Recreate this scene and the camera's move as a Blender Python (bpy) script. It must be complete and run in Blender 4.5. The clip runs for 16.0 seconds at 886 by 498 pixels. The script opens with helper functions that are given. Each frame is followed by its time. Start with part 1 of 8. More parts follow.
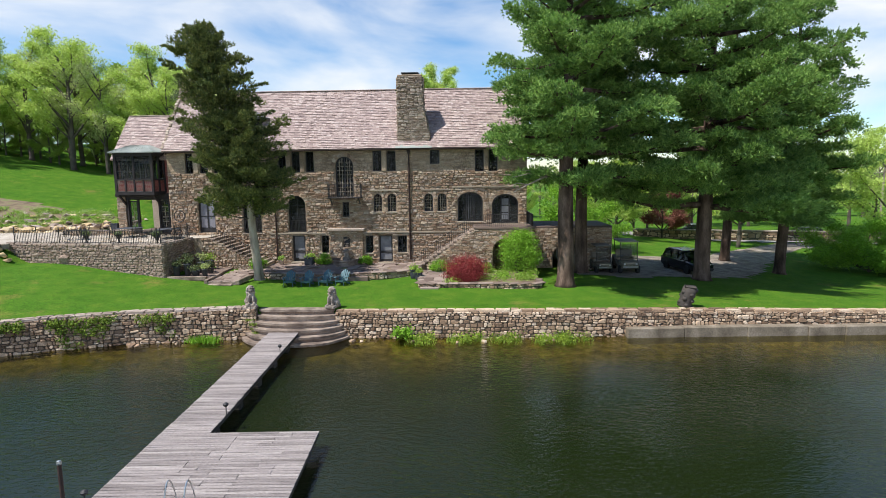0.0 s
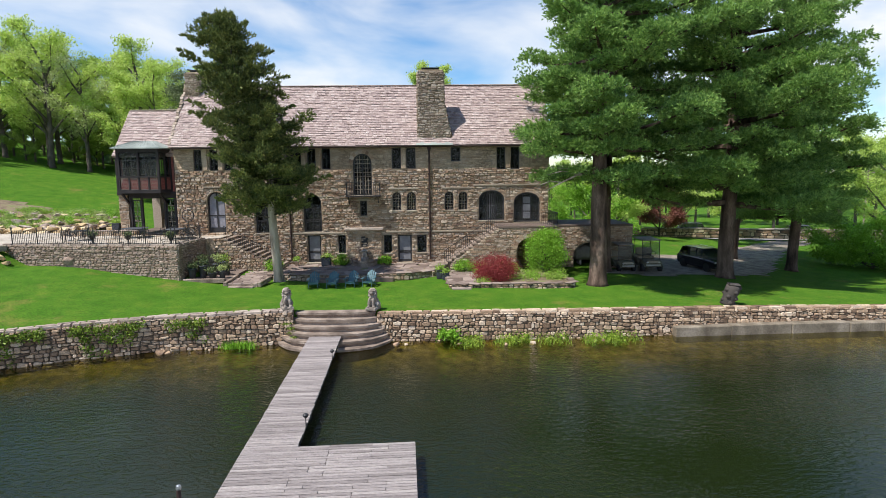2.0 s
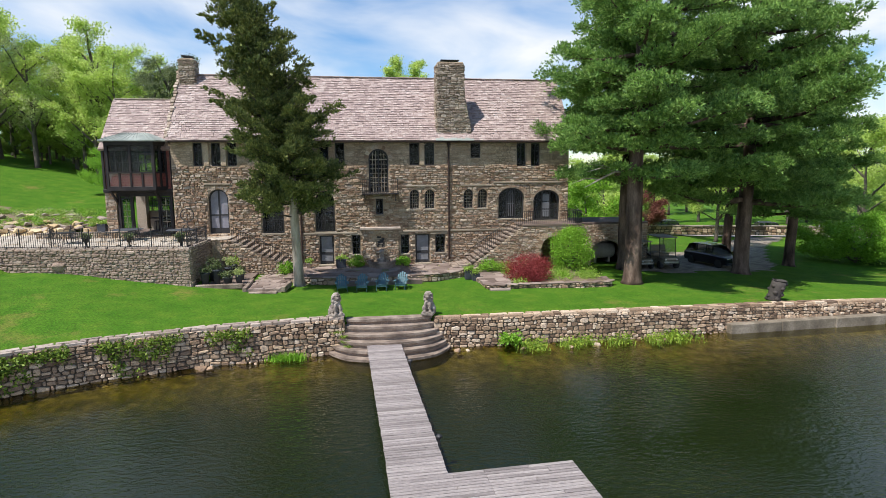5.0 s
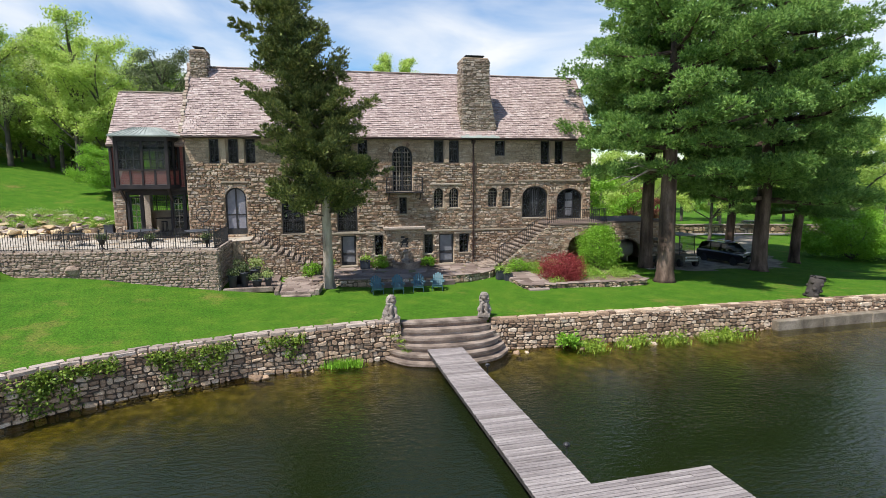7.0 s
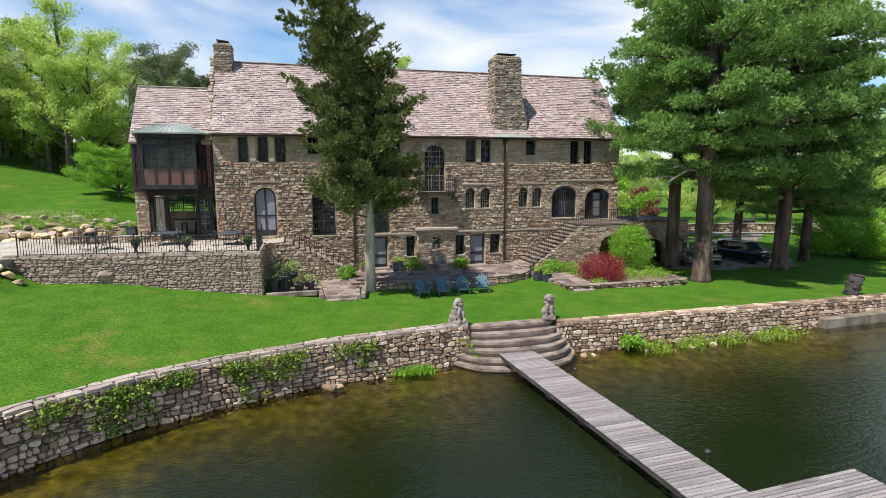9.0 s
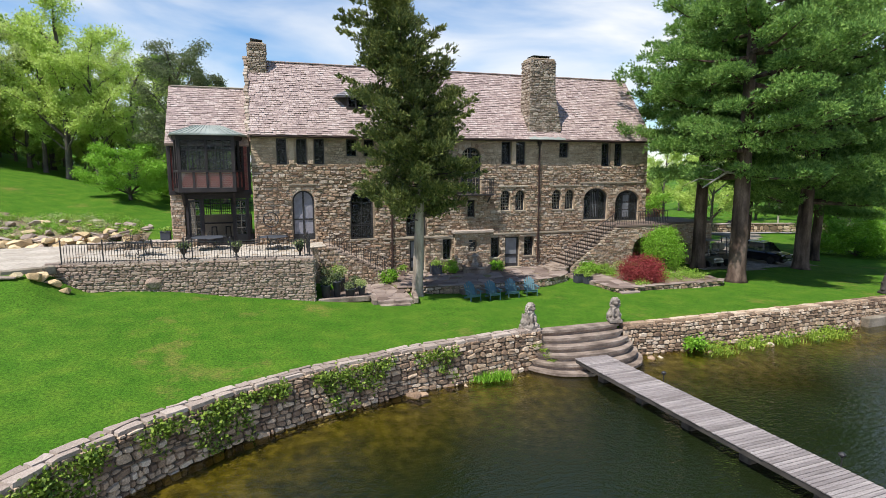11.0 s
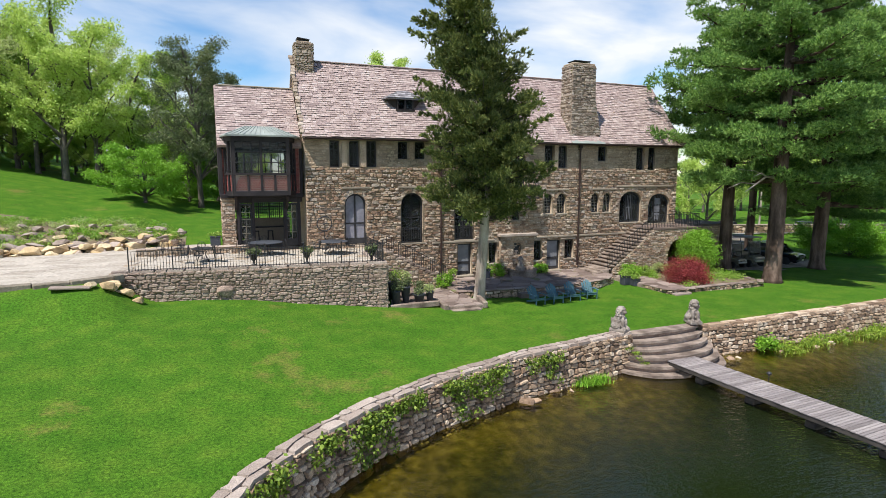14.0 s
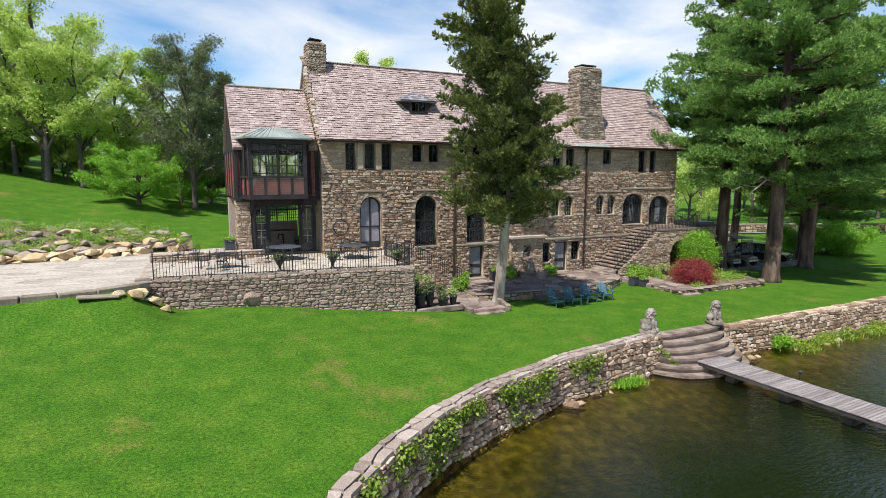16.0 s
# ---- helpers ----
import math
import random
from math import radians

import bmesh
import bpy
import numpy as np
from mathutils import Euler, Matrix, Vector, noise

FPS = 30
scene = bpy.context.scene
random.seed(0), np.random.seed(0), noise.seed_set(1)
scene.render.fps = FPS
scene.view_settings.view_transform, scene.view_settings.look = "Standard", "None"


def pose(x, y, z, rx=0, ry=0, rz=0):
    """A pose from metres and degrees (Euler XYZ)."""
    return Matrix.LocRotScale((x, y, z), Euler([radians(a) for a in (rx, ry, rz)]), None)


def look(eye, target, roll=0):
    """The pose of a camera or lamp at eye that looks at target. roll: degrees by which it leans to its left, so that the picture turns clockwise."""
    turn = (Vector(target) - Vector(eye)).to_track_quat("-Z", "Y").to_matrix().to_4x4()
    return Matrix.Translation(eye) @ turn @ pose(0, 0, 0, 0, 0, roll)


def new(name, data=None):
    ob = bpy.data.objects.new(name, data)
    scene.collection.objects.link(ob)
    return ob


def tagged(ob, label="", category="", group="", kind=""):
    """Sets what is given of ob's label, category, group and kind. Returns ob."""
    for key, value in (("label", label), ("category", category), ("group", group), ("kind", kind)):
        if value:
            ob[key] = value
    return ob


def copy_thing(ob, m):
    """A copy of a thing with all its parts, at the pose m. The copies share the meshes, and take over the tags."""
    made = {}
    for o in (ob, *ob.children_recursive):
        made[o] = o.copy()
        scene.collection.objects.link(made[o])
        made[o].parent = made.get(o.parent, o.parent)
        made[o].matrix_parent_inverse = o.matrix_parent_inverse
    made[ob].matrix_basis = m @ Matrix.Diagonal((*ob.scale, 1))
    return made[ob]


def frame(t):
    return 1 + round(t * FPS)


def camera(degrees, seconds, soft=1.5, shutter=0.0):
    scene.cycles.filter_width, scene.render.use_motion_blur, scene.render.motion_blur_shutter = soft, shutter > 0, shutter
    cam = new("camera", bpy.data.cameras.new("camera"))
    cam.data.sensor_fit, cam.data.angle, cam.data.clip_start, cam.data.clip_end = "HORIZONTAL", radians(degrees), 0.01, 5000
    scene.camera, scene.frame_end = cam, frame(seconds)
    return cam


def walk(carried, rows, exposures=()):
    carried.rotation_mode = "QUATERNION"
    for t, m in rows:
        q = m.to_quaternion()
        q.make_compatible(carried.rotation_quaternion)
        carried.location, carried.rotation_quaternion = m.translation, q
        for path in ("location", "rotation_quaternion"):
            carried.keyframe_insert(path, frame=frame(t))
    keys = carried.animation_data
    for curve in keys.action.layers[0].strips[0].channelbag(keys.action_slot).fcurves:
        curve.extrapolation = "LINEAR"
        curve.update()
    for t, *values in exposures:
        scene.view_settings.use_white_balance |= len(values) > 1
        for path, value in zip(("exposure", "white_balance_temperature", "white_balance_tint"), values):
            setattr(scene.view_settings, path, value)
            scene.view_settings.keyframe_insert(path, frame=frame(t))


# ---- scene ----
cam = camera(77.1, 16.0, soft=0.7)
PATH = [
    (0, (0.812, 0.091, 8.975), (0.739, 2.072, 8.714), -0.7),
    (0.5, (-0.281, 0.306, 8.952), (-0.321, 2.289, 8.69), -0.8),
    (1, (-1.315, 0.509, 8.909), (-1.328, 2.492, 8.648), -0.7),
    (1.5, (-2.347, 0.741, 8.847), (-2.34, 2.724, 8.588), -0.7),
    (2, (-3.485, 1.026, 8.843), (-3.442, 3.009, 8.581), -0.6),
    (2.5, (-4.597, 1.323, 8.826), (-4.519, 3.304, 8.564), -0.5),
    (3, (-5.687, 1.7, 8.801), (-5.573, 3.68, 8.538), -0.5),
    (3.5, (-6.723, 2.039, 8.755), (-6.568, 4.015, 8.492), -0.4),
    (4, (-7.728, 2.452, 8.771), (-7.532, 4.425, 8.505), -0.4),
    (6.5, (-13.056, 4.418, 8.618), (-12.69, 6.366, 8.352), -0.3),
    (7, (-14.228, 4.93, 8.571), (-13.827, 6.872, 8.305), -0.3),
    (7.5, (-15.236, 5.286, 8.564), (-14.807, 7.221, 8.299), -0.3),
    (8, (-16.3, 5.737, 8.573), (-15.842, 7.666, 8.307), -0.3),
    (8.5, (-17.47, 6.223, 8.586), (-16.981, 8.144, 8.319), -0.2),
    (9, (-18.665, 6.722, 8.603), (-18.15, 8.636, 8.335), -0.2),
    (9.5, (-19.782, 7.149, 8.629), (-19.246, 9.057, 8.362), -0.2),
    (12, (-24.969, 9.169, 8.864), (-24.303, 11.035, 8.595), -0.1),
    (12.5, (-25.965, 9.57, 8.898), (-25.271, 11.427, 8.629), -0.0),
    (13, (-26.915, 9.938, 8.872), (-26.201, 11.787, 8.606), -0.0),
    (13.5, (-27.795, 10.344, 8.877), (-27.067, 12.188, 8.613), -0.1),
    (14, (-28.633, 10.698, 8.925), (-27.884, 12.533, 8.661), -0.0),
    (14.5, (-29.424, 11.077, 8.967), (-28.653, 12.904, 8.703), -0.0),
    (15, (-30.173, 11.404, 9.008), (-29.373, 13.218, 8.745), -0.0),
    (15.5, (-30.846, 11.686, 9.075), (-30.017, 13.487, 8.811), 0.1),
    (16, (-31.459, 12.026, 9.147), (-30.601, 13.813, 8.881), 0.1),
]
walk(cam, [(t, look(eye, target, roll)) for t, eye, target, roll in PATH])

# ---- daylight ----
SUN_DIR = Vector((1.2, 0.71, -2.45)).normalized()      # the way the sunlight travels
world = bpy.data.worlds.new("sky_world")
scene.world = world
world.use_nodes = True
wn, wl = world.node_tree.nodes, world.node_tree.links
wn.clear()
sky = wn.new("ShaderNodeTexSky")
sky.sky_type, sky.sun_disc = "NISHITA", False
sky.sun_elevation = math.asin(-SUN_DIR.z)
sky.sun_rotation = math.atan2(-SUN_DIR.x, -SUN_DIR.y)
sky.air_density, sky.dust_density, sky.ozone_density = 1.0, 0.2, 3.5
wcoord = wn.new("ShaderNodeTexCoord")
wmap = wn.new("ShaderNodeMapping")
wmap.inputs["Scale"].default_value = (1.0, 1.3, 3.0)
wmap.inputs["Rotation"].default_value = (0.0, radians(-16), radians(14))
wl.new(wcoord.outputs["Generated"], wmap.inputs["Vector"])
cloud = wn.new("ShaderNodeTexNoise")
cloud.inputs["Scale"].default_value, cloud.inputs["Detail"].default_value = 2.3, 6
cloud.inputs["Roughness"].default_value, cloud.inputs["Distortion"].default_value = 0.5, 0.5
wl.new(wmap.outputs["Vector"], cloud.inputs["Vector"])
cramp = wn.new("ShaderNodeValToRGB")
cramp.color_ramp.elements[0].position, cramp.color_ramp.elements[0].color = 0.37, (0, 0, 0, 1)
cramp.color_ramp.elements[1].position, cramp.color_ramp.elements[1].color = 0.63, (1, 1, 1, 1)
wl.new(cloud.outputs["Fac"], cramp.inputs["Fac"])
cmix = wn.new("ShaderNodeMixRGB")
cmix.inputs["Color2"].default_value = (8.7, 9.0, 9.4, 1)
wsep, wfade, wthin = wn.new("ShaderNodeSeparateXYZ"), wn.new("ShaderNodeMapRange"), wn.new("ShaderNodeMath")
wl.new(wcoord.outputs["Generated"], wsep.inputs["Vector"])
for socket, value in (("From Min", 0.25), ("From Max", 0.75), ("To Min", 1.0), ("To Max", 0.12)):
    wfade.inputs[socket].default_value = value
wl.new(wsep.outputs["Z"], wfade.inputs["Value"])
wthin.operation = "MULTIPLY"
wl.new(cramp.outputs["Color"], wthin.inputs[0])
wl.new(wfade.outputs["Result"], wthin.inputs[1])
wl.new(wthin.outputs["Value"], cmix.inputs["Fac"])
deep = wn.new("ShaderNodeHueSaturation")
deep.inputs["Saturation"].default_value, deep.inputs["Value"].default_value = 1.3, 1.45
wl.new(sky.outputs["Color"], deep.inputs["Color"])
wl.new(deep.outputs["Color"], cmix.inputs["Color1"])
wbg = wn.new("ShaderNodeBackground")
wbg.inputs["Strength"].default_value = 0.085
wl.new(cmix.outputs["Color"], wbg.inputs["Color"])
wout = wn.new("ShaderNodeOutputWorld")
wl.new(wbg.outputs["Background"], wout.inputs["Surface"])

sun_data = bpy.data.lights.new("sun", "SUN")
sun_data.energy, sun_data.angle, sun_data.color = 5.0, radians(0.53), (1.0, 0.955, 0.90)
sun = new("sun", sun_data)
sun.matrix_world = look((-40, -30, 60), Vector((-40, -30, 60)) + SUN_DIR)
scene.view_settings.exposure = 0.39


# ---- materials ----
def mat(name, colours, scale=4.0, rough=0.8, bump=0.3, bump_scale=None, metal=0.0, fine=0.25, vary=0.0, stretch=(1, 1, 1), spec=0.4,
        translucent=0.0, ramp=(0.32, 0.5, 0.68)):
    """A procedural surface: up to three colours in large patches, a fine grain over them, relief, and a change from piece to piece."""
    m = bpy.data.materials.new(name)
    m.use_nodes = True
    n, l = m.node_tree.nodes, m.node_tree.links
    n.clear()
    out, bsdf = n.new("ShaderNodeOutputMaterial"), n.new("ShaderNodeBsdfPrincipled")
    co, mp = n.new("ShaderNodeTexCoord"), n.new("ShaderNodeMapping")
    mp.inputs["Scale"].default_value = stretch
    geo = n.new("ShaderNodeNewGeometry")
    l.new(geo.outputs["Position"], mp.inputs["Vector"])
    big, small = n.new("ShaderNodeTexNoise"), n.new("ShaderNodeTexNoise")
    big.inputs["Scale"].default_value, big.inputs["Detail"].default_value = scale * 0.25, 4
    small.inputs["Scale"].default_value, small.inputs["Detail"].default_value = scale * 3.0, 6
    for t in (big, small):
        l.new(mp.outputs["Vector"], t.inputs["Vector"])
    fac = big.outputs["Fac"]
    if vary:
        info = n.new("ShaderNodeObjectInfo")
        add, frac = n.new("ShaderNodeMath"), n.new("ShaderNodeMath")
        frac.operation = "FRACT"
        l.new(info.outputs["Random"], add.inputs[0])
        l.new(geo.outputs["Random Per Island"], add.inputs[1])
        l.new(add.outputs[0], frac.inputs[0])
        blend = n.new("ShaderNodeMixRGB")
        blend.inputs["Fac"].default_value = vary
        l.new(big.outputs["Fac"], blend.inputs["Color1"])
        l.new(frac.outputs[0], blend.inputs["Color2"])
        fac = blend.outputs["Color"]
    cr = n.new("ShaderNodeValToRGB")
    el = cr.color_ramp.elements
    cols = [(*c, 1) for c in colours]
    el[0].position, el[0].color = ramp[0], cols[0]
    el[1].position, el[1].color = ramp[2], cols[-1]
    for i, c in enumerate(cols[1:-1]):
        e = el.new(ramp[0] + (ramp[2] - ramp[0]) * (i + 1) / (len(cols) - 1))
        e.color = c
    l.new(fac, cr.inputs["Fac"])
    grain = n.new("ShaderNodeMixRGB")
    grain.blend_type = "OVERLAY"
    grain.inputs["Fac"].default_value = fine
    l.new(cr.outputs["Color"], grain.inputs["Color1"])
    l.new(small.outputs["Fac"], grain.inputs["Color2"])
    l.new(grain.outputs["Color"], bsdf.inputs["Base Color"])
    bsdf.inputs["Roughness"].default_value, bsdf.inputs["Metallic"].default_value = rough, metal
    bsdf.inputs["Specular IOR Level"].default_value = spec
    if bump:
        bt, bp = n.new("ShaderNodeTexNoise"), n.new("ShaderNodeBump")
        bt.inputs["Scale"].default_value, bt.inputs["Detail"].default_value = bump_scale or scale * 4, 5
        l.new(mp.outputs["Vector"], bt.inputs["Vector"])
        bp.inputs["Strength"].default_value, bp.inputs["Distance"].default_value = bump, 0.03
        l.new(bt.outputs["Fac"], bp.inputs["Height"])
        l.new(bp.outputs["Normal"], bsdf.inputs["Normal"])
    if translucent:
        tr, mx = n.new("ShaderNodeBsdfTranslucent"), n.new("ShaderNodeMixShader")
        mx.inputs["Fac"].default_value = translucent
        l.new(grain.outputs["Color"], tr.inputs["Color"])
        l.new(bsdf.outputs["BSDF"], mx.inputs[1])
        l.new(tr.outputs["BSDF"], mx.inputs[2])
        l.new(mx.outputs["Shader"], out.inputs["Surface"])
    else:
        l.new(bsdf.outputs["BSDF"], out.inputs["Surface"])
    return m


M = {}
M["house_stone"] = mat("house_stone", [(0.175, 0.107, 0.076), (0.345, 0.232, 0.152), (0.435, 0.318, 0.22), (0.405, 0.334, 0.268), (0.61, 0.488, 0.362)], 5, 0.9, 1.0, bump_scale=17, vary=0.75, fine=0.8, ramp=(0.08, 0.5, 0.92))
M["dormer_slate"] = mat("dormer_slate", [(0.15, 0.14, 0.145), (0.25, 0.235, 0.24), (0.33, 0.31, 0.31)], 5, 0.75, 0.5, vary=0.5, fine=0.5)
M["chimney_stone"] = mat("chimney_stone", [(0.15, 0.11, 0.082), (0.29, 0.225, 0.17), (0.40, 0.33, 0.26), (0.50, 0.42, 0.34)], 6, 0.92, 1.0, bump_scale=14, vary=0.65, fine=0.8, ramp=(0.1, 0.5, 0.9))
# evener tone for the band that looks plain in the eave's shade
M["upper_stone"] = mat("upper_stone", [(0.29, 0.205, 0.135), (0.40, 0.295, 0.20), (0.50, 0.385, 0.275)], 5, 0.95, 0.8, bump_scale=12, vary=0.3, fine=0.8)
M["mortar"] = mat("mortar", [(0.20, 0.152, 0.106), (0.31, 0.24, 0.168), (0.40, 0.32, 0.23)], 4, 0.95, 1.0, bump_scale=14, fine=0.7)
M["trim_stone"] = mat("trim_stone", [(0.24, 0.20, 0.15), (0.36, 0.31, 0.24)], 5, 0.9, 0.4, vary=0.5)
M["pond_stone"] = mat("pond_stone", [(0.13, 0.083, 0.055), (0.31, 0.21, 0.135), (0.46, 0.335, 0.225), (0.62, 0.50, 0.38)], 7, 0.9, 1.0, bump_scale=12, fine=0.9, vary=0.7, ramp=(0.12, 0.5, 0.88))
M["pond_mortar"] = mat("pond_mortar", [(0.07, 0.055, 0.04), (0.14, 0.115, 0.085)], 3, 0.95, 0.5)
M["terrace_stone"] = mat("terrace_stone", [(0.145, 0.10, 0.076), (0.26, 0.187, 0.143), (0.36, 0.275, 0.218), (0.48, 0.385, 0.315)], 7, 0.92, 1.0, bump_scale=9, fine=0.95, vary=0.3, ramp=(0.15, 0.5, 0.85))
M["terrace_mortar"] = mat("terrace_mortar", [(0.185, 0.135, 0.10), (0.32, 0.245, 0.185)], 6, 0.95, 1.0, bump_scale=9, fine=0.8)
M["cap_stone"] = mat("cap_stone", [(0.21, 0.162, 0.13), (0.34, 0.272, 0.222), (0.48, 0.40, 0.335)], 8, 0.9, 0.8, fine=0.6, vary=0.4, ramp=(0.2, 0.5, 0.8))
M["slate"] = mat("slate", [(0.20, 0.145, 0.135), (0.325, 0.245, 0.222), (0.40, 0.31, 0.277), (0.50, 0.42, 0.385)], 4, 0.75, 0.6, vary=0.55, fine=0.6, ramp=(0.1, 0.5, 0.9), spec=0.5)
M["timber"] = mat("timber", [(0.014, 0.011, 0.012), (0.034, 0.027, 0.027)], 6, 0.7, 0.3, stretch=(1, 1, 0.3))
M["brick"] = mat("brick", [(0.19, 0.05, 0.042), (0.31, 0.095, 0.08)], 6, 0.9, 0.4, vary=0.7, ramp=(0.15, 0.5, 0.85))
M["iron"] = mat("iron", [(0.012, 0.012, 0.013), (0.03, 0.028, 0.028)], 10, 0.55, 0.1, spec=0.5)
M["copper"] = mat("copper_green", [(0.22, 0.25, 0.225), (0.34, 0.37, 0.335)], 4, 0.7, 0.2, metal=0.15)
M["downpipe"] = mat("downpipe_metal", [(0.028, 0.014, 0.011), (0.05, 0.027, 0.021)], 5, 0.6, 0.1)
M["frame_dark"] = mat("dark_frame_paint", [(0.018, 0.018, 0.02), (0.035, 0.034, 0.036)], 8, 0.5, 0.1)
M["screen"] = mat("door_screen", [(0.15, 0.155, 0.17), (0.22, 0.225, 0.24)], 8, 0.6, 0.05)
M["door_violet"] = mat("arched_door_panel", [(0.19, 0.185, 0.215), (0.27, 0.265, 0.30)], 8, 0.5, 0.05)
# dark tone that puts the dimness of closed rooms into the colour
M["interior"] = mat("interior_shade", [(0.05, 0.045, 0.04), (0.09, 0.08, 0.07)], 2, 0.9, 0.0)
M["plank"] = mat("weathered_plank", [(0.12, 0.10, 0.092), (0.27, 0.235, 0.222), (0.44, 0.39, 0.36)], 11, 0.85, 0.6, fine=0.9, vary=0.3, stretch=(0.35, 4, 1), ramp=(0.15, 0.5, 0.85))
M["dock_beam"] = mat("dock_beam", [(0.03, 0.026, 0.022), (0.075, 0.064, 0.055)], 5, 0.9, 0.3)
M["reed"] = mat("waterside_leaves", [(0.11, 0.20, 0.015), (0.22, 0.34, 0.03), (0.36, 0.46, 0.06)], 3, 0.6, 0, vary=0.6, translucent=0.3, ramp=(0.2, 0.5, 0.8))
M["concrete"] = mat("concrete", [(0.21, 0.19, 0.165), (0.33, 0.30, 0.265)], 2, 0.9, 0.3)
M["step_stone"] = mat("step_stone", [(0.115, 0.085, 0.066), (0.23, 0.178, 0.14), (0.34, 0.275, 0.222)], 6, 0.9, 1.0, bump_scale=9, fine=0.6)
M["footing_stone"] = mat("footing_stone", [(0.12, 0.098, 0.07), (0.20, 0.167, 0.122), (0.29, 0.247, 0.19)], 4, 0.9, 0.7, fine=0.5)
M["flag"] = mat("flagstone", [(0.12, 0.086, 0.07), (0.21, 0.158, 0.132), (0.30, 0.238, 0.202)], 3, 0.85, 0.3, vary=0.7, ramp=(0.15, 0.5, 0.85))
M["pave_light"] = mat("pale_paving", [(0.29, 0.245, 0.195), (0.41, 0.36, 0.295), (0.50, 0.445, 0.375)], 2.0, 0.9, 0.35, vary=0.3, fine=0.5, ramp=(0.15, 0.5, 0.85))
M["gravel"] = mat("gravel", [(0.13, 0.105, 0.085), (0.22, 0.185, 0.15), (0.30, 0.26, 0.215)], 5, 0.95, 0.8, bump_scale=30, fine=0.7)
M["asphalt"] = mat("asphalt", [(0.06, 0.056, 0.05), (0.11, 0.10, 0.09)], 2, 0.92, 0.3)
M["statue"] = mat("carved_stone", [(0.14, 0.115, 0.095), (0.24, 0.205, 0.172), (0.38, 0.335, 0.285)], 9, 0.95, 1.0, bump_scale=20, fine=0.8)
M["bark_pine"] = mat("pine_bark", [(0.035, 0.024, 0.019), (0.10, 0.068, 0.052), (0.19, 0.135, 0.105)], 9, 0.95, 1.0, stretch=(1, 1, 0.22), fine=0.6, spec=0.15)
M["bark_grey"] = mat("grey_bark", [(0.18, 0.145, 0.115), (0.37, 0.31, 0.255), (0.50, 0.435, 0.365)], 7, 0.95, 1.0, stretch=(1.5, 1.5, 0.25))
M["bark_far"] = mat("woodland_bark", [(0.06, 0.05, 0.04), (0.13, 0.11, 0.09)], 5, 0.95, 0.4)
M["pine_leaf"] = mat("pine_needles", [(0.07, 0.15, 0.035), (0.18, 0.335, 0.07), (0.37, 0.54, 0.13)], 2.5, 0.6, 0, vary=0.55, translucent=0.22, ramp=(0.2, 0.5, 0.8))
M["cedar_leaf"] = mat("cedar_foliage", [(0.05, 0.08, 0.026), (0.13, 0.17, 0.044), (0.31, 0.33, 0.085)], 2.5, 0.7, 0, vary=0.55, translucent=0.15, ramp=(0.2, 0.5, 0.8))
M["leaf_spring"] = mat("spring_leaves", [(0.32, 0.45, 0.085), (0.50, 0.64, 0.14), (0.64, 0.75, 0.23)], 1.2, 0.6, 0, vary=0.55, translucent=0.48, ramp=(0.2, 0.5, 0.8))
M["leaf_olive"] = mat("budding_leaves", [(0.27, 0.33, 0.12), (0.43, 0.50, 0.19), (0.56, 0.62, 0.28)], 1.2, 0.6, 0, vary=0.55, translucent=0.45, ramp=(0.2, 0.5, 0.8))
M["leaf_grey"] = mat("grey_green_leaves", [(0.07, 0.095, 0.04), (0.13, 0.165, 0.065), (0.21, 0.255, 0.10)], 1.2, 0.6, 0, vary=0.55, translucent=0.25, ramp=(0.2, 0.5, 0.8))
M["leaf_dark"] = mat("dark_leaves", [(0.16, 0.27, 0.04), (0.28, 0.43, 0.07), (0.40, 0.54, 0.10)], 1.2, 0.6, 0, vary=0.55, translucent=0.4, ramp=(0.2, 0.5, 0.8))
M["leaf_bright"] = mat("bright_shrub_leaves", [(0.12, 0.28, 0.015), (0.21, 0.42, 0.03), (0.31, 0.54, 0.06)], 3, 0.55, 0, vary=0.55, translucent=0.35, ramp=(0.2, 0.5, 0.8))
M["leaf_red"] = mat("red_maple_leaves", [(0.15, 0.018, 0.022), (0.29, 0.038, 0.042), (0.40, 0.075, 0.07)], 3, 0.55, 0, vary=0.55, translucent=0.3, ramp=(0.2, 0.5, 0.8))
M["leaf_copper"] = mat("copper_leaves", [(0.10, 0.028, 0.022), (0.18, 0.058, 0.042), (0.27, 0.11, 0.07)], 2, 0.6, 0, vary=0.55, translucent=0.3, ramp=(0.2, 0.5, 0.8))
M["ivy"] = mat("ivy_leaves", [(0.07, 0.12, 0.012), (0.16, 0.25, 0.025), (0.28, 0.37, 0.05)], 3, 0.6, 0, vary=0.6, translucent=0.25, ramp=(0.2, 0.5, 0.8))
M["soil"] = mat("soil", [(0.10, 0.072, 0.045), (0.19, 0.145, 0.09), (0.14, 0.17, 0.055)], 5, 1.0, 0.8, fine=0.7)
M["teal"] = mat("teal_paint", [(0.045, 0.11, 0.13), (0.08, 0.165, 0.19)], 6, 0.6, 0.1)
M["white_metal"] = mat("pale_metal", [(0.5, 0.5, 0.5), (0.65, 0.65, 0.65)], 6, 0.3, 0.0, metal=0.9)
M["olive_paint"] = mat("olive_drab_paint", [(0.09, 0.083, 0.06), (0.16, 0.148, 0.11)], 6, 0.6, 0.1)
M["black_paint"] = mat("black_car_paint", [(0.006, 0.007, 0.010), (0.010, 0.011, 0.015)], 3, 0.12, 0.0, spec=0.6)
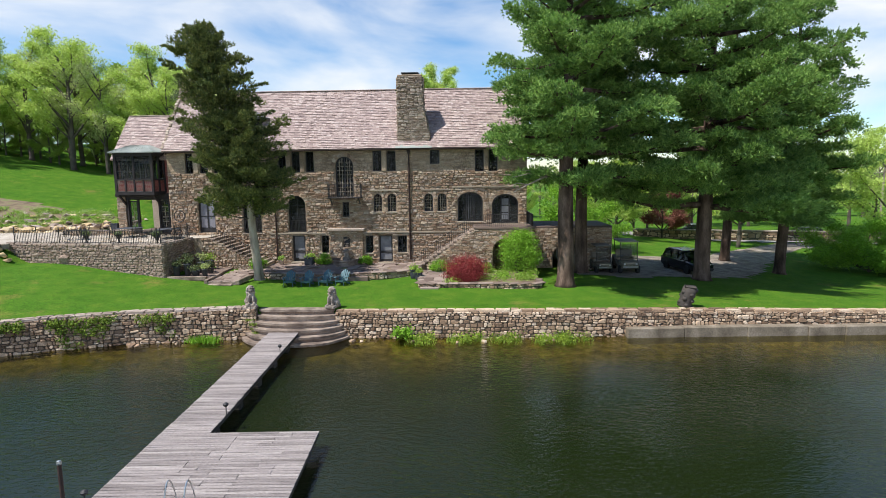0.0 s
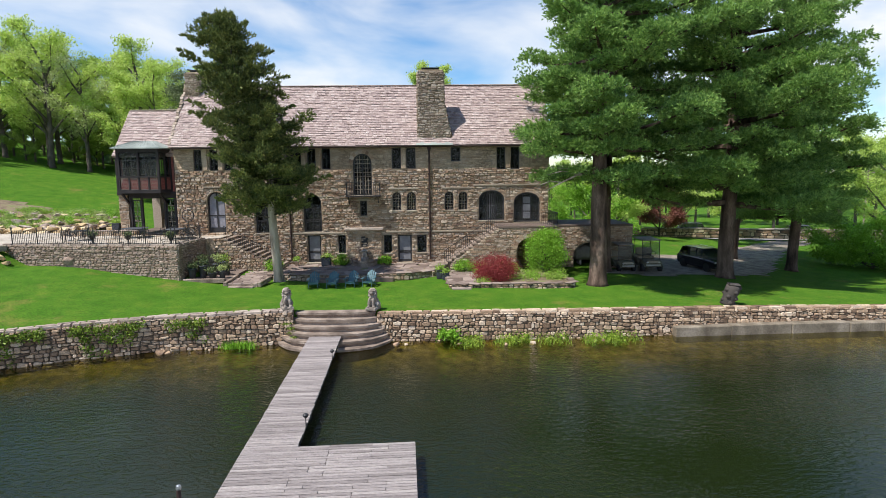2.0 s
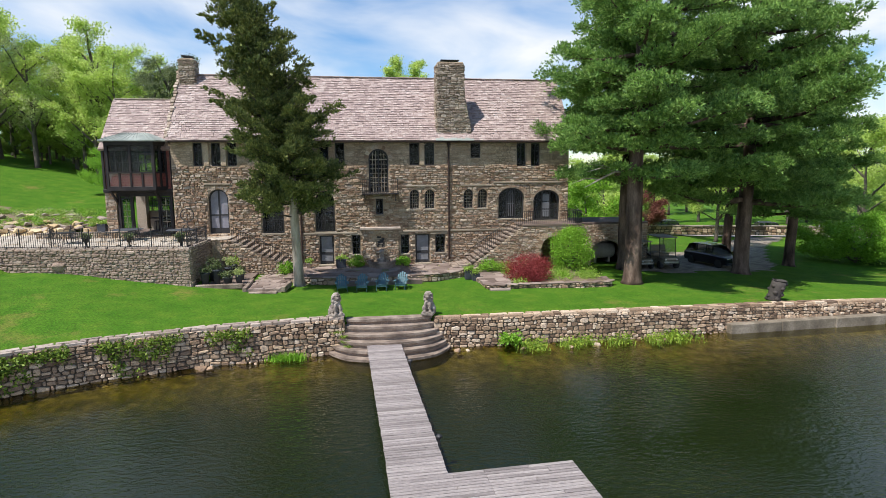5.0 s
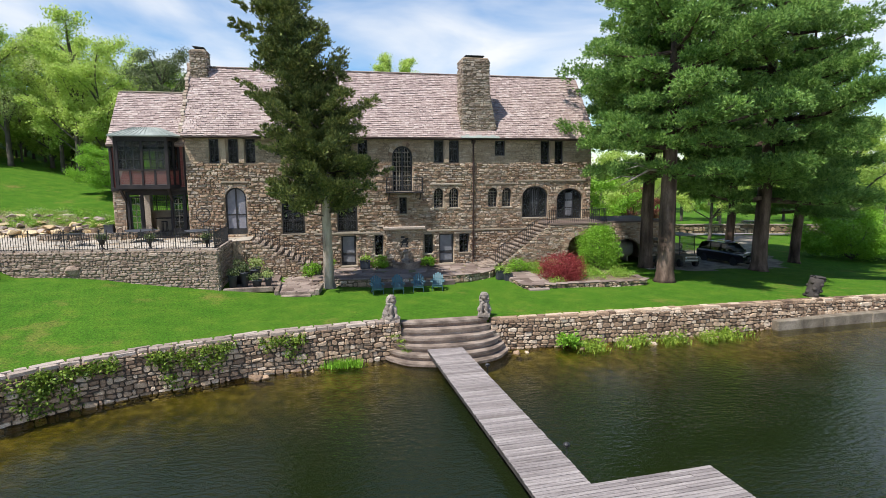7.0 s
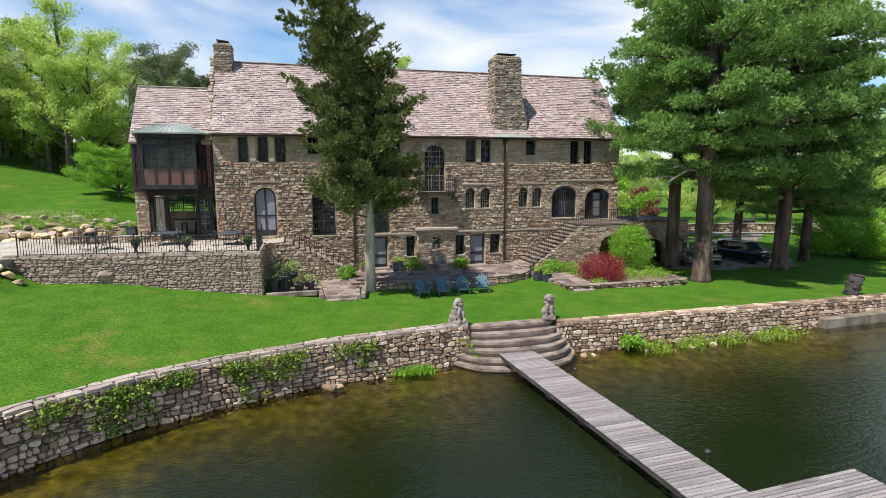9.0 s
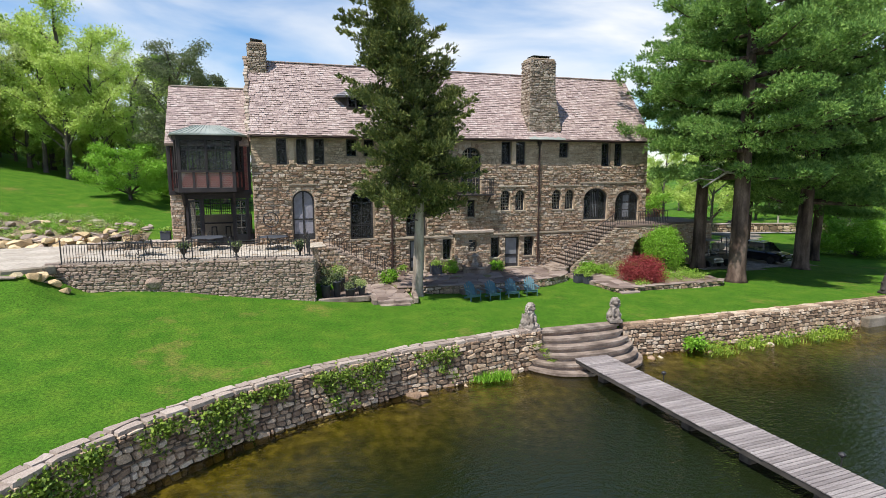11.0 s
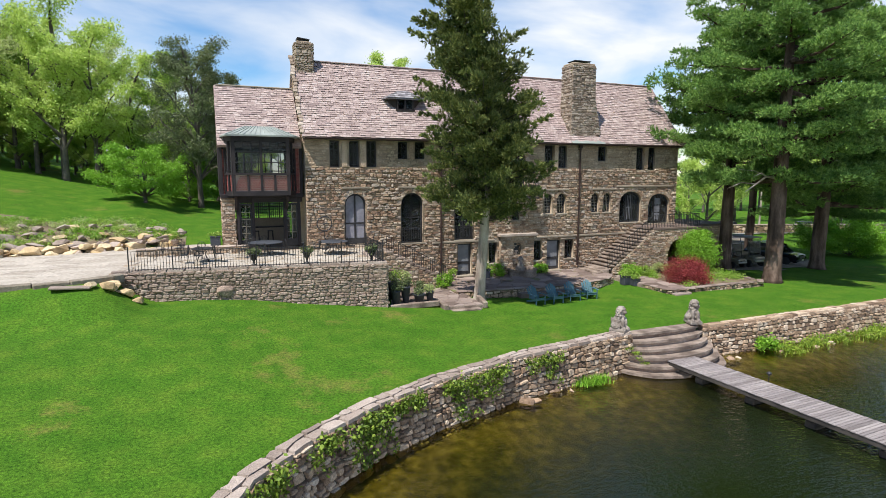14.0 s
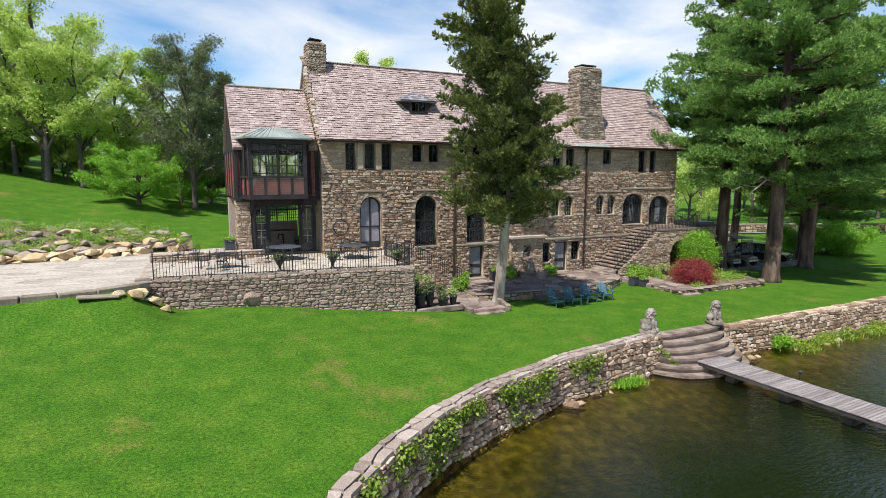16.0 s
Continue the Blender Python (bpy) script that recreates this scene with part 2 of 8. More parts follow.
M["rubber"] = mat("rubber", [(0.012, 0.012, 0.012), (0.025, 0.025, 0.025)], 8, 0.85, 0.1)
M["pot"] = mat("dark_pot", [(0.03, 0.034, 0.042), (0.06, 0.066, 0.078)], 5, 0.7, 0.1)
M["garden_rock"] = mat("garden_rock", [(0.30, 0.20, 0.10), (0.50, 0.37, 0.20), (0.66, 0.53, 0.33)], 6, 0.9, 1.0, bump_scale=7, fine=0.7, vary=0.6, ramp=(0.2, 0.5, 0.8))


def glass_mat(name, tint, rough):
    m = bpy.data.materials.new(name)
    m.use_nodes = True
    b = m.node_tree.nodes["Principled BSDF"]
    b.inputs["Base Color"].default_value, b.inputs["Roughness"].default_value = (*tint, 1), rough
    b.inputs["Transmission Weight"].default_value, b.inputs["IOR"].default_value = 0.95, 1.18
    return m


M["glass"] = glass_mat("window_glass", (0.42, 0.45, 0.45), 0.04)
M["car_glass"] = glass_mat("car_glass", (0.10, 0.12, 0.13), 0.03)


# ---- building helpers ----
class Geo:
    """Gathers vertices and faces of one mesh."""

    def __init__(self):
        self.v, self.f = [], []

    def add(self, verts, faces):
        k = len(self.v)
        self.v.extend(tuple(p) for p in verts)
        self.f.extend(tuple(i + k for i in q) for q in faces)
        return self

    def box(self, c, s, m=None, bevel=0.0):
        """A box of full size s round c, turned by m, with chamfered edges."""
        hx, hy, hz = s[0] / 2, s[1] / 2, s[2] / 2
        b = min(bevel, hx * 0.9, hy * 0.9, hz * 0.9)
        vs, fs = [], []
        if b <= 0:
            vs = [Vector((x, y, z)) for x in (-hx, hx) for y in (-hy, hy) for z in (-hz, hz)]
            fs = [(0, 1, 3, 2), (4, 6, 7, 5), (0, 4, 5, 1), (2, 3, 7, 6), (0, 2, 6, 4), (1, 5, 7, 3)]
        else:
            ix = {}
            for sx in (-1, 1):
                for sy in (-1, 1):
                    for sz in (-1, 1):
                        for a in range(3):
                            p = [sx * (hx - (b if a != 0 else 0)), sy * (hy - (b if a != 1 else 0)), sz * (hz - (b if a != 2 else 0))]
                            ix[sx, sy, sz, a] = len(vs)
                            vs.append(Vector(p))
            for s1 in (-1, 1):
                q = [(-1, -1), (-1, 1), (1, 1), (1, -1)] if s1 < 0 else [(-1, -1), (1, -1), (1, 1), (-1, 1)]
                fs.append(tuple(ix[s1, a, c2, 0] for a, c2 in q))
                fs.append(tuple(ix[a, s1, c2, 1] for a, c2 in q[::-1]))
                fs.append(tuple(ix[a, c2, s1, 2] for a, c2 in q))
            for s1 in (-1, 1):
                for s2 in (-1, 1):
                    fs.append((ix[s1, s2, -1, 0], ix[s1, s2, 1, 0], ix[s1, s2, 1, 1], ix[s1, s2, -1, 1]))
                    fs.append((ix[s1, -1, s2, 0], ix[s1, 1, s2, 0], ix[s1, 1, s2, 2], ix[s1, -1, s2, 2]))
                    fs.append((ix[-1, s1, s2, 1], ix[1, s1, s2, 1], ix[1, s1, s2, 2], ix[-1, s1, s2, 2]))
            for sx in (-1, 1):
                for sy in (-1, 1):
                    for sz in (-1, 1):
                        fs.append((ix[sx, sy, sz, 0], ix[sx, sy, sz, 1], ix[sx, sy, sz, 2]))
        c = Vector(c)
        vs = [(m @ p if m else p) + c for p in vs]
        return self.add(vs, fs)

    def beam(self, a, b, w, h, bevel=0.0):
        """A straight bar from a to b, w wide and h high."""
        a, b = Vector(a), Vector(b)
        d = b - a
        m = d.to_track_quat("X", "Z").to_matrix()
        return self.box((a + b) / 2, (d.length, w, h), m, bevel)

    def tube(self, pts, radii, n=8, cap=True):
        """A round tube along pts."""
        pts = [Vector(p) for p in pts]
        if not hasattr(radii, "__len__"):
            radii = [radii] * len(pts)
        vs, fs = [], []
        for i, p in enumerate(pts):
            d = (pts[min(i + 1, len(pts) - 1)] - pts[max(i - 1, 0)]).normalized()
            u = d.orthogonal().normalized() if abs(d.z) < 0.99 else Vector((1, 0, 0))
            if abs(d.z) < 0.99:
                u = d.cross(Vector((0, 0, 1))).normalized()
            w = d.cross(u).normalized()
            for k in range(n):
                a = 2 * math.pi * k / n
                vs.append(p + (u * math.cos(a) + w * math.sin(a)) * radii[i])
        for i in range(len(pts) - 1):
            for k in range(n):
                fs.append((i * n + k, i * n + (k + 1) % n, (i + 1) * n + (k + 1) % n, (i + 1) * n + k))
        if cap:
            fs.append(tuple(range(n))[::-1])
            fs.append(tuple((len(pts) - 1) * n + k for k in range(n)))
        return self.add(vs, fs)

    def lathe(self, c, prof, n=16):
        """A turned form round the upright through c; prof: (radius, height) from below up."""
        vs, fs = [], []
        for r, z in prof:
            for k in range(n):
                a = 2 * math.pi * k / n
                vs.append((c[0] + r * math.cos(a), c[1] + r * math.sin(a), c[2] + z))
        for i in range(len(prof) - 1):
            for k in range(n):
                fs.append((i * n + k, i * n + (k + 1) % n, (i + 1) * n + (k + 1) % n, (i + 1) * n + k))
        fs.append(tuple(range(n))[::-1])
        fs.append(tuple((len(prof) - 1) * n + k for k in range(n)))
        return self.add(vs, fs)

    def prism(self, poly, z0, z1):
        """An upright prism over a polygon in plan."""
        n = len(poly)
        vs = [(x, y, z0) for x, y in poly] + [(x, y, z1) for x, y in poly]
        fs = [tuple(range(n))[::-1], tuple(range(n, 2 * n))]
        fs += [(i, (i + 1) % n, n + (i + 1) % n, n + i) for i in range(n)]
        return self.add(vs, fs)

    def mesh(self, name):
        me = bpy.data.meshes.new(name)
        me.from_pydata([tuple(p) for p in self.v], [], self.f)
        me.update()
        return me


def solid(name, g, material, smooth=False):
    me = g.mesh(name) if isinstance(g, Geo) else g
    me.materials.append(M[material] if isinstance(material, str) else material)
    if smooth:
        for p in me.polygons:
            p.use_smooth = True
    return new(name, me)


def part(name, g, material, parent, label="", smooth=False, kind=""):
    ob = solid(name, g, material, smooth)
    ob.parent = parent
    return tagged(ob, label, kind=kind)


def thing(name, label, category, at=(0, 0, 0), group="", kind="", turn=0):
    ob = new(name)
    ob.matrix_basis = pose(*at, 0, 0, turn)
    ob.empty_display_size = 0.2
    return tagged(ob, label, category, group, kind)


def cells(w, h, sx, sz, rng, jitter=0.75, drop=0.12):
    """Irregular stones that fill a w x h wall: convex polygons in (u, v)."""
    nu, nv = max(2, round(w / sx)), max(2, round(h / sz))
    grid = {}
    for j in range(-2, nv + 2):
        for i in range(-2, nu + 2):
            if rng.random() > drop:
                off = 0.5 * (j % 2)
                grid[i, j] = (i + 0.5 + off + jitter * (rng.random() - 0.5), j + 0.5 + jitter * 0.75 * (rng.random() - 0.5))
    res = []
    for (i, j), (px, py) in grid.items():
        if not (-0.6 < px < nu + 0.6 and -0.6 < py < nv + 0.6):
            continue
        poly = [(px - 2, py - 2), (px + 2, py - 2), (px + 2, py + 2), (px - 2, py + 2)]
        near = [grid[i + a, j + b] for a in range(-3, 4) for b in range(-2, 3) if (a or b) and (i + a, j + b) in grid]
        near.sort(key=lambda q: (q[0] - px) ** 2 + (q[1] - py) ** 2)
        clips = [((q[0] - px, q[1] - py), ((q[0] ** 2 + q[1] ** 2) - (px ** 2 + py ** 2)) / 2) for q in near[:14]]
        clips += [((-1, 0), 0.0), ((1, 0), float(nu)), ((0, -1), 0.0), ((0, 1), float(nv))]
        for (a, b), c in clips:
            o2 = []
            for k in range(len(poly)):
                p, q = poly[k], poly[(k + 1) % len(poly)]
                dp, dq = a * p[0] + b * p[1] - c, a * q[0] + b * q[1] - c
                if dp <= 0:
                    o2.append(p)
                if dp * dq < 0:
                    t = dp / (dp - dq)
                    o2.append((p[0] + t * (q[0] - p[0]), p[1] + t * (q[1] - p[1])))
            poly = o2
            if len(poly) < 3:
                break
        if len(poly) >= 3:
            res.append([(x * w / nu, y * h / nv) for x, y in poly])
    return res


def courses(w, h, hs, ls, rng, rough=0.18):
    """Roughly coursed rubble that fills a w x h wall: rows of uneven height, stones of uneven length, with worn outlines."""
    res, z, rows = [], 0.0, []
    while z < h - 1e-6:
        t = rng.uniform(*hs)
        if h - z - t < hs[0] * 0.7:
            t = h - z
        rows.append((z, z + t))
        z += t
    wave = [(rng.uniform(0, 6.28), rng.uniform(0.5, 1.3), rng.uniform(0.2, 0.5)) for _ in range(len(rows) + 1)]
    mean = (hs[0] + hs[1]) / 2

    def level(j, u):
        base = rows[j][0] if j < len(rows) else h
        if j == 0 or j == len(rows):
            return base
        p, k, a = wave[j]
        return base + mean * 0.30 * (math.sin(p + k * u) + a * math.sin(2.7 * p + 3.1 * k * u))

    for j in range(len(rows)):
        u = -rng.uniform(0, ls[1])
        while u < w:
            t = rng.uniform(*ls) * (0.75 if rng.random() < 0.3 else 1.0)
            a, b = max(u, 0.0), min(u + t, w)
            u += t
            if b - a < ls[0] * 0.4:
                continue
            halves = [(0.0, 1.0)]
            if rng.random() < 0.13 and rows[j][1] - rows[j][0] > mean:
                c = rng.uniform(0.4, 0.6)
                halves = [(0.0, c), (c, 1.0)]
            for lo, hi in halves:
                def at(x, f):
                    z0, z1 = level(j, x), level(j + 1, x)
                    return z0 + (z1 - z0) * (lo + (hi - lo) * f)

                hh = (rows[j][1] - rows[j][0]) * (hi - lo)
                q = [(a, 0), (a + (b - a) * rng.uniform(0.3, 0.7), -0.0), (b, 0), (b, rng.uniform(0.35, 0.65)), (b, 1), (a + (b - a) * rng.uniform(0.3, 0.7), 1.0), (a, 1), (a, rng.uniform(0.35, 0.65))]
                poly = []
                for i, (x, f) in enumerate(q):
                    k = rough * min(hh, b - a)
                    inn = 0.65 if i % 2 == 0 else 0.15
                    dx = (1 if x < (a + b) / 2 else -1) * k * inn * rng.random() if i % 4 != 1 else rng.uniform(-0.3, 0.3) * k
                    dz = (1 if f < 0.5 else -1) * k * inn * rng.random() if i % 4 != 3 else 0
                    poly.append((x + dx, at(x, f) + dz))
                res.append(poly)
    return res


def worn(poly, cut=0.10):
    """The same outline with its corners cut off."""
    res = []
    for (ax, ay), (bx, by) in zip(poly, poly[1:] + poly[:1]):
        if math.hypot(bx - ax, by - ay) > 0.02:
            res += [(ax + (bx - ax) * cut, ay + (by - ay) * cut), (bx - (bx - ax) * cut, by - (by - ay) * cut)]
    return res if len(res) > 4 else poly


def stone(poly, proud, gap, rng, place, round_=0.8, even=False):
    """Vertices and faces of one stone over poly; place(u, v, d) gives the point d in front of the wall."""
    n = len(poly)
    cx, cy = sum(p[0] for p in poly) / n, sum(p[1] for p in poly) / n
    size = min(max(p[0] for p in poly) - min(p[0] for p in poly), max(p[1] for p in poly) - min(p[1] for p in poly))
    if size < gap * 2.5:
        return None
    k0 = max(0.6, 1 - gap / size)
    d = proud * (0.9 + 0.2 * rng.random() if even else 0.55 + 0.9 * rng.random())
    tilt = 0.04 if even else 0.2
    tx, ty = (rng.random() - 0.5) * tilt, (rng.random() - 0.5) * tilt
    vs = []
    for k, dd in ((k0, -0.02), (k0 * 0.97, d * 0.55), (k0 * round_, d)):
        for x, y in poly:
            u, v = cx + (x - cx) * k, cy + (y - cy) * k
            vs.append(place(u, v, dd + (tx * (u - cx) + ty * (v - cy) if dd > 0 else 0)))
    fs = [(r * n + i, r * n + (i + 1) % n, (r + 1) * n + (i + 1) % n, (r + 1) * n + i) for r in (0, 1) for i in range(n)]
    fs.append(tuple(2 * n + i for i in range(n)))
    return vs, fs


def stonework(polys, proud, gap, seed, place, material, parent, name="stone", single=None, limit=300, round_=0.8, even=False):
    """Lays the stones: those that single(u, v) picks, up to a limit, as pieces of their own, the rest joined."""
    rng = random.Random(seed)
    rest, count = Geo(), 0
    for poly in polys:
        s = stone(poly, proud, gap, rng, place, round_, even)
        if not s:
            continue
        cu, cv = sum(p[0] for p in poly) / len(poly), sum(p[1] for p in poly) / len(poly)
        if single and count < limit and single(cu, cv):
            count += 1
            part(name, Geo().add(*s), material, parent)
        else:
            rest.add(*s)
    if rest.v:
        part(name + "work", rest, material, parent, kind="stuff")


# ---- ground, pond and pond wall ----
WATER = -0.1
SHORE = [(-44, -40), (-38, -12), (-34.5, 4), (-32.2, 13), (-30.5, 19), (-29.3, 22), (-28.1, 24.0), (-26.4, 25.6), (-24.1, 27.2), (-21.4, 28.4),
         (-17.5, 29.6), (-14.3, 30.15), (-11.0, 30.65), (-6.5, 30.75), (-3, 30.6), (5, 30.6), (10.6, 31.0), (13, 31.2), (25, 31.7), (45, 33.5), (80, 38), (140, 30), (220, -30)]


def step01(a, b, x):
    t = np.clip((x - a) / (b - a), 0, 1)
    return t * t * (3 - 2 * t)


def shore_distance(x, y):
    """Metres behind the pond wall's face (minus: out in the pond)."""
    best, side = np.full(np.shape(x), 1e9), np.ones(np.shape(x))
    for (ax, ay), (bx, by) in zip(SHORE, SHORE[1:]):
        dx, dy = bx - ax, by - ay
        t = np.clip(((x - ax) * dx + (y - ay) * dy) / (dx * dx + dy * dy), 0, 1)
        d = np.hypot(x - ax - t * dx, y - ay - t * dy)
        s = np.sign(dx * (y - ay) - dy * (x - ax))
        near = d < best - 1e-9
        best, side = np.where(near, d, best), np.where(near, s, side)
    return best * np.where(side == 0, 1, side)


def land(x, y):
    """The lie of the land behind the pond wall."""
    d = np.clip(shore_distance(x, y), 0, 60)
    west = step01(-11.0, -31.0, x)
    lawn = 1.5 - 0.10 * step01(-4, 6, x) - 0.30 * step01(8, 24, x) + np.clip(d, 0, 12) * (-0.008 + 0.128 * west) - 0.12 * step01(6, 16, x) * step01(0, 8, d) - 1.0 * step01(14, 38, x) * step01(3, 13, d)
    bank = step01(-31.2, -34.0, x) * step01(34.8, 38.7, y)
    z = lawn + (4.22 - lawn) * bank
    hill = 4.20 + 0.15 * step01(49.0, 50.2, y) + (0.055 + 0.06 * step01(-22, -36, x)) * np.clip(y - 49.6, 0, 20) + 0.03 * np.clip(y - 68, 0, 60) + 0.18 * np.clip(-38.5 - x, 0, 40) * step01(47, 62, y) + 0.7 * step01(49.6, 53.5, y) * step01(-31.5, -35.5, x)
    back = step01(46.5, 52, y) * step01(9, -20, x)
    z = z + (hill - z) * np.maximum(back, step01(-30, -36, x) * step01(41, 46, y))
    far = step01(75, 200, np.hypot(x, y - 30))
    bumps = 0.05 * np.sin(x * 0.33 + 1.3) * np.cos(y * 0.29) + 0.03 * np.sin(x * 0.9 + y * 0.7)
    return z + bumps * step01(1.0, 4, d) + 2.0 * far


def height(x, y):
    d = shore_distance(x, y)
    bed = -0.35 - 0.16 * np.clip(-d, 0, 9)
    return bed + (land(x, y) - bed) * step01(0.0, 0.33, d)


def ground_z(x, y):
    return float(height(np.array([float(x)]), np.array([float(y)]))[0])


def spread(parts_):
    return np.unique(np.round(np.concatenate([np.arange(a, b, s) for a, b, s in parts_]), 3))


gx = spread([(-1500, -240, 140), (-240, -70, 8), (-70, -34, 1.5), (-34, 28, 0.42), (28, 90, 1.6), (90, 300, 9), (300, 1600, 140)])
gy = spread([(-800, -60, 80), (-60, 16, 3), (16, 33.5, 0.42), (33.5, 56, 0.8), (56, 110, 2.2), (110, 300, 10), (300, 1800, 150)])
X, Y = np.meshgrid(gx, gy, indexing="ij")
Z = height(X.ravel(), Y.ravel()).reshape(X.shape)
ny = len(gy)
I, J = np.meshgrid(np.arange(len(gx) - 1), np.arange(ny - 1), indexing="ij")
k0 = (I * ny + J).ravel()
quads = np.stack([k0, k0 + ny, k0 + ny + 1, k0 + 1], 1)
ground_mesh = bpy.data.meshes.new("ground")
ground_mesh.from_pydata(np.stack([X.ravel(), Y.ravel(), Z.ravel()], 1).tolist(), [], quads.tolist())


def grass_material():
    m = mat("lawn_grass", [(0.046, 0.132, 0.010), (0.063, 0.152, 0.013), (0.090, 0.172, 0.017)], 4.0, 0.9, 1.0, bump_scale=30, fine=0.5, ramp=(0.3, 0.5, 0.72), spec=0.08)
    n, l = m.node_tree.nodes, m.node_tree.links
    b = n["Principled BSDF"]
    src = b.inputs["Base Color"].links[0].from_socket
    geo = n.new("ShaderNodeNewGeometry")
    t = n.new("ShaderNodeTexNoise")
    t.inputs["Scale"].default_value, t.inputs["Detail"].default_value, t.inputs["Roughness"].default_value = 0.22, 9, 0.72
    l.new(geo.outputs["Position"], t.inputs["Vector"])
    r = n.new("ShaderNodeValToRGB")
    r.color_ramp.elements[0].position, r.color_ramp.elements[0].color = 0.58, (0, 0, 0, 1)
    r.color_ramp.elements[1].position, r.color_ramp.elements[1].color = 0.74, (0.8, 0.8, 0.8, 1)
    l.new(t.outputs["Fac"], r.inputs["Fac"])
    mx = n.new("ShaderNodeMixRGB")
    mx.inputs["Color2"].default_value = (0.24, 0.185, 0.06, 1)
    l.new(r.outputs["Color"], mx.inputs["Fac"])
    l.new(src, mx.inputs["Color1"])
    blade, br, mul = n.new("ShaderNodeTexNoise"), n.new("ShaderNodeValToRGB"), n.new("ShaderNodeMixRGB")
    blade.inputs["Scale"].default_value, blade.inputs["Detail"].default_value, blade.inputs["Roughness"].default_value = 13.0, 6, 0.8
    l.new(geo.outputs["Position"], blade.inputs["Vector"])
    br.color_ramp.elements[0].position, br.color_ramp.elements[0].color = 0.33, (0.30, 0.36, 0.44, 1)
    br.color_ramp.elements[1].position, br.color_ramp.elements[1].color = 0.67, (1.62, 1.5, 1.36, 1)
    l.new(blade.outputs["Fac"], br.inputs["Fac"])
    mul.blend_type = "MULTIPLY"
    mul.inputs["Fac"].default_value = 1.0
    l.new(mx.outputs["Color"], mul.inputs["Color1"])
    l.new(br.outputs["Color"], mul.inputs["Color2"])
    l.new(mul.outputs["Color"], b.inputs["Base Color"])
    return m


ground_mesh.materials.append(grass_material())
ground_mesh.materials.append(mat("pond_bed", [(0.065, 0.05, 0.013), (0.16, 0.122, 0.034), (0.33, 0.25, 0.10)], 9, 1.0, 0.8, fine=0.6))
cxm, cym = X[:-1, :-1].ravel() + np.diff(gx).repeat(ny - 1) / 2, Y[:-1, :-1].ravel() + np.tile(np.diff(gy), len(gx) - 1) / 2
wet = (shore_distance(cxm, cym) < 0.12).astype(np.int32)
ground_mesh.polygons.foreach_set("material_index", wet)
ground_mesh.polygons.foreach_set("use_smooth", np.ones(len(wet), dtype=bool))
ground_mesh.update()
tagged(new("ground", ground_mesh), "mown green lawn with pale worn patches", "lawn", kind="structure")


def water_material():
    m = bpy.data.materials.new("pond_water")
    m.use_nodes = True
    n, l = m.node_tree.nodes, m.node_tree.links
    n.clear()
    out = n.new("ShaderNodeOutputMaterial")
    geo = n.new("ShaderNodeNewGeometry")
    bump_in = None
    breeze, wind = n.new("ShaderNodeTexNoise"), n.new("ShaderNodeMapRange")     # ruffled and calmer patches
    breeze.inputs["Scale"].default_value, breeze.inputs["Detail"].default_value = 0.11, 2
    l.new(geo.outputs["Position"], breeze.inputs["Vector"])
    for socket, value in (("From Min", 0.42), ("From Max", 0.60), ("To Min", 0.6), ("To Max", 1.5)):
        wind.inputs[socket].default_value = value
    l.new(breeze.outputs["Fac"], wind.inputs["Value"])
    for scale, strength, stretch in ((0.7, 0.10, (1, 1.4, 1)), (3.2, 0.34, (1, 2.0, 1)), (8.0, 0.16, (1, 2.2, 1))):
        mp, t, b = n.new("ShaderNodeMapping"), n.new("ShaderNodeTexNoise"), n.new("ShaderNodeBump")
        mp.inputs["Scale"].default_value = stretch
        mp.inputs["Rotation"].default_value = (0, 0, radians(25))
        l.new(geo.outputs["Position"], mp.inputs["Vector"])
        l.new(mp.outputs["Vector"], t.inputs["Vector"])
        t.inputs["Scale"].default_value, t.inputs["Detail"].default_value = scale, 3
        b.inputs["Distance"].default_value = 0.12
        gust = n.new("ShaderNodeMath")
        gust.operation = "MULTIPLY"
        gust.inputs[1].default_value = strength
        l.new(wind.outputs["Result"], gust.inputs[0])
        l.new(gust.outputs["Value"], b.inputs["Strength"])
        l.new(t.outputs["Fac"], b.inputs["Height"])
        if bump_in:
            l.new(bump_in.outputs["Normal"], b.inputs["Normal"])
        bump_in = b
    murk, clear, gloss = n.new("ShaderNodeBsdfDiffuse"), n.new("ShaderNodeBsdfTransparent"), n.new("ShaderNodeBsdfGlossy")
    murk.inputs["Color"].default_value = (0.009, 0.0145, 0.004, 1)
    clear.inputs["Color"].default_value = (0.66, 0.66, 0.30, 1)
    gloss.inputs["Roughness"].default_value = 0.04
    depth = n.new("ShaderNodeAttribute")
    depth.attribute_name = "depth"
    body, fres, surf = n.new("ShaderNodeMixShader"), n.new("ShaderNodeFresnel"), n.new("ShaderNodeMixShader")
    fres.inputs["IOR"].default_value = 1.58
    l.new(depth.outputs["Fac"], body.inputs["Fac"])
    l.new(clear.outputs["BSDF"], body.inputs[1])
    l.new(murk.outputs["BSDF"], body.inputs[2])
    l.new(bump_in.outputs["Normal"], gloss.inputs["Normal"])
    l.new(bump_in.outputs["Normal"], fres.inputs["Normal"])
    l.new(fres.outputs["Fac"], surf.inputs["Fac"])
    l.new(body.outputs["Shader"], surf.inputs[1])
    l.new(gloss.outputs["BSDF"], surf.inputs[2])
    l.new(surf.outputs["Shader"], out.inputs["Surface"])
    return m


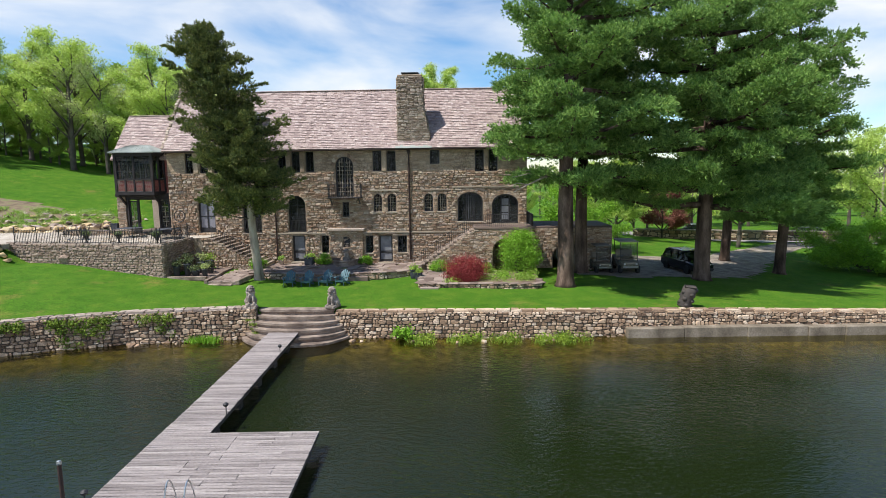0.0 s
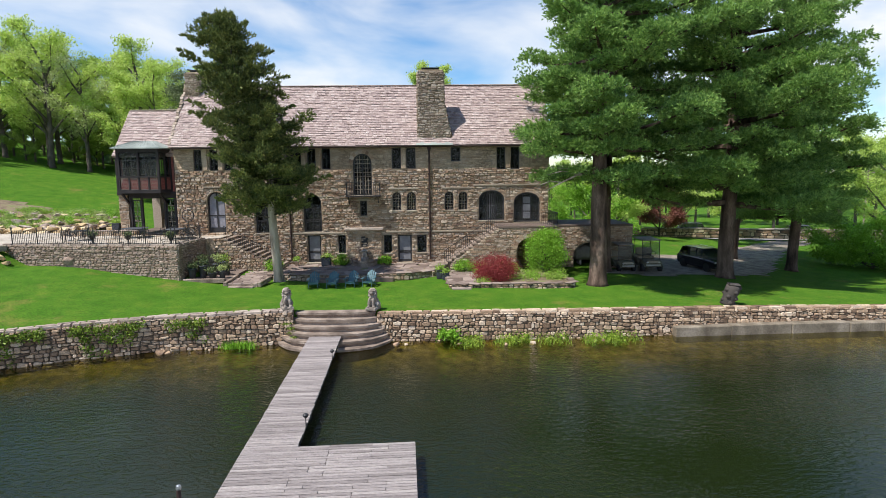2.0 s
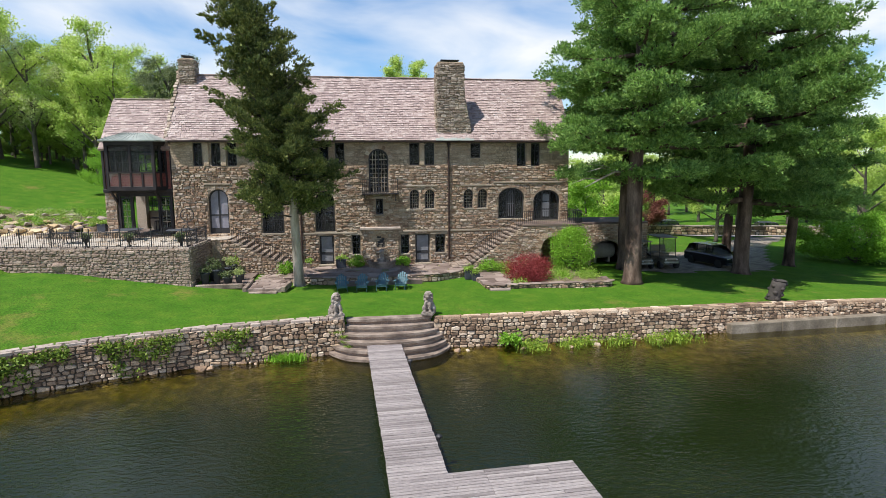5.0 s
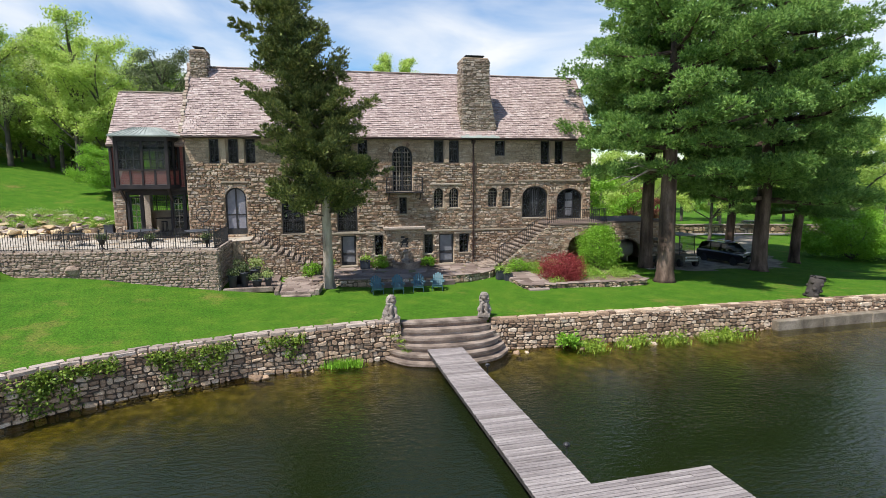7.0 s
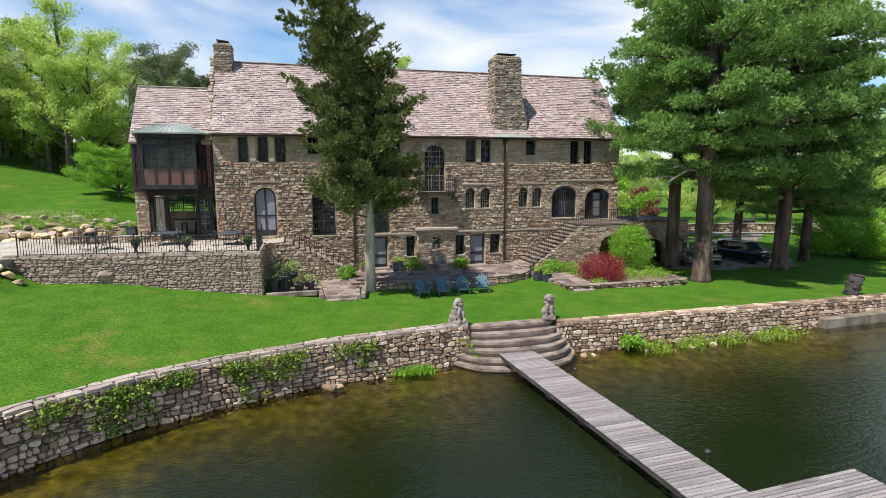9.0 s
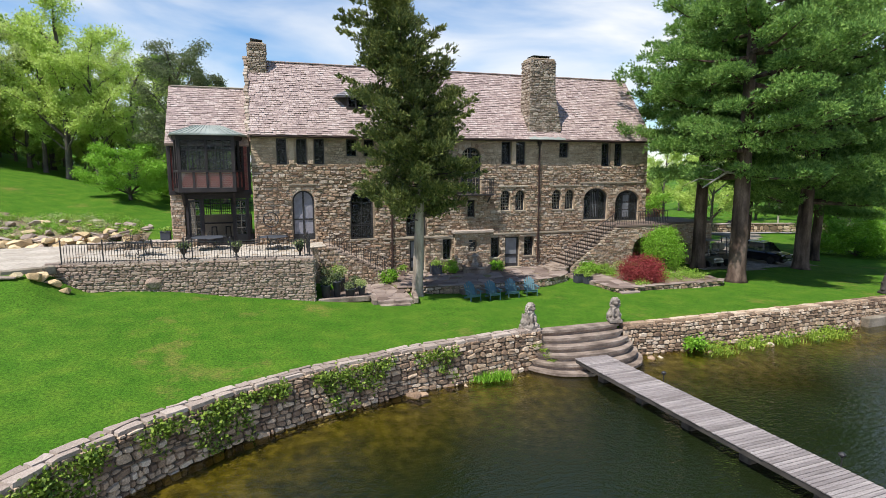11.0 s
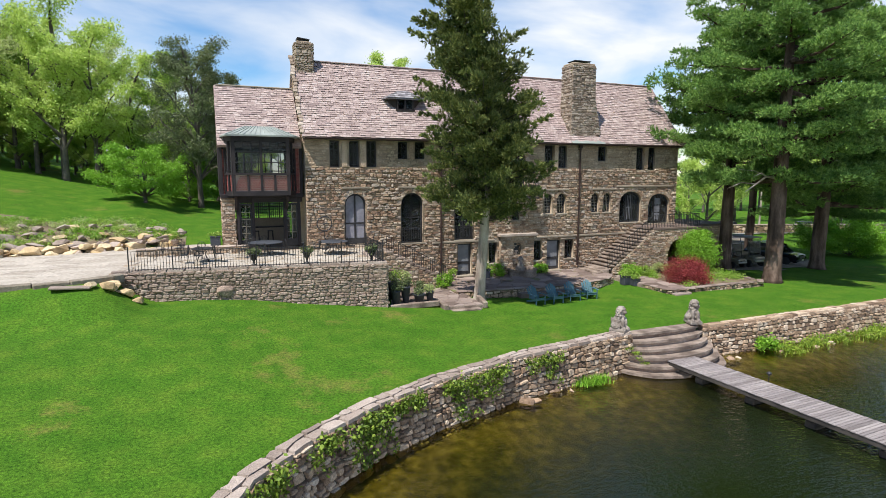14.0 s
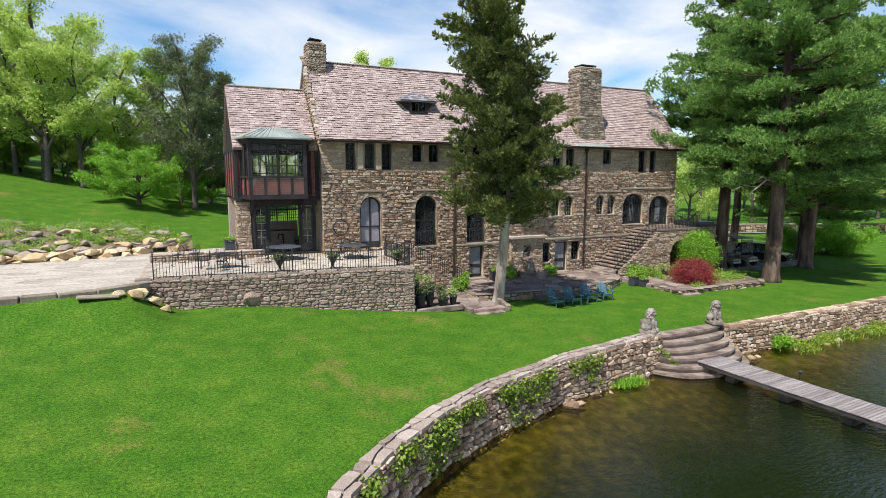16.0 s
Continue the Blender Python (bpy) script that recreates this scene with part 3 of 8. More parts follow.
wx = spread([(-120, -34, 6), (-34, 30, 0.8), (30, 230, 8)])
wy = spread([(-400, -20, 20), (-20, 20, 2), (20, 40, 0.5), (40, 41, 1)])
WX, WY = np.meshgrid(wx, wy, indexing="ij")
ds = shore_distance(WX.ravel(), WY.ravel())
nwy = len(wy)
I, J = np.meshgrid(np.arange(len(wx) - 1), np.arange(nwy - 1), indexing="ij")
k0 = (I * nwy + J).ravel()
wq = np.stack([k0, k0 + nwy, k0 + nwy + 1, k0 + 1], 1)
wq = wq[(ds[wq].min(axis=1) < 0.3)]
water_mesh = bpy.data.meshes.new("water")
water_mesh.from_pydata(np.stack([WX.ravel(), WY.ravel(), np.full(WX.size, WATER)], 1).tolist(), [], wq.tolist())
att = water_mesh.attributes.new("depth", "FLOAT", "POINT")
att.data.foreach_set("value", (0.05 + 0.95 * step01(0.0, 8.0, -ds + 0.9 * np.sin(WX.ravel() * 0.8) * np.sin(WX.ravel() * 0.23 + 1))).astype(np.float32))
water_mesh.materials.append(water_material())
tagged(new("water", water_mesh), "murky green pond water with fine ripples", "pond", kind="structure")


def along(line):
    """A function that gives place and outward normal at u metres along a line in plan (water on its right)."""
    pts = [Vector((*p, 0)) for p in line]
    cum = [0.0]
    for a, b in zip(pts, pts[1:]):
        cum.append(cum[-1] + (b - a).length)

    def normal(i):
        d = (pts[i + 1] - pts[i]).normalized()
        return Vector((d.y, -d.x, 0))

    seg_n = [normal(i) for i in range(len(pts) - 1)]
    knot = [seg_n[0]] + [(a + b).normalized() for a, b in zip(seg_n, seg_n[1:])] + [seg_n[-1]]

    def at(u):
        u = min(max(u, 0.0), cum[-1])
        i = max(k for k in range(len(pts) - 1) if cum[k] <= u + 1e-9)
        t = (u - cum[i]) / (cum[i + 1] - cum[i])
        return pts[i].lerp(pts[i + 1], t), knot[i].lerp(knot[i + 1], t).normalized()

    return at, cum[-1]


def rubble_wall(name, label, line, z0, z1, seed, size=(0.42, 0.30), thick=0.62, single=None, cap=0.16, round_=0.80, material="pond_stone", backing="pond_mortar", proud=0.07,
                cap_material="cap_stone", top=None, batter=0.0, rough=0.42, gap=0.024, category="stone wall", cap_out=0.10, kind="structure", loose=False, coursed=False):
    """A dry-looking stone wall along a line in plan, with capstones. top(u): the height of its top."""
    at, length = along(line)
    top = top or (lambda u: z1)
    root = thing(name, label, category, kind=kind)
    core = Geo()
    n = max(2, int(length / 0.7))
    ring = []
    for i in range(n + 1):
        p, o = at(length * i / n)
        t = top(length * i / n) - cap
        ring.append([p + o * batter + Vector((0, 0, z0)), p + Vector((0, 0, t)), p - o * thick + Vector((0, 0, t)), p - o * thick + Vector((0, 0, z0))])
    core.add([p for r in ring for p in r], [(4 * i + k, 4 * i + 4 + k, 4 * i + 4 + (k + 1) % 4, 4 * i + (k + 1) % 4) for i in range(n) for k in range(4)]
             + [(0, 1, 2, 3), (4 * n + 3, 4 * n + 2, 4 * n + 1, 4 * n)])
    part("wall_core", core, backing, root)
    rng = random.Random(seed)
    h = z1 - cap - z0

    def place(u, v, d):
        p, o = at(u)
        return p + o * (d + batter * (1 - v / h)) + Vector((0, 0, z0 + v * (top(u) - cap - z0) / h))

    if loose and not coursed:
        stones = [worn([(x, y) for x, y in q]) for q in cells(length, h, size[0], size[1], rng, 1.35, 0.38)]
    else:
        stones = courses(length, h, (size[1] * 0.6, size[1] * 1.45), (size[0] * 0.45, size[0] * 1.5), rng, rough)
    stonework(stones, proud, gap, seed, place, material, root, single=single, round_=round_)
    if loose and cap:
        def lay(u, v, d):
            p, o = at(u)
            return p + o * (cap_out - v) + Vector((0, 0, top(u) - cap + d))

        slabs = []
        for q in courses(length, thick + cap_out, (0.26, 0.44), (0.40, 1.15), rng, 0.22):
            slabs.append([(x, y + rng.uniform(0.0, 0.07)) if y < 0.01 else (x, y - rng.uniform(0.0, 0.12)) if y > thick + cap_out - 0.01 else (x, y) for x, y in q])
        stonework(slabs, cap, 0.016, seed + 1, lay, cap_material, root, name="capstone", single=lambda u, v: single and single(u, 99), limit=120, round_=0.95, even=True)
        return root
    u = 0.0
    while cap and u < length - 0.1:
        w = min(rng.uniform(0.5, 1.15), length - u)
        if length - u - w < 0.3:
            w = length - u
        p, o = at(u + w / 2)
        d = Vector((-o.y, o.x, 0))
        m = Matrix((d, -o, Vector((0, 0, 1)))).transposed()
        c = p - o * (thick - cap_out) / 2 + Vector((0, 0, top(u + w / 2) - cap / 2 + rng.uniform(-0.02, 0.02)))
        part("capstone", Geo().box(c, (w - 0.03, thick + cap_out + rng.uniform(-0.06, 0.08), cap), m, 0.03), cap_material, root)
        u += w
    return root


west_line = SHORE[3:13]
rubble_wall("pond_wall", "rough fieldstone pond wall with pale capstones and ivy", west_line, WATER - 0.9, 1.70, 11, (0.36, 0.19), 0.62, batter=0.2, loose=True, coursed=True, rough=0.45, gap=0.006, cap=0.10, proud=0.095, round_=0.82, single=lambda u, v: 11 < u < 24 and v > 0.5)
rubble_wall("pond_wall", "rough fieldstone pond wall along the outer bank", SHORE[0:4], WATER - 0.9, 1.70, 13, (0.5, 0.3), 0.62, batter=0.2, loose=True, gap=0.016, cap=0.10, proud=0.085)
east_line = SHORE[13:20]
rubble_wall("pond_wall", "rough fieldstone pond wall above the water", east_line, WATER - 0.9, 1.56, 12, (0.34, 0.18), 0.6, coursed=True, rough=0.45, top=lambda u: 1.47 - 0.018 * max(0.0, u - 12), batter=0.12, loose=True, gap=0.012, cap_material="pond_stone", cap_out=0.05, cap=0.10, single=lambda u, v: u < 12 and v > 0.6)

# the concrete footing in front of the wall further along
ledge_at, ledge_len = along([(9.9, 30.7), (13, 30.9), (25, 31.35), (45, 33.1)])
ledge = thing("wall_footing", "long pale concrete footing at the waterline", "footing", kind="structure")
u = 0.0
rng = random.Random(5)
while u < ledge_len - 0.2:
    w = min(rng.uniform(2.0, 3.9), ledge_len - u)
    p, o = ledge_at(u + w / 2)
    d = Vector((-o.y, o.x, 0))
    hgt = rng.uniform(0.44, 0.56)
    part("footing_block", Geo().box(p + Vector((0, 0, WATER - 0.6 + (hgt + 0.6) / 2)), (w - 0.02, 0.6, hgt + 0.6), Matrix((d, -o, Vector((0, 0, 1)))).transposed(), 0.03), "footing_stone", ledge)
    u += w

# the half-round steps down to the water
steps = thing("water_steps", "worn half-round stone steps down to the pond", "steps", kind="structure")
for i in range(6):
    a, b, zt = 2.18 + 0.17 * i, 0.30 + 0.42 * i, 1.50 - 0.29 * i
    poly = [(-8.76 + a, 31.35), (-8.76 - a, 31.35)]
    poly += [(-8.76 - a * math.cos(t) * (1 + 0.02 * math.sin(9 * t)), 31.0 - b * math.sin(t) ** 0.75) for t in [math.pi * k / 30 for k in range(31)]]
    part("step", Geo().prism(poly, zt - 0.12, zt), "step_stone", steps)
    inner = [(-8.76 + (x + 8.76) * 0.97, y + 0.09) for x, y in poly]
    part("riser", Geo().prism(inner, max(zt - 0.30, -1.0) if i < 5 else -1.2, zt - 0.12), "terrace_stone", steps)

# ---- the wooden dock ----
DO, DV = Vector((-9.07, 29.5, 0)), Vector((0.047, -0.9989, 0))
DU = Vector((0.9989, 0.047, 0))
DM = Matrix((DU, -DV, Vector((0, 0, 1)))).transposed()
DZ = 0.54


def dock_at(u, v, z):
    return DO + DU * u + DV * v + Vector((0, 0, z))


dock = thing("dock", "weathered grey plank dock with a wide swimming platform", "dock")
rng = random.Random(3)
v = 0.0
while v < 11.95:
    w = rng.uniform(0.135, 0.15)
    part("plank", Geo().box(dock_at(rng.uniform(-0.015, 0.015) - 0.03, v + w / 2, DZ - 0.02 + rng.uniform(-0.004, 0.004)), (1.66, w - 0.020, 0.04), DM, 0.006), "plank", dock)
    v += w
while v < 16.75:
    w = rng.uniform(0.135, 0.15)
    cuts = sorted([-0.88, 4.45] + [rng.choice((0.9, 1.35, 1.8)), rng.choice((2.7, 3.1, 3.6))][:rng.choice((1, 2))])
    for a, b in zip(cuts, cuts[1:]):
        part("plank", Geo().box(dock_at((a + b) / 2, v + w / 2, DZ - 0.02 + rng.uniform(-0.004, 0.004)), (b - a - 0.012, w - 0.020, 0.04), DM, 0.006), "plank", dock)
    v += w
for u in (-0.80, 0.0, 0.73):
    part("beam", Geo().beam(dock_at(u, 0.05, DZ - 0.13), dock_at(u, 16.7, DZ - 0.13), 0.06, 0.18, 0.008), "dock_beam", dock)
for u in (1.9, 3.1, 4.38):
    part("beam", Geo().beam(dock_at(u, 12.0, DZ - 0.13), dock_at(u, 16.7, DZ - 0.13), 0.06, 0.18, 0.008), "dock_beam", dock)
for vv, u0, u1 in [(1.4 + 2.4 * k, -0.55, 0.75) for k in range(5)] + [(13.0, 0.9, 4.3), (16.3, -0.8, 4.3)]:
    part("float_block", Geo().box(dock_at((u0 + u1) / 2 - 0.03, vv, DZ - 0.39 - 0.17), (u1 - u0 - 0.2, 0.42, 0.34), DM, 0.05), "dock_beam", dock)


# ---- the house ----
FY = 45.5                                  # the front of the main block
HX0, HX1, EAVE, RIDGE, RY = -23.5, 5.97, 11.22, 16.31, 49.06
house = thing("stone_house", "long fieldstone manor house with a purple-grey slate roof", "house", (0, 0, 0))


def opening(x0, x1, z0, z1, rise=0.0, margin=0.0, n=10):
    """The outline of an opening, counter-clockwise; rise: the height of its arch."""
    x0, x1, z0, z1 = x0 - margin, x1 + margin, z0 - margin, z1 + margin
    if not rise:
        return [(x0, z0), (x1, z0), (x1, z1), (x0, z1)]
    c, r = (x0 + x1) / 2, (x1 - x0) / 2
    pts = [(x0, z0), (x1, z0)]
    for k in range(n + 1):
        a = math.pi * k / n
        pts.append((c + r * math.cos(a), z1 - rise + rise * math.sin(a)))
    return pts


def inside(p, poly):
    x, y, hit = p[0], p[1], False
    for (ax, ay), (bx, by) in zip(poly, poly[1:] + poly[:1]):
        if (ay > y) != (by > y) and x < (bx - ax) * (y - ay) / (by - ay) + ax:
            hit = not hit
    return hit


def push_out(p, poly):
    best, res = 1e9, p
    for (ax, ay), (bx, by) in zip(poly, poly[1:] + poly[:1]):
        dx, dy = bx - ax, by - ay
        t = max(0, min(1, ((p[0] - ax) * dx + (p[1] - ay) * dy) / (dx * dx + dy * dy + 1e-12)))
        q = (ax + t * dx, ay + t * dy)
        d = (q[0] - p[0]) ** 2 + (q[1] - p[1]) ** 2
        if d < best:
            best, res = d, q
    return res


def holed(name, outline, holes, thick):
    """A slab with holes, upright in x and z, its front at y = 0, as a mesh."""
    cu = bpy.data.curves.new(name, "CURVE")
    cu.dimensions, cu.fill_mode, cu.extrude = "2D", "BOTH", thick / 2
    for poly in [outline] + holes:
        sp = cu.splines.new("POLY")
        sp.points.add(len(poly) - 1)
        for pt, (x, z) in zip(sp.points, poly):
            pt.co = (x, z, 0, 1)
        sp.use_cyclic_u = True
    tmp = new(name, cu)
    dg = bpy.context.evaluated_depsgraph_get()
    me = bpy.data.meshes.new_from_object(tmp.evaluated_get(dg))
    bpy.data.objects.remove(tmp)
    me.transform(Matrix.Translation((0, thick / 2, 0)) @ pose(0, 0, 0, 90, 0, 0))
    return me


# openings: kind, x0, x1, z0, z1, rise of the arch
OPEN = []
for a, b in ((-21.98, -21.36), (-20.76, -20.12), (-19.64, -19.0)):
    OPEN.append(("casement", a, b, 9.42, 11.05, 0))
for a, b in ((-17.57, -16.91), (-16.40, -15.73)):
    OPEN.append(("casement", a, b, 9.95, 11.05, 0))
for a, b in ((-14.28, -13.62), (-13.14, -12.48), (-11.99, -11.32), (-6.50, -5.78), (-5.35, -4.62)):
    OPEN.append(("casement", a, b, 9.43, 11.05, 0))
OPEN += [("casement", -1.83, -1.06, 9.95, 11.05, 0), ("casement", 1.80, 2.50, 9.32, 11.05, 0), ("casement", 2.93, 3.62, 9.32, 11.05, 0)]
OPEN += [("arched_door", -21.12, -19.75, 4.52, 7.74, 0.68), ("arched_window", -17.40, -15.87, 4.46, 7.76, 0.76), ("arched_window", -13.58, -12.16, 4.50, 7.48, 0.70)]
OPEN += [("lattice", -9.56, -8.10, 7.36, 10.62, 0.72)]
for a, b in ((-6.51, -5.82), (-5.35, -4.65), (-2.34, -1.64), (-1.23, -0.53)):
    OPEN.append(("small_arch", a, b, 6.12, 7.56, 0.34))
OPEN += [("wide_arch", 0.37, 2.43, 5.26, 7.64, 0.72), ("wide_arch", 3.18, 5.30, 5.08, 7.46, 0.78)]
OPEN += [("casement", -9.09, -8.54, 5.73, 6.92, 0)]
OPEN += [("screen_door", -13.34, -12.30, 2.04, 4.20, 0), ("screen_door", -6.13, -5.03, 1.96, 4.16, 0)]
OPEN += [("casement", -10.93, -10.32, 2.72, 4.18, 0), ("casement", -7.26, -6.62, 2.72, 4.16, 0), ("casement", -4.59, -3.84, 2.73, 4.14, 0)]

holes = [opening(*o[1:]) for o in OPEN]
front = part("wall", holed("wall", [(HX0, 0.8), (HX1, 0.8), (HX1, EAVE + 0.25), (HX0, EAVE + 0.25)], holes, 0.45), "mortar", house, "coursed tan fieldstone wall")
front.location = (0, FY, 0)
shell = Geo()                                # back, ends and floor of the main block
shell.box(((HX0 + HX1) / 2, 52.4, 6.0), (HX1 - HX0, 0.4, 10.6))
part("wall", shell, "mortar", house)
for x in (HX0 + 0.22, HX1 - 0.22):
    g = Geo()
    prof = [(FY + 0.46, 0.8), (52.2, 0.8), (52.2, EAVE + 0.2), (RY, RIDGE - 0.25), (FY + 0.46, EAVE + 0.2)]
    g.add([(x - 0.22, y, z) for y, z in prof] + [(x + 0.22, y, z) for y, z in prof], [tuple(range(5)), tuple(range(9, 4, -1))] + [(i, (i + 1) % 5, 5 + (i + 1) % 5, 5 + i) for i in range(5)])
    part("wall", g, "house_stone", house)
# floors and a cross wall, their room shade put into the dark colour
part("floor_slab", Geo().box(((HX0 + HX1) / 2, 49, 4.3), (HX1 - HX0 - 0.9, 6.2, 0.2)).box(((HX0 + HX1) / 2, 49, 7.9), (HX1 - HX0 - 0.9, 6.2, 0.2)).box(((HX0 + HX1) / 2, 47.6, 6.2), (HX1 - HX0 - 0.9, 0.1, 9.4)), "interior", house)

# the stones of the front
rng = random.Random(21)
keepers = [opening(*o[1:], margin=0.05) for o in OPEN]
boxes = [(o[1] - 0.5, o[2] + 0.5, o[3] - 0.5, o[4] + 0.5) for o in OPEN]
SM = 9.36                                     # above this line stones are flatter and evener, imitating the eave's shade
laid = []
for poly in courses(HX1 - HX0, EAVE - 0.8, (0.07, 0.185), (0.16, 0.60), rng, 0.5):
    poly = [(x + HX0, z + 0.8) for x, z in poly]
    cx, cz = sum(p[0] for p in poly) / len(poly), sum(p[1] for p in poly) / len(poly)
    ok = True
    for bx, kp in zip(boxes, keepers):
        if bx[0] < cx < bx[1] and bx[2] < cz < bx[3]:
            if inside((cx, cz), kp):
                ok = False
                break
            poly = [push_out(p, kp) if inside(p, kp) else p for p in poly]
    if ok and cz < 11.2:
        laid.append(poly)


def on_front(u, v, d):
    return Vector((u, FY - d * (0.45 if v > SM + 0.1 else 1.0), v))


stonework([p for p in laid if sum(q[1] for q in p) / len(p) >= SM], 0.035, 0.004, 21, on_front, "upper_stone", front, name="upper_stone")
stonework([p for p in laid if sum(q[1] for q in p) / len(p) < SM], 0.095, 0.008, 22, on_front, "house_stone", front, single=lambda u, v: -23.5 < u < -18.6 and 4.4 < v < 9.4)
for o in [c for c in front.children]:
    o.location = (0, -FY, 0)


def surround(o, parent):
    """Cut stones round an opening: voussoirs over an arch, jambs, lintel and sill."""
    kind, x0, x1, z0, z1, rise = o
    rng = random.Random(int(x0 * 100) + int(z0 * 10))
    if rise:
        c, r = (x0 + x1) / 2, (x1 - x0) / 2
        n = max(7, int(math.pi * (r + rise) / 2 / 0.22))
        deep = 0.30 if x1 - x0 > 1 else 0.18
        for k in range(n):
            a0, a1 = math.pi * (k + 0.06) / n, math.pi * (k + 0.94) / n
            dd = deep * rng.uniform(0.85, 1.1)
            q = []
            for a, e in ((a0, 0), (a1, 0), (a1, dd), (a0, dd)):
                q.append((c + (r + e + 0.01) * math.cos(a), z1 - rise + (rise + e + 0.01) * math.sin(a)))
            y0, y1 = FY - 0.065 - rng.uniform(0, 0.02), FY + 0.1
            part("voussoir", Geo().add([(x, y0, z) for x, z in q] + [(x, y1, z) for x, z in q], [(0, 1, 2, 3), (4, 7, 6, 5)] + [(i, 4 + i, 4 + (i + 1) % 4, (i + 1) % 4) for i in range(4)]), "house_stone", parent)
    elif kind == "casement" and z1 < 11:
        part("lintel", Geo().box(((x0 + x1) / 2, FY - 0.02, z1 + 0.1), (x1 - x0 + 0.3, 0.14, 0.17), None, 0.015), "trim_stone", parent)
    if 2.3 < z0 < 9.0 and kind != "arched_door":
        part("sill", Geo().box(((x0 + x1) / 2, FY - 0.02, z0 - 0.05), (x1 - x0 + 0.16, 0.22, 0.10), None, 0.012), "trim_stone", parent)


def bar_grid(g, x0, x1, z0, z1, nx, nz, y, w, rise):
    for i in range(1, nx):
        x = x0 + (x1 - x0) * i / nx
        t = abs((x - (x0 + x1) / 2) / ((x1 - x0) / 2))
        zt = z1 - rise + rise * math.sqrt(max(0, 1 - t * t)) if rise else z1
        g.box((x, y, (z0 + zt) / 2), (w, 0.03, zt - z0))
    for j in range(1, nz):
        z = z0 + (z1 - z0) * j / nz
        hw = (x1 - x0) / 2
        if rise and z > z1 - rise:
            hw *= math.sqrt(max(0, 1 - ((z - z1 + rise) / rise) ** 2))
        g.box(((x0 + x1) / 2, y, z), (2 * hw, 0.03, w))


for o in OPEN:
    kind, x0, x1, z0, z1, rise = o
    name = {"arched_door": "door", "screen_door": "door"}.get(kind, "window")
    lab = {"arched_door": "tall arched double door, grey panes in black frames", "screen_door": "grey screen door in a black frame", "lattice": "tall arched window with pale lattice bars",
           "small_arch": "small arched lattice window", "wide_arch": "wide arched window with dark frame", "arched_window": "tall arched dark window", "casement": "narrow dark casement window"}[kind]
    w = new(name)
    w.parent = house
    tagged(w, lab)
    surround(o, w)
    fw = 0.07 if kind in ("casement", "small_arch") else 0.10
    inner = opening(x0 + fw, x1 - fw, z0 + fw, z1 - fw, max(rise - fw * 0.6, 0) if rise else 0)
    depth = 0.16
    fr = part("frame", holed("frame", opening(x0, x1, z0, z1, rise), [inner], 0.1), "frame_dark", w)
    fr.location = (0, FY + depth, 0)
    pane_y = FY + depth + 0.05
    cx = (x0 + x1) / 2
    if kind == "screen_door":
        part("screen", Geo().box((cx, pane_y, z0 + 1.42 * (z1 - z0) / 2.1 + 0.03), (x1 - x0 - 0.24, 0.02, (z1 - z0) * 0.55)).box((cx, pane_y, z0 + 0.44), (x1 - x0 - 0.24, 0.02, 0.52)), "screen", w)
        for h, t in ((0.78, 0.15), (0.15, 0.14)):
            part("rail", Geo().box((cx, pane_y - 0.01, z0 + h), (x1 - x0 - 0.1, 0.06, t), None, 0.01), "frame_dark", w)
        part("threshold", Geo().box((cx, FY - 0.12, z0 - 0.06), (x1 - x0 + 0.2, 0.5, 0.12), None, 0.02), "trim_stone", w)
        continue
    pane = part("pane", holed("pane", inner, [], 0.012), "door_violet" if kind == "arched_door" else "glass", w)
    pane.location = (0, pane_y, 0)
    bars = Geo()
    if kind == "arched_door":
        bars.box((cx, pane_y - 0.02, (z0 + z1) / 2), (0.11, 0.06, z1 - z0 - 0.1))
        bars.box((cx, pane_y - 0.02, z0 + 0.25), (x1 - x0 - 0.1, 0.05, 0.30)).box((cx, pane_y - 0.02, z0 + 1.35), (x1 - x0 - 0.1, 0.05, 0.09))
        part("glazing_bar", bars, "frame_dark", w)
    elif kind == "lattice":
        bar_grid(bars, x0 + fw, x1 - fw, z0 + fw, z1 - fw, 6, 9, pane_y - 0.02, 0.035, rise)
        part("glazing_bar", bars, "trim_stone", w, "pale lattice bars")
        part("mullion", Geo().box((cx, pane_y - 0.03, (z0 + z1) / 2), (0.1, 0.06, z1 - z0 - 0.1)), "frame_dark", w)
    elif kind == "small_arch":
        bar_grid(bars, x0 + fw, x1 - fw, z0 + fw, z1 - fw, 4, 6, pane_y - 0.02, 0.028, rise)
        part("glazing_bar", bars, "trim_stone", w, "pale lattice bars")
    elif kind == "wide_arch":
        bar_grid(bars, x0 + fw, x1 - fw, z0 + fw, z1 - fw, 3, 1, pane_y - 0.02, 0.09, rise)
        part("glazing_bar", bars, "frame_dark", w)
        lat = Geo()
        bar_grid(lat, cx - 0.30, cx + 0.30, z0 + 0.2, z1 - 0.3, 4, 2, pane_y - 0.02, 0.022, 0)
        part("lattice", lat, "screen", w, "thin grey glazing bars")
        # pale opaque sheets: the brightness of lit panes put into the colour
        for k in range(3 if x0 > 3 else 0):
            part("panel", Geo().box((cx, pane_y - 0.01, z0 + 0.55 + 0.6 * k), (0.58, 0.012, 0.5)), "screen", w, "pale sheets standing for lit middle panes")
    else:
        bar_grid(bars, x0 + fw, x1 - fw, z0 + fw, z1 - fw, 2, 3 if kind == "casement" else 4, pane_y - 0.02, 0.035, rise)
        part("glazing_bar", bars, "frame_dark", w)

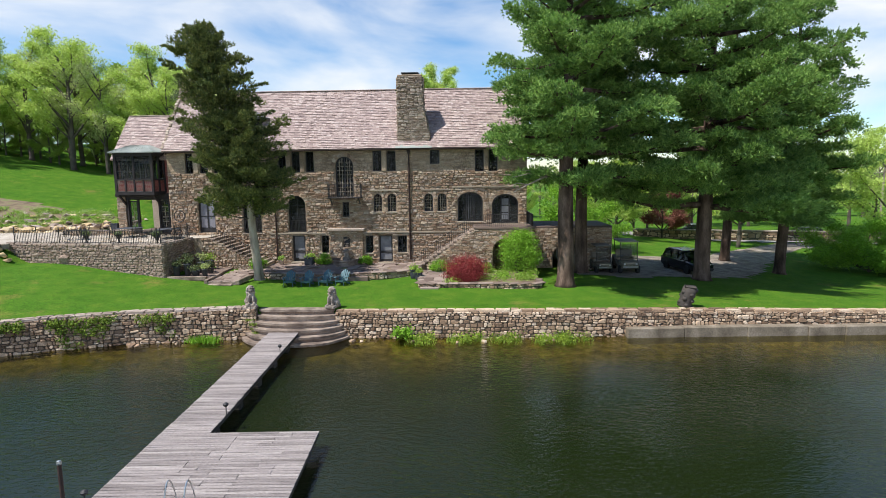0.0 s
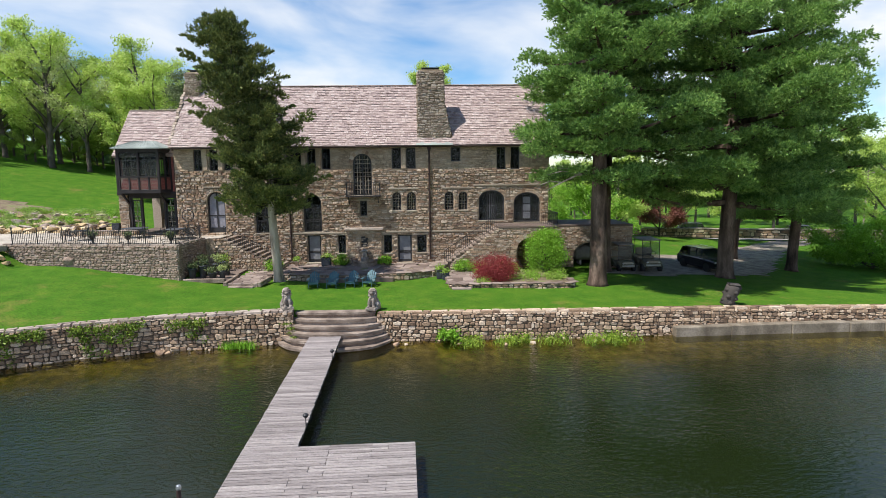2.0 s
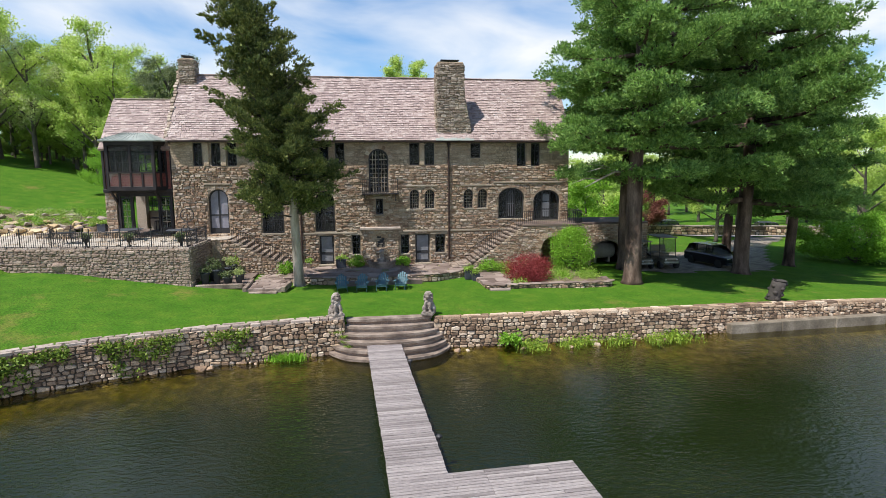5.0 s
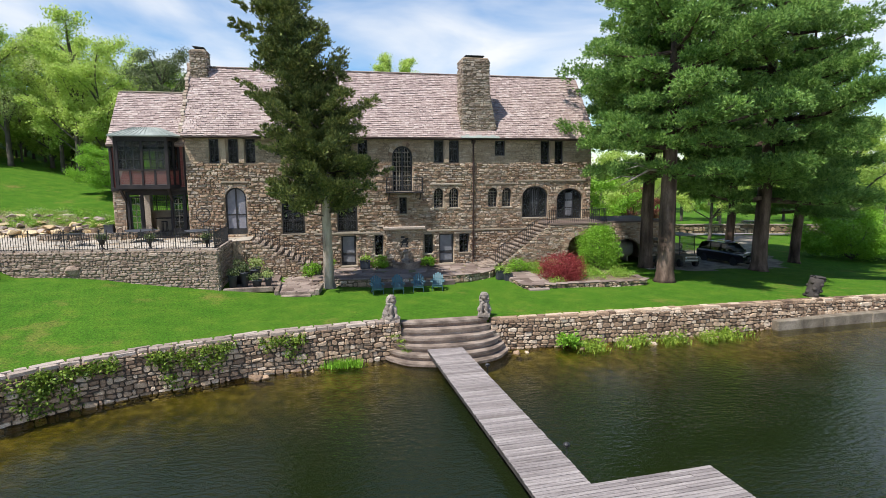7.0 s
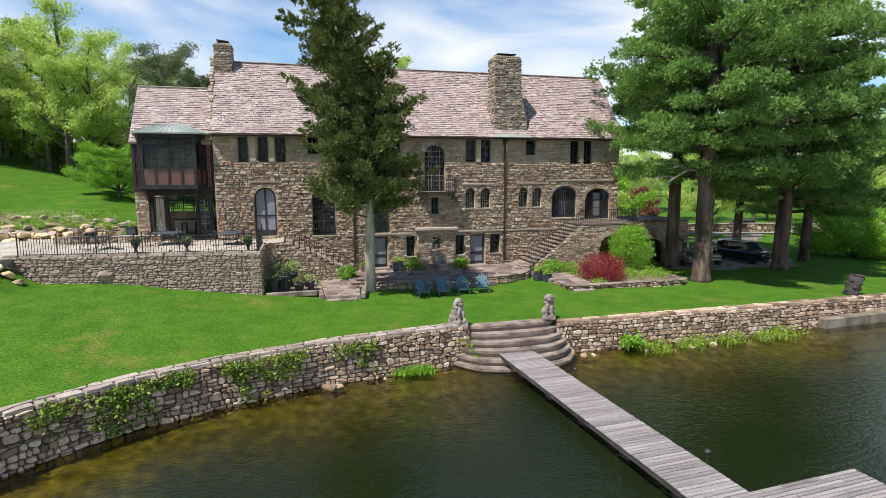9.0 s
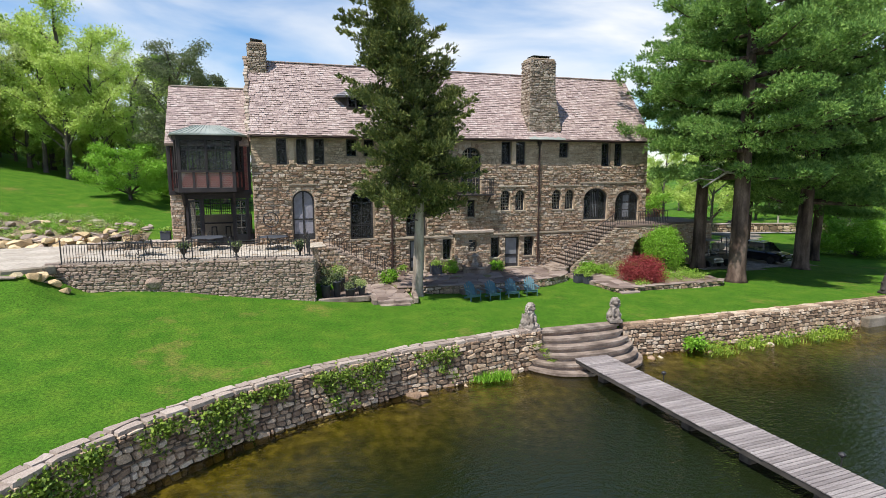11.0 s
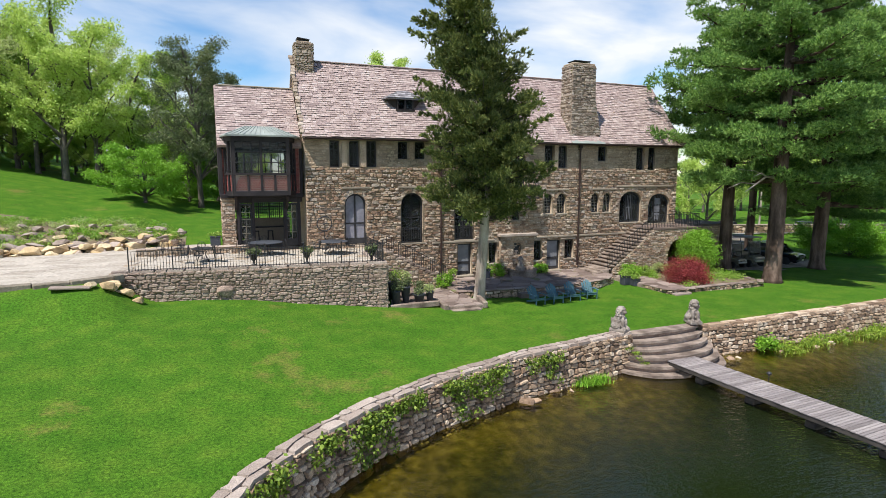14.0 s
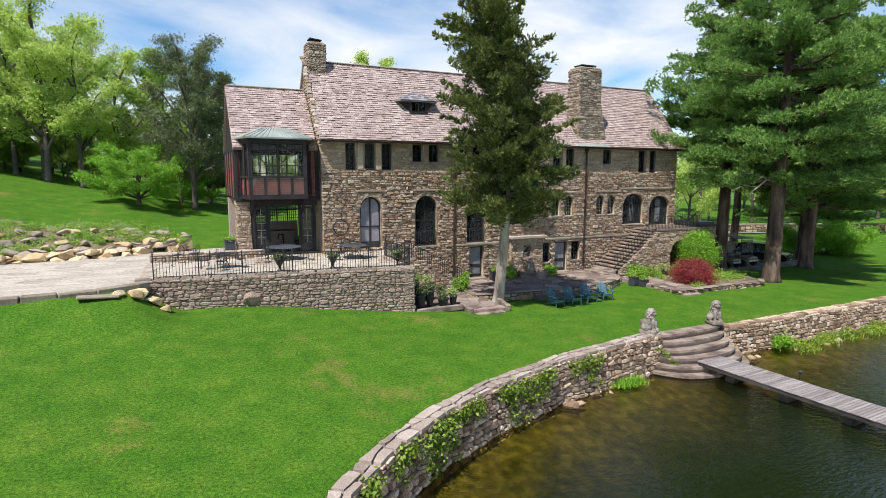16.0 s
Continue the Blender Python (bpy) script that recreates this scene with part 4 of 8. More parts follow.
# low window guards of the tall arched windows
for a, b in ((-17.4, -15.87), (-13.58, -12.16)):
    g = Geo()
    for k in range(12):
        x = a + 0.08 + (b - a - 0.16) * k / 11
        g.box((x, FY - 0.05, 5.0), (0.022, 0.022, 0.95))
    g.box(((a + b) / 2, FY - 0.05, 5.47), (b - a, 0.035, 0.03)).box(((a + b) / 2, FY - 0.05, 4.55), (b - a, 0.035, 0.03))
    part("window_guard", g, "iron", house, "black iron window guard")

# stone piers between the upper windows, string courses and hood moulds
for x in (-21.06, -19.88, -16.65, -13.38, -12.24, -5.57, 2.71):
    part("mullion", Geo().box((x, FY - 0.03, 10.25 if x not in (-16.65,) else 10.5), (0.34, 0.16, 1.65 if x != -16.65 else 1.1), None, 0.02), "upper_stone", house)
for a, b, z in ((-15.2, -10.5, 4.38), (-7.1, 1.7, 4.42)):
    part("string_course", Geo().box(((a + b) / 2, FY - 0.05, z), (b - a, 0.2, 0.13), None, 0.02), "trim_stone", house)
for a, b, z in ((-6.8, -4.4, 7.86), (-2.6, -0.3, 7.86), (-21.3, -19.5, 8.12), (-17.6, -15.7, 8.12)):
    part("hood_mould", Geo().box(((a + b) / 2, FY - 0.06, z), (b - a, 0.2, 0.12), None, 0.02), "trim_stone", house)
part("hood_mould", Geo().box((2.75, FY - 0.06, 8.06), (5.6, 0.2, 0.13), None, 0.02), "trim_stone", house)

# downpipes
for x in (-14.62, -3.54):
    g = Geo()
    g.tube([(x, FY - 0.16, 11.1), (x, FY - 0.16, 2.2)], 0.065, 10)
    for z in (10.8, 9.0, 7.2, 5.4, 3.6):
        g.box((x, FY - 0.1, z), (0.2, 0.2, 0.07))
    g.box((x, FY - 0.16, 11.0), (0.28, 0.22, 0.26), None, 0.03)
    part("downpipe", g, "downpipe", house, "dark brown downpipe")
g = Geo()
g.tube([(HX0 + 0.1, 45.03, 11.14), (HX1, 45.03, 11.14)], 0.06, 8)
part("gutter", g, "downpipe", house)
part("soffit", Geo().box(((HX0 + HX1) / 2, 45.28, 11.13), (HX1 - HX0, 0.45, 0.08)), "timber", house)


# added dark wall that stops the view through the windows, dimness in its colour
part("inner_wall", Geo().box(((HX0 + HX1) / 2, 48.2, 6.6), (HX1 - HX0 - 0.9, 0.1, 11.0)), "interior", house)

# ---- roofs ----
def roof_side(parent, x0, x1, y0, z0, y1, z1, seed, name="roof", single=None, limit=300, extra=0.0):
    """One slope laid with slates, from the eave (y0, z0) to the ridge (y1, z1)."""
    rng = random.Random(seed)
    up = Vector((0, y1 - y0, z1 - z0))
    length = up.length
    up.normalize()
    out = Vector((0, -up.z, up.y)) if y1 > y0 else Vector((0, up.z, -up.y))
    if out.z < 0:
        out = -out
    base = Vector((0, y0, z0))
    g = Geo()
    c = [base, base + up * length]
    vs = []
    for x in (x0, x1):
        vs += [(x, *(c[0])[1:]), (x, *(c[1])[1:]), (x, *(c[1] - out * 0.16)[1:]), (x, *(c[0] - out * 0.16)[1:])]
    g.add(vs, [(0, 1, 2, 3), (7, 6, 5, 4)] + [(i, 4 + i, 4 + (i + 1) % 4, (i + 1) % 4) for i in range(4)])
    deck = part(name, g, "slate", parent)
    rest, count = Geo(), 0
    row = 0.0
    while row < length - 0.02:
        exp = rng.uniform(0.16, 0.21)
        x = x0 - rng.uniform(0, 0.3)
        while x < x1:
            w = rng.uniform(0.17, 0.40)
            a, b = max(x, x0), min(x + w, x1)
            x += w
            if b - a < 0.06:
                continue
            t0, t1 = row - rng.uniform(0, 0.035), min(row + exp + 0.06, length)
            lift = rng.uniform(0.035, 0.075)
            e = 0.010
            p = [Vector((a + e, 0, 0)) + base + up * t0 + out * lift, Vector((b - e, 0, 0)) + base + up * t0 + out * (lift + rng.uniform(-0.008, 0.008)),
                 Vector((b - e, 0, 0)) + base + up * t1 + out * 0.012, Vector((a + e, 0, 0)) + base + up * t1 + out * 0.012]
            q = [v - out * 0.03 for v in p[:2]] + [v - out * 0.03 for v in p[2:]]
            fs = [(0, 1, 2, 3), (0, 4, 5, 1), (1, 5, 6, 2), (0, 3, 7, 4), (4, 7, 6, 5)]
            if single and count < limit and single((a + b) / 2, row):
                count += 1
                part("slate", Geo().add(p + q, fs), "slate", deck)
            else:
                rest.add(p + q, fs)
        row += exp
    part("slatework", rest, "slate", deck, kind="stuff")
    return deck


roof_side(house, HX0 - 0.15, HX1 + 0.12, 45.02, 11.22, RY, RIDGE, 31, single=lambda x, r: -22.5 < x < -16 and 0.4 < r < 4.5)
back = Geo()
back.add([(HX0 - 0.15, RY, RIDGE), (HX1 + 0.12, RY, RIDGE), (HX1 + 0.12, 53.0, 11.3), (HX0 - 0.15, 53.0, 11.3), (HX0 - 0.15, RY, RIDGE - 0.2), (HX1 + 0.12, RY, RIDGE - 0.2), (HX1 + 0.12, 53.0, 11.1), (HX0 - 0.15, 53.0, 11.1)],
         [(0, 1, 2, 3), (7, 6, 5, 4), (0, 4, 5, 1), (1, 5, 6, 2), (2, 6, 7, 3), (3, 7, 4, 0)])
part("roof", back, "slate", house)
x = HX0 - 0.15
rng = random.Random(8)
while x < HX1 + 0.1:
    w = rng.uniform(0.4, 0.7)
    part("ridge_tile", Geo().box((x + w / 2, RY, RIDGE + 0.05), (min(w, HX1 + 0.12 - x) - 0.01, 0.24, 0.08), None, 0.02), "slate", house)
    x += w
# stone verge of the west gable above the wing
for k in range(22):
    t = k / 21
    y, z = 45.25 + (RY - 45.25) * t, 11.5 + (RIDGE - 11.3) * t
    part("verge_stone", Geo().box((HX0 - 0.12 + 0.05 * math.sin(k * 5), y, z), (0.26 + 0.05 * math.sin(k * 3.7), 0.27, 0.13 + 0.05 * math.cos(k * 2.3)), Matrix.Rotation(0.9, 3, "X"), 0.03), "chimney_stone", house)
# rough stone end of that gable, over the wing's roof
gable_polys = [[(a + 45.3, b + 10.8) for a, b in p] for p in courses(7.4, 5.2, (0.07, 0.185), (0.16, 0.58), random.Random(6), 0.5)]
gable_polys = [p for p in gable_polys if max(q[1] for q in p) < 11.2 + (RIDGE - 11.2) * (1 - abs(sum(q[0] for q in p) / len(p) - RY) / 4.0)]
stonework(gable_polys, 0.05, 0.008, 23, lambda u, v, d: Vector((HX0 - d, u, v)), "house_stone", house)

# the great chimney
chim = new("chimney")
chim.parent = house
tagged(chim, "broad rough stone chimney with a sloping shoulder and flat cap")
CPTS = [(-4.42, 11.3), (-1.80, 11.3), (-1.80, 12.1), (-2.30, 14.5), (-2.36, 16.85), (-4.36, 16.85)]
core = Geo()
core.add([(x, 45.44, z) for x, z in CPTS] + [(x, 46.9 if z < 16 else 46.7, z) for x, z in CPTS], [(0, 1, 2, 3, 4, 5), (11, 10, 9, 8, 7, 6)] + [(i, 6 + i, 6 + (i + 1) % 6, (i + 1) % 6) for i in range(6)])
part("chimney_shaft", core, "mortar", chim)
fr_polys = [[(a - 4.42, b + 11.3) for a, b in p] for p in courses(2.62, 5.55, (0.07, 0.185), (0.16, 0.58), random.Random(9), 0.5)]
fr_polys = [p for p in fr_polys if inside((sum(q[0] for q in p) / len(p), sum(q[1] for q in p) / len(p)), CPTS)]
fr_polys = [[push_out(q, CPTS) if not inside(q, CPTS) else q for q in p] for p in fr_polys]
stonework(fr_polys, 0.06, 0.008, 24, lambda u, v, d: Vector((u, 45.44 - d, v)), "chimney_stone", chim)


def right_edge(v):
    return -1.80 if v < 12.1 else (-1.80 - 0.50 * (v - 12.1) / 2.4 if v < 14.5 else -2.33)


sd = courses(1.3, 5.5, (0.07, 0.185), (0.16, 0.58), random.Random(10), 0.5)
stonework(sd, 0.06, 0.008, 25, lambda u, v, d: Vector((right_edge(v + 11.3) + d, 45.46 + u, v + 11.3)), "chimney_stone", chim)
stonework(sd, 0.06, 0.008, 26, lambda u, v, d: Vector((-4.42 + 0.03 * v / 5 - d, 45.46 + u, v + 11.3)), "chimney_stone", chim)
part("crown", Geo().box((-3.36, 46.08, 16.9), (1.96, 1.26, 0.16), None, 0.06), "mortar", chim)
part("chimney_cap", Geo().box((-3.36, 46.08, 17.14), (1.4, 0.95, 0.05)).box((-3.95, 45.7, 17.04), (0.06, 0.06, 0.2)).box((-2.77, 45.7, 17.04), (0.06, 0.06, 0.2)).box((-3.95, 46.5, 17.04), (0.06, 0.06, 0.2)).box((-2.77, 46.5, 17.04), (0.06, 0.06, 0.2)), "iron", chim, "flat dark metal cap")
part("flashing", Geo().box((-3.1, 45.1, 11.36), (2.9, 0.5, 0.05), Matrix.Rotation(0.7, 3, "X")), "copper", chim, "weathered copper flashing")

# the small chimney on the west gable
chim2 = new("chimney")
chim2.parent = house
tagged(chim2, "small square stone chimney with a raised metal cap")
part("chimney_shaft", Geo().box((-22.88, 48.95, 16.2), (1.10, 1.15, 2.3), None, 0.03), "mortar", chim2)
sq = courses(1.16, 2.3, (0.07, 0.185), (0.16, 0.58), random.Random(13), 0.5)
stonework(sq, 0.06, 0.008, 27, lambda u, v, d: Vector((-23.46 + u, 48.37 - d, 15.05 + v)), "chimney_stone", chim2)
stonework(sq, 0.06, 0.008, 28, lambda u, v, d: Vector((-23.43 - d, 48.37 + u, 15.05 + v)), "chimney_stone", chim2)
stonework(sq, 0.06, 0.008, 29, lambda u, v, d: Vector((-22.33 + d, 48.37 + u, 15.05 + v)), "chimney_stone", chim2)
part("crown", Geo().box((-22.88, 48.95, 17.38), (0.95, 1.0, 0.14), None, 0.05), "mortar", chim2)
part("chimney_cap", Geo().box((-22.88, 48.95, 17.62), (0.78, 0.82, 0.06), Matrix.Rotation(0.1, 3, "Y")).box((-22.88, 48.95, 17.5), (0.5, 0.5, 0.2)), "iron", chim2)

# the low dormer
dorm = new("dormer")
dorm.parent = house
tagged(dorm, "low slate-roofed dormer with a dark window strip")
dx, de, dy = -16.72, 13.92, 46.52           # middle, eave height and window front
part("dormer_wall", Geo().box((dx, dy + 0.3, de - 0.40), (1.16, 0.5, 0.84)), "timber", dorm)
part("pane", Geo().box((dx, dy + 0.03, de - 0.36), (0.98, 0.03, 0.56)), "glass", dorm)
for k in (-0.53, 0, 0.53):
    part("mullion", Geo().box((dx + k, dy - 0.0, de - 0.38), (0.10, 0.12, 0.80)), "timber", dorm)
part("sill", Geo().box((dx, dy - 0.04, de - 0.76), (1.3, 0.2, 0.09)), "timber", dorm)
for sg in (-1, 1):
    part("cheek", Geo().add([(dx + sg * 0.56, dy + 0.06, de - 0.78), (dx + sg * 0.56, dy + 0.06, de), (dx + sg * 1.28, dy + 0.45, de), (dx + sg * 0.56, dy + 0.56, de - 0.4)],
                            [(0, 1, 2), (0, 2, 3), (1, 3, 2), (0, 3, 1)]), "downpipe", dorm, "dark slanting cheek")
hip = [(dx - 1.30, dy - 0.16, de), (dx + 1.30, dy - 0.16, de), (dx + 0.36, dy + 0.42, de + 0.52), (dx - 0.36, dy + 0.42, de + 0.52), (dx + 1.48, dy + 0.66, de), (dx - 1.48, dy + 0.66, de), (dx + 0.36, dy + 1.1, de + 0.52), (dx - 0.36, dy + 1.1, de + 0.52)]
low_hip = [(x, y, z - 0.07) for x, y, z in hip[:2] + hip[4:6]]
g = Geo().add(hip + low_hip, [(0, 1, 2, 3), (1, 4, 6, 2), (5, 0, 3, 7), (3, 2, 6, 7), (0, 8, 9, 1), (1, 9, 10, 4), (5, 11, 8, 0), (8, 11, 10, 9)])
part("dormer_roof", g, "dormer_slate", dorm)
dr = random.Random(64)
for k in range(4):                              # slates of the dormer's front slope
    f0, f1 = k / 4, (k + 1.25) / 4
    x, w0, w1 = -1.30 + 0.94 * f0, 1.30 - 0.94 * f0, 1.30 - 0.94 * min(f1, 1)
    while x < w0 - 0.05:
        w = min(dr.uniform(0.22, 0.38), w0 - x)
        q = [(dx + x + 0.008, dy - 0.18 + 0.58 * f0, de + 0.52 * f0 + 0.05), (dx + x + w - 0.008, dy - 0.18 + 0.58 * f0, de + 0.52 * f0 + 0.05),
             (dx + max(-w1, min(w1, x + w)), dy - 0.16 + 0.58 * min(f1, 1), de + 0.52 * min(f1, 1) + 0.02), (dx + max(-w1, min(w1, x)), dy - 0.16 + 0.58 * min(f1, 1), de + 0.52 * min(f1, 1) + 0.02)]
        part("slate", Geo().add(q + [(a_, b_, c_ - 0.03) for a_, b_, c_ in q], [(0, 1, 2, 3), (0, 4, 5, 1), (1, 5, 6, 2), (3, 7, 4, 0)]), "dormer_slate", dorm)
        x += w

# ---- the half-timbered west wing ----
WX0, WX1, WFY = -28.3, -23.62, 46.05
wing = new("wing")
wing.parent = house
tagged(wing, "half-timbered wing with brick panels over an open sunroom")
roof_side(wing, WX0 - 0.1, WX1, 45.72, 10.62, 48.96, 14.44, 33, name="wing_roof")
g = Geo()
g.add([(WX0 - 0.1, 48.96, 14.44), (WX1, 48.96, 14.44), (WX1, 52.2, 10.6), (WX0 - 0.1, 52.2, 10.6), (WX0 - 0.1, 48.96, 14.3), (WX1, 48.96, 14.3), (WX1, 52.2, 10.45), (WX0 - 0.1, 52.2, 10.45)],
      [(0, 1, 2, 3), (7, 6, 5, 4), (0, 4, 5, 1), (1, 5, 6, 2), (2, 6, 7, 3), (3, 7, 4, 0)])
part("wing_roof", g, "slate", wing)
part("ridge_course", Geo().box(((WX0 + WX1) / 2, 48.96, 14.48), (WX1 - WX0, 0.22, 0.08), None, 0.02), "trim_stone", wing)


def brick_panel(parent, corner, du, w, h, out, seed, herring=False):
    """A panel of bricks from corner along du, h high, facing out."""
    rng = random.Random(seed)
    back_ = Geo()
    c = Vector(corner)
    du, out = Vector(du), Vector(out)
    m = Matrix((du, -out, Vector((0, 0, 1)))).transposed()
    back_.box(c + du * w / 2 + Vector((0, 0, h / 2)) - out * 0.05, (w, 0.08, h), m)
    pan = part("panel_back", back_, "cap_stone" if herring else "mortar", parent)
    g, j, z = Geo(), 0, 0.0
    s = 0.085
    for i in range(int((w + h) / s) + 2) if herring else ():
        for k in range(-int(h / s) - 2, int(h / s) + 2):
            uu, vv = (i + k * 0.5) * s * 1.0, k * s * 1.25
            tilt = 1 if i % 2 else -1
            if 0.05 < uu < w - 0.05 and 0.06 < vv < h - 0.06:
                turn = m @ Matrix.Rotation(tilt * radians(45), 3, "Y")
                g.box(c + du * uu + Vector((0, 0, vv)) + out * rng.uniform(-0.004, 0.006), (0.092, 0.05, 0.034), turn)
    while z < h - 0.04 and not herring:
        u = -0.11 * (j % 2)
        while u < w:
            a, b = max(u, 0), min(u + 0.215, w)
            if b - a > 0.05:
                g.box(c + du * (a + b) / 2 + Vector((0, 0, z + 0.035)) + out * rng.uniform(-0.006, 0.006), (b - a - 0.012, 0.05, 0.062), m)
            u += 0.225
        z += 0.075
        j += 1
    part("brickwork", g, "brick", parent, kind="stuff")


# upper storey behind the oriel, and the stone pier and beams below
part("wall", Geo().box((WX0 + 0.5, WFY + 0.16, 9.2), (1.0, 0.2, 2.9)).box((WX1 - 0.5, WFY + 0.16, 9.2), (1.0, 0.2, 2.9)).box(((WX0 + WX1) / 2, WFY + 0.16, 8.4), (2.68, 0.2, 1.3)).box(((WX0 + WX1) / 2, WFY + 0.16, 10.5), (2.68, 0.2, 0.3)), "timber", wing)
bars = Geo()
bar_grid(bars, WX0 + 0.3, WX1 - 0.3, 8.0, 10.4, 9, 2, 52.0, 0.07, 0)
part("glazing_bar", bars, "frame_dark", wing)
brick_panel(wing, (WX0 + 0.12, WFY, 7.8), (1, 0, 0), 0.45, 2.6, (0, -1, 0), 1)
brick_panel(wing, (WX1 - 0.62, WFY, 7.8), (1, 0, 0), 0.5, 3.0, (0, -1, 0), 2)
for x in (WX0 + 0.06, WX0 + 0.66, WX1 - 0.70, WX1 - 0.04):
    part("post", Geo().box((x, WFY - 0.03, 9.1), (0.16, 0.16, 2.9), None, 0.01), "timber", wing)
part("wall", Geo().box((WX0 + 0.1, 49.1, 9.2), (0.2, 6.0, 2.9)), "timber", wing)
gab = [(46.15, 10.60), (51.75, 10.60), (48.96, 14.12)]
part("gable", Geo().add([(WX0, y, z) for y, z in gab] + [(WX0 + 0.18, y, z) for y, z in gab], [(0, 2, 1), (3, 4, 5), (0, 1, 4, 3), (1, 2, 5, 4), (2, 0, 3, 5)]), "timber", wing, "dark timbered gable end")
for k in range(5):
    part("post", Geo().box((WX0 - 0.03, 46.2 + k * 1.45, 9.1), (0.12, 0.16, 2.8), None, 0.01), "timber", wing)
    if k < 4:
        brick_panel(wing, (WX0 - 0.01, 46.28 + k * 1.45 + 1.29, 7.8), (0, -1, 0), 1.29, 2.6, (-1, 0, 0), 30 + k)
part("beam", Geo().box(((WX0 + WX1) / 2, WFY - 0.02, 7.68), (WX1 - WX0 + 0.1, 0.26, 0.26), None, 0.02), "timber", wing)
# floor in the same shade-coloured interior tone
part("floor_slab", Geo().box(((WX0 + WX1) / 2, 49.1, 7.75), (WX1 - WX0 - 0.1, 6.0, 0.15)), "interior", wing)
pier = part("pier", Geo().box((WX0 + 0.36, WFY + 0.35, 5.9), (0.72, 0.72, 3.4)), "mortar", wing, "fieldstone corner pier")
pc = courses(0.76, 3.4, (0.07, 0.185), (0.16, 0.58), random.Random(15), 0.5)
stonework(pc, 0.05, 0.008, 16, lambda u, v, d: Vector((WX0 + u - 0.02, WFY - 0.01 - d, 4.2 + v)), "house_stone", wing)
stonework(pc, 0.05, 0.008, 17, lambda u, v, d: Vector((WX0 - d, WFY + u, 4.2 + v)), "house_stone", wing)
part("pier", Geo().box((WX0 + 0.36, 51.7, 5.9), (0.72, 0.72, 3.4)), "house_stone", wing)
for x in (-27.42, -26.55, -24.72, -23.85):
    part("post", Geo().box((x, WFY + 0.1, 6.05), (0.16, 0.18, 3.1), None, 0.01), "timber", wing)
part("beam", Geo().box((-25.6, WFY + 0.1, 7.42), (3.9, 0.16, 0.3), None, 0.01), "timber", wing)
# folded glazed doors and the garden window at the back of the sunroom
for x0, x1 in ((-27.34, -26.62), (-24.66, -23.92)):
    d = new("glazed_door")
    d.parent = wing
    tagged(d, "pale glazed door folded open")
    part("frame", holed("frame", opening(x0, x1, 4.55, 7.2), [opening(x0 + 0.1, x1 - 0.1, 5.0, 7.1)], 0.05), "frame_dark", d).location = (0, WFY + 0.12, 0)
    part("pane", Geo().box(((x0 + x1) / 2, WFY + 0.15, 6.05), (x1 - x0 - 0.2, 0.012, 2.1)), "glass", d)
    bars = Geo()
    bar_grid(bars, x0 + 0.1, x1 - 0.1, 5.0, 7.1, 2, 5, WFY + 0.13, 0.03, 0)
    part("glazing_bar", bars, "trim_stone", d)
gw = new("garden_window")
gw.parent = wing
tagged(gw, "wide window band towards the lawn behind")
part("wall", Geo().box((-25.9, 52.0, 5.15), (4.3, 0.2, 1.5)), "trim_stone", gw)
bars = Geo()
bar_grid(bars, -28.0, -23.7, 5.9, 7.5, 6, 2, 52.0, 0.09, 0)
bar_grid(bars, -28.0, -23.7, 5.9, 7.5, 30, 8, 52.03, 0.035, 0)
part("glazing_bar", bars, "frame_dark", gw)
part("floor_slab", Geo().box((-25.95, 49.1, 4.38), (4.6, 6.1, 0.16)), "flag", wing)

# the oriel
ori = new("oriel")
ori.parent = wing
tagged(ori, "projecting dark timber oriel with brick herringbone panels")
OX0, OX1, OY = -27.62, -24.50, 45.0
PLAN = [(-28.02, WFY), (OX0, OY), (OX1, OY), (-24.02, WFY)]
part("beam", Geo().prism([(-28.06, WFY), (OX0 - 0.06, OY - 0.06), (OX1 + 0.06, OY - 0.06), (-23.98, WFY)], 7.72, 7.98), "timber", ori)
part("beam", Geo().prism([(-28.06, WFY), (OX0 - 0.05, OY - 0.05), (OX1 + 0.05, OY - 0.05), (-23.98, WFY)], 8.92, 9.04), "timber", ori)
part("beam", Geo().prism([(-28.06, WFY), (OX0 - 0.05, OY - 0.05), (OX1 + 0.05, OY - 0.05), (-23.98, WFY)], 10.85, 11.2), "timber", ori)
for x in np.linspace(OX0 + 0.06, OX1 - 0.06, 5):
    part("stud", Geo().box((float(x), OY + 0.03, 8.45), (0.13, 0.12, 0.98), None, 0.01), "timber", ori)
brick_panel(ori, (OX0 + 0.05, OY + 0.05, 7.98), (1, 0, 0), OX1 - OX0 - 0.1, 0.95, (0, -1, 0), 3, True)
for x in (OX0 + 0.07, OX1 - 0.07, (OX0 + OX1) / 2):
    part("post", Geo().box((x, OY + 0.05, 9.95), (0.15, 0.15, 1.95), None, 0.01), "timber", ori)
for x0, x1 in ((OX0 + 0.14, (OX0 + OX1) / 2 - 0.07), ((OX0 + OX1) / 2 + 0.07, OX1 - 0.14)):
    part("pane", Geo().box(((x0 + x1) / 2, OY + 0.08, 9.95), (x1 - x0, 0.012, 1.8)), "glass", ori)
    bars = Geo()
    bar_grid(bars, x0, x1, 9.05, 10.85, 3, 3, OY + 0.06, 0.045, 0)
    part("glazing_bar", bars, "frame_dark", ori)
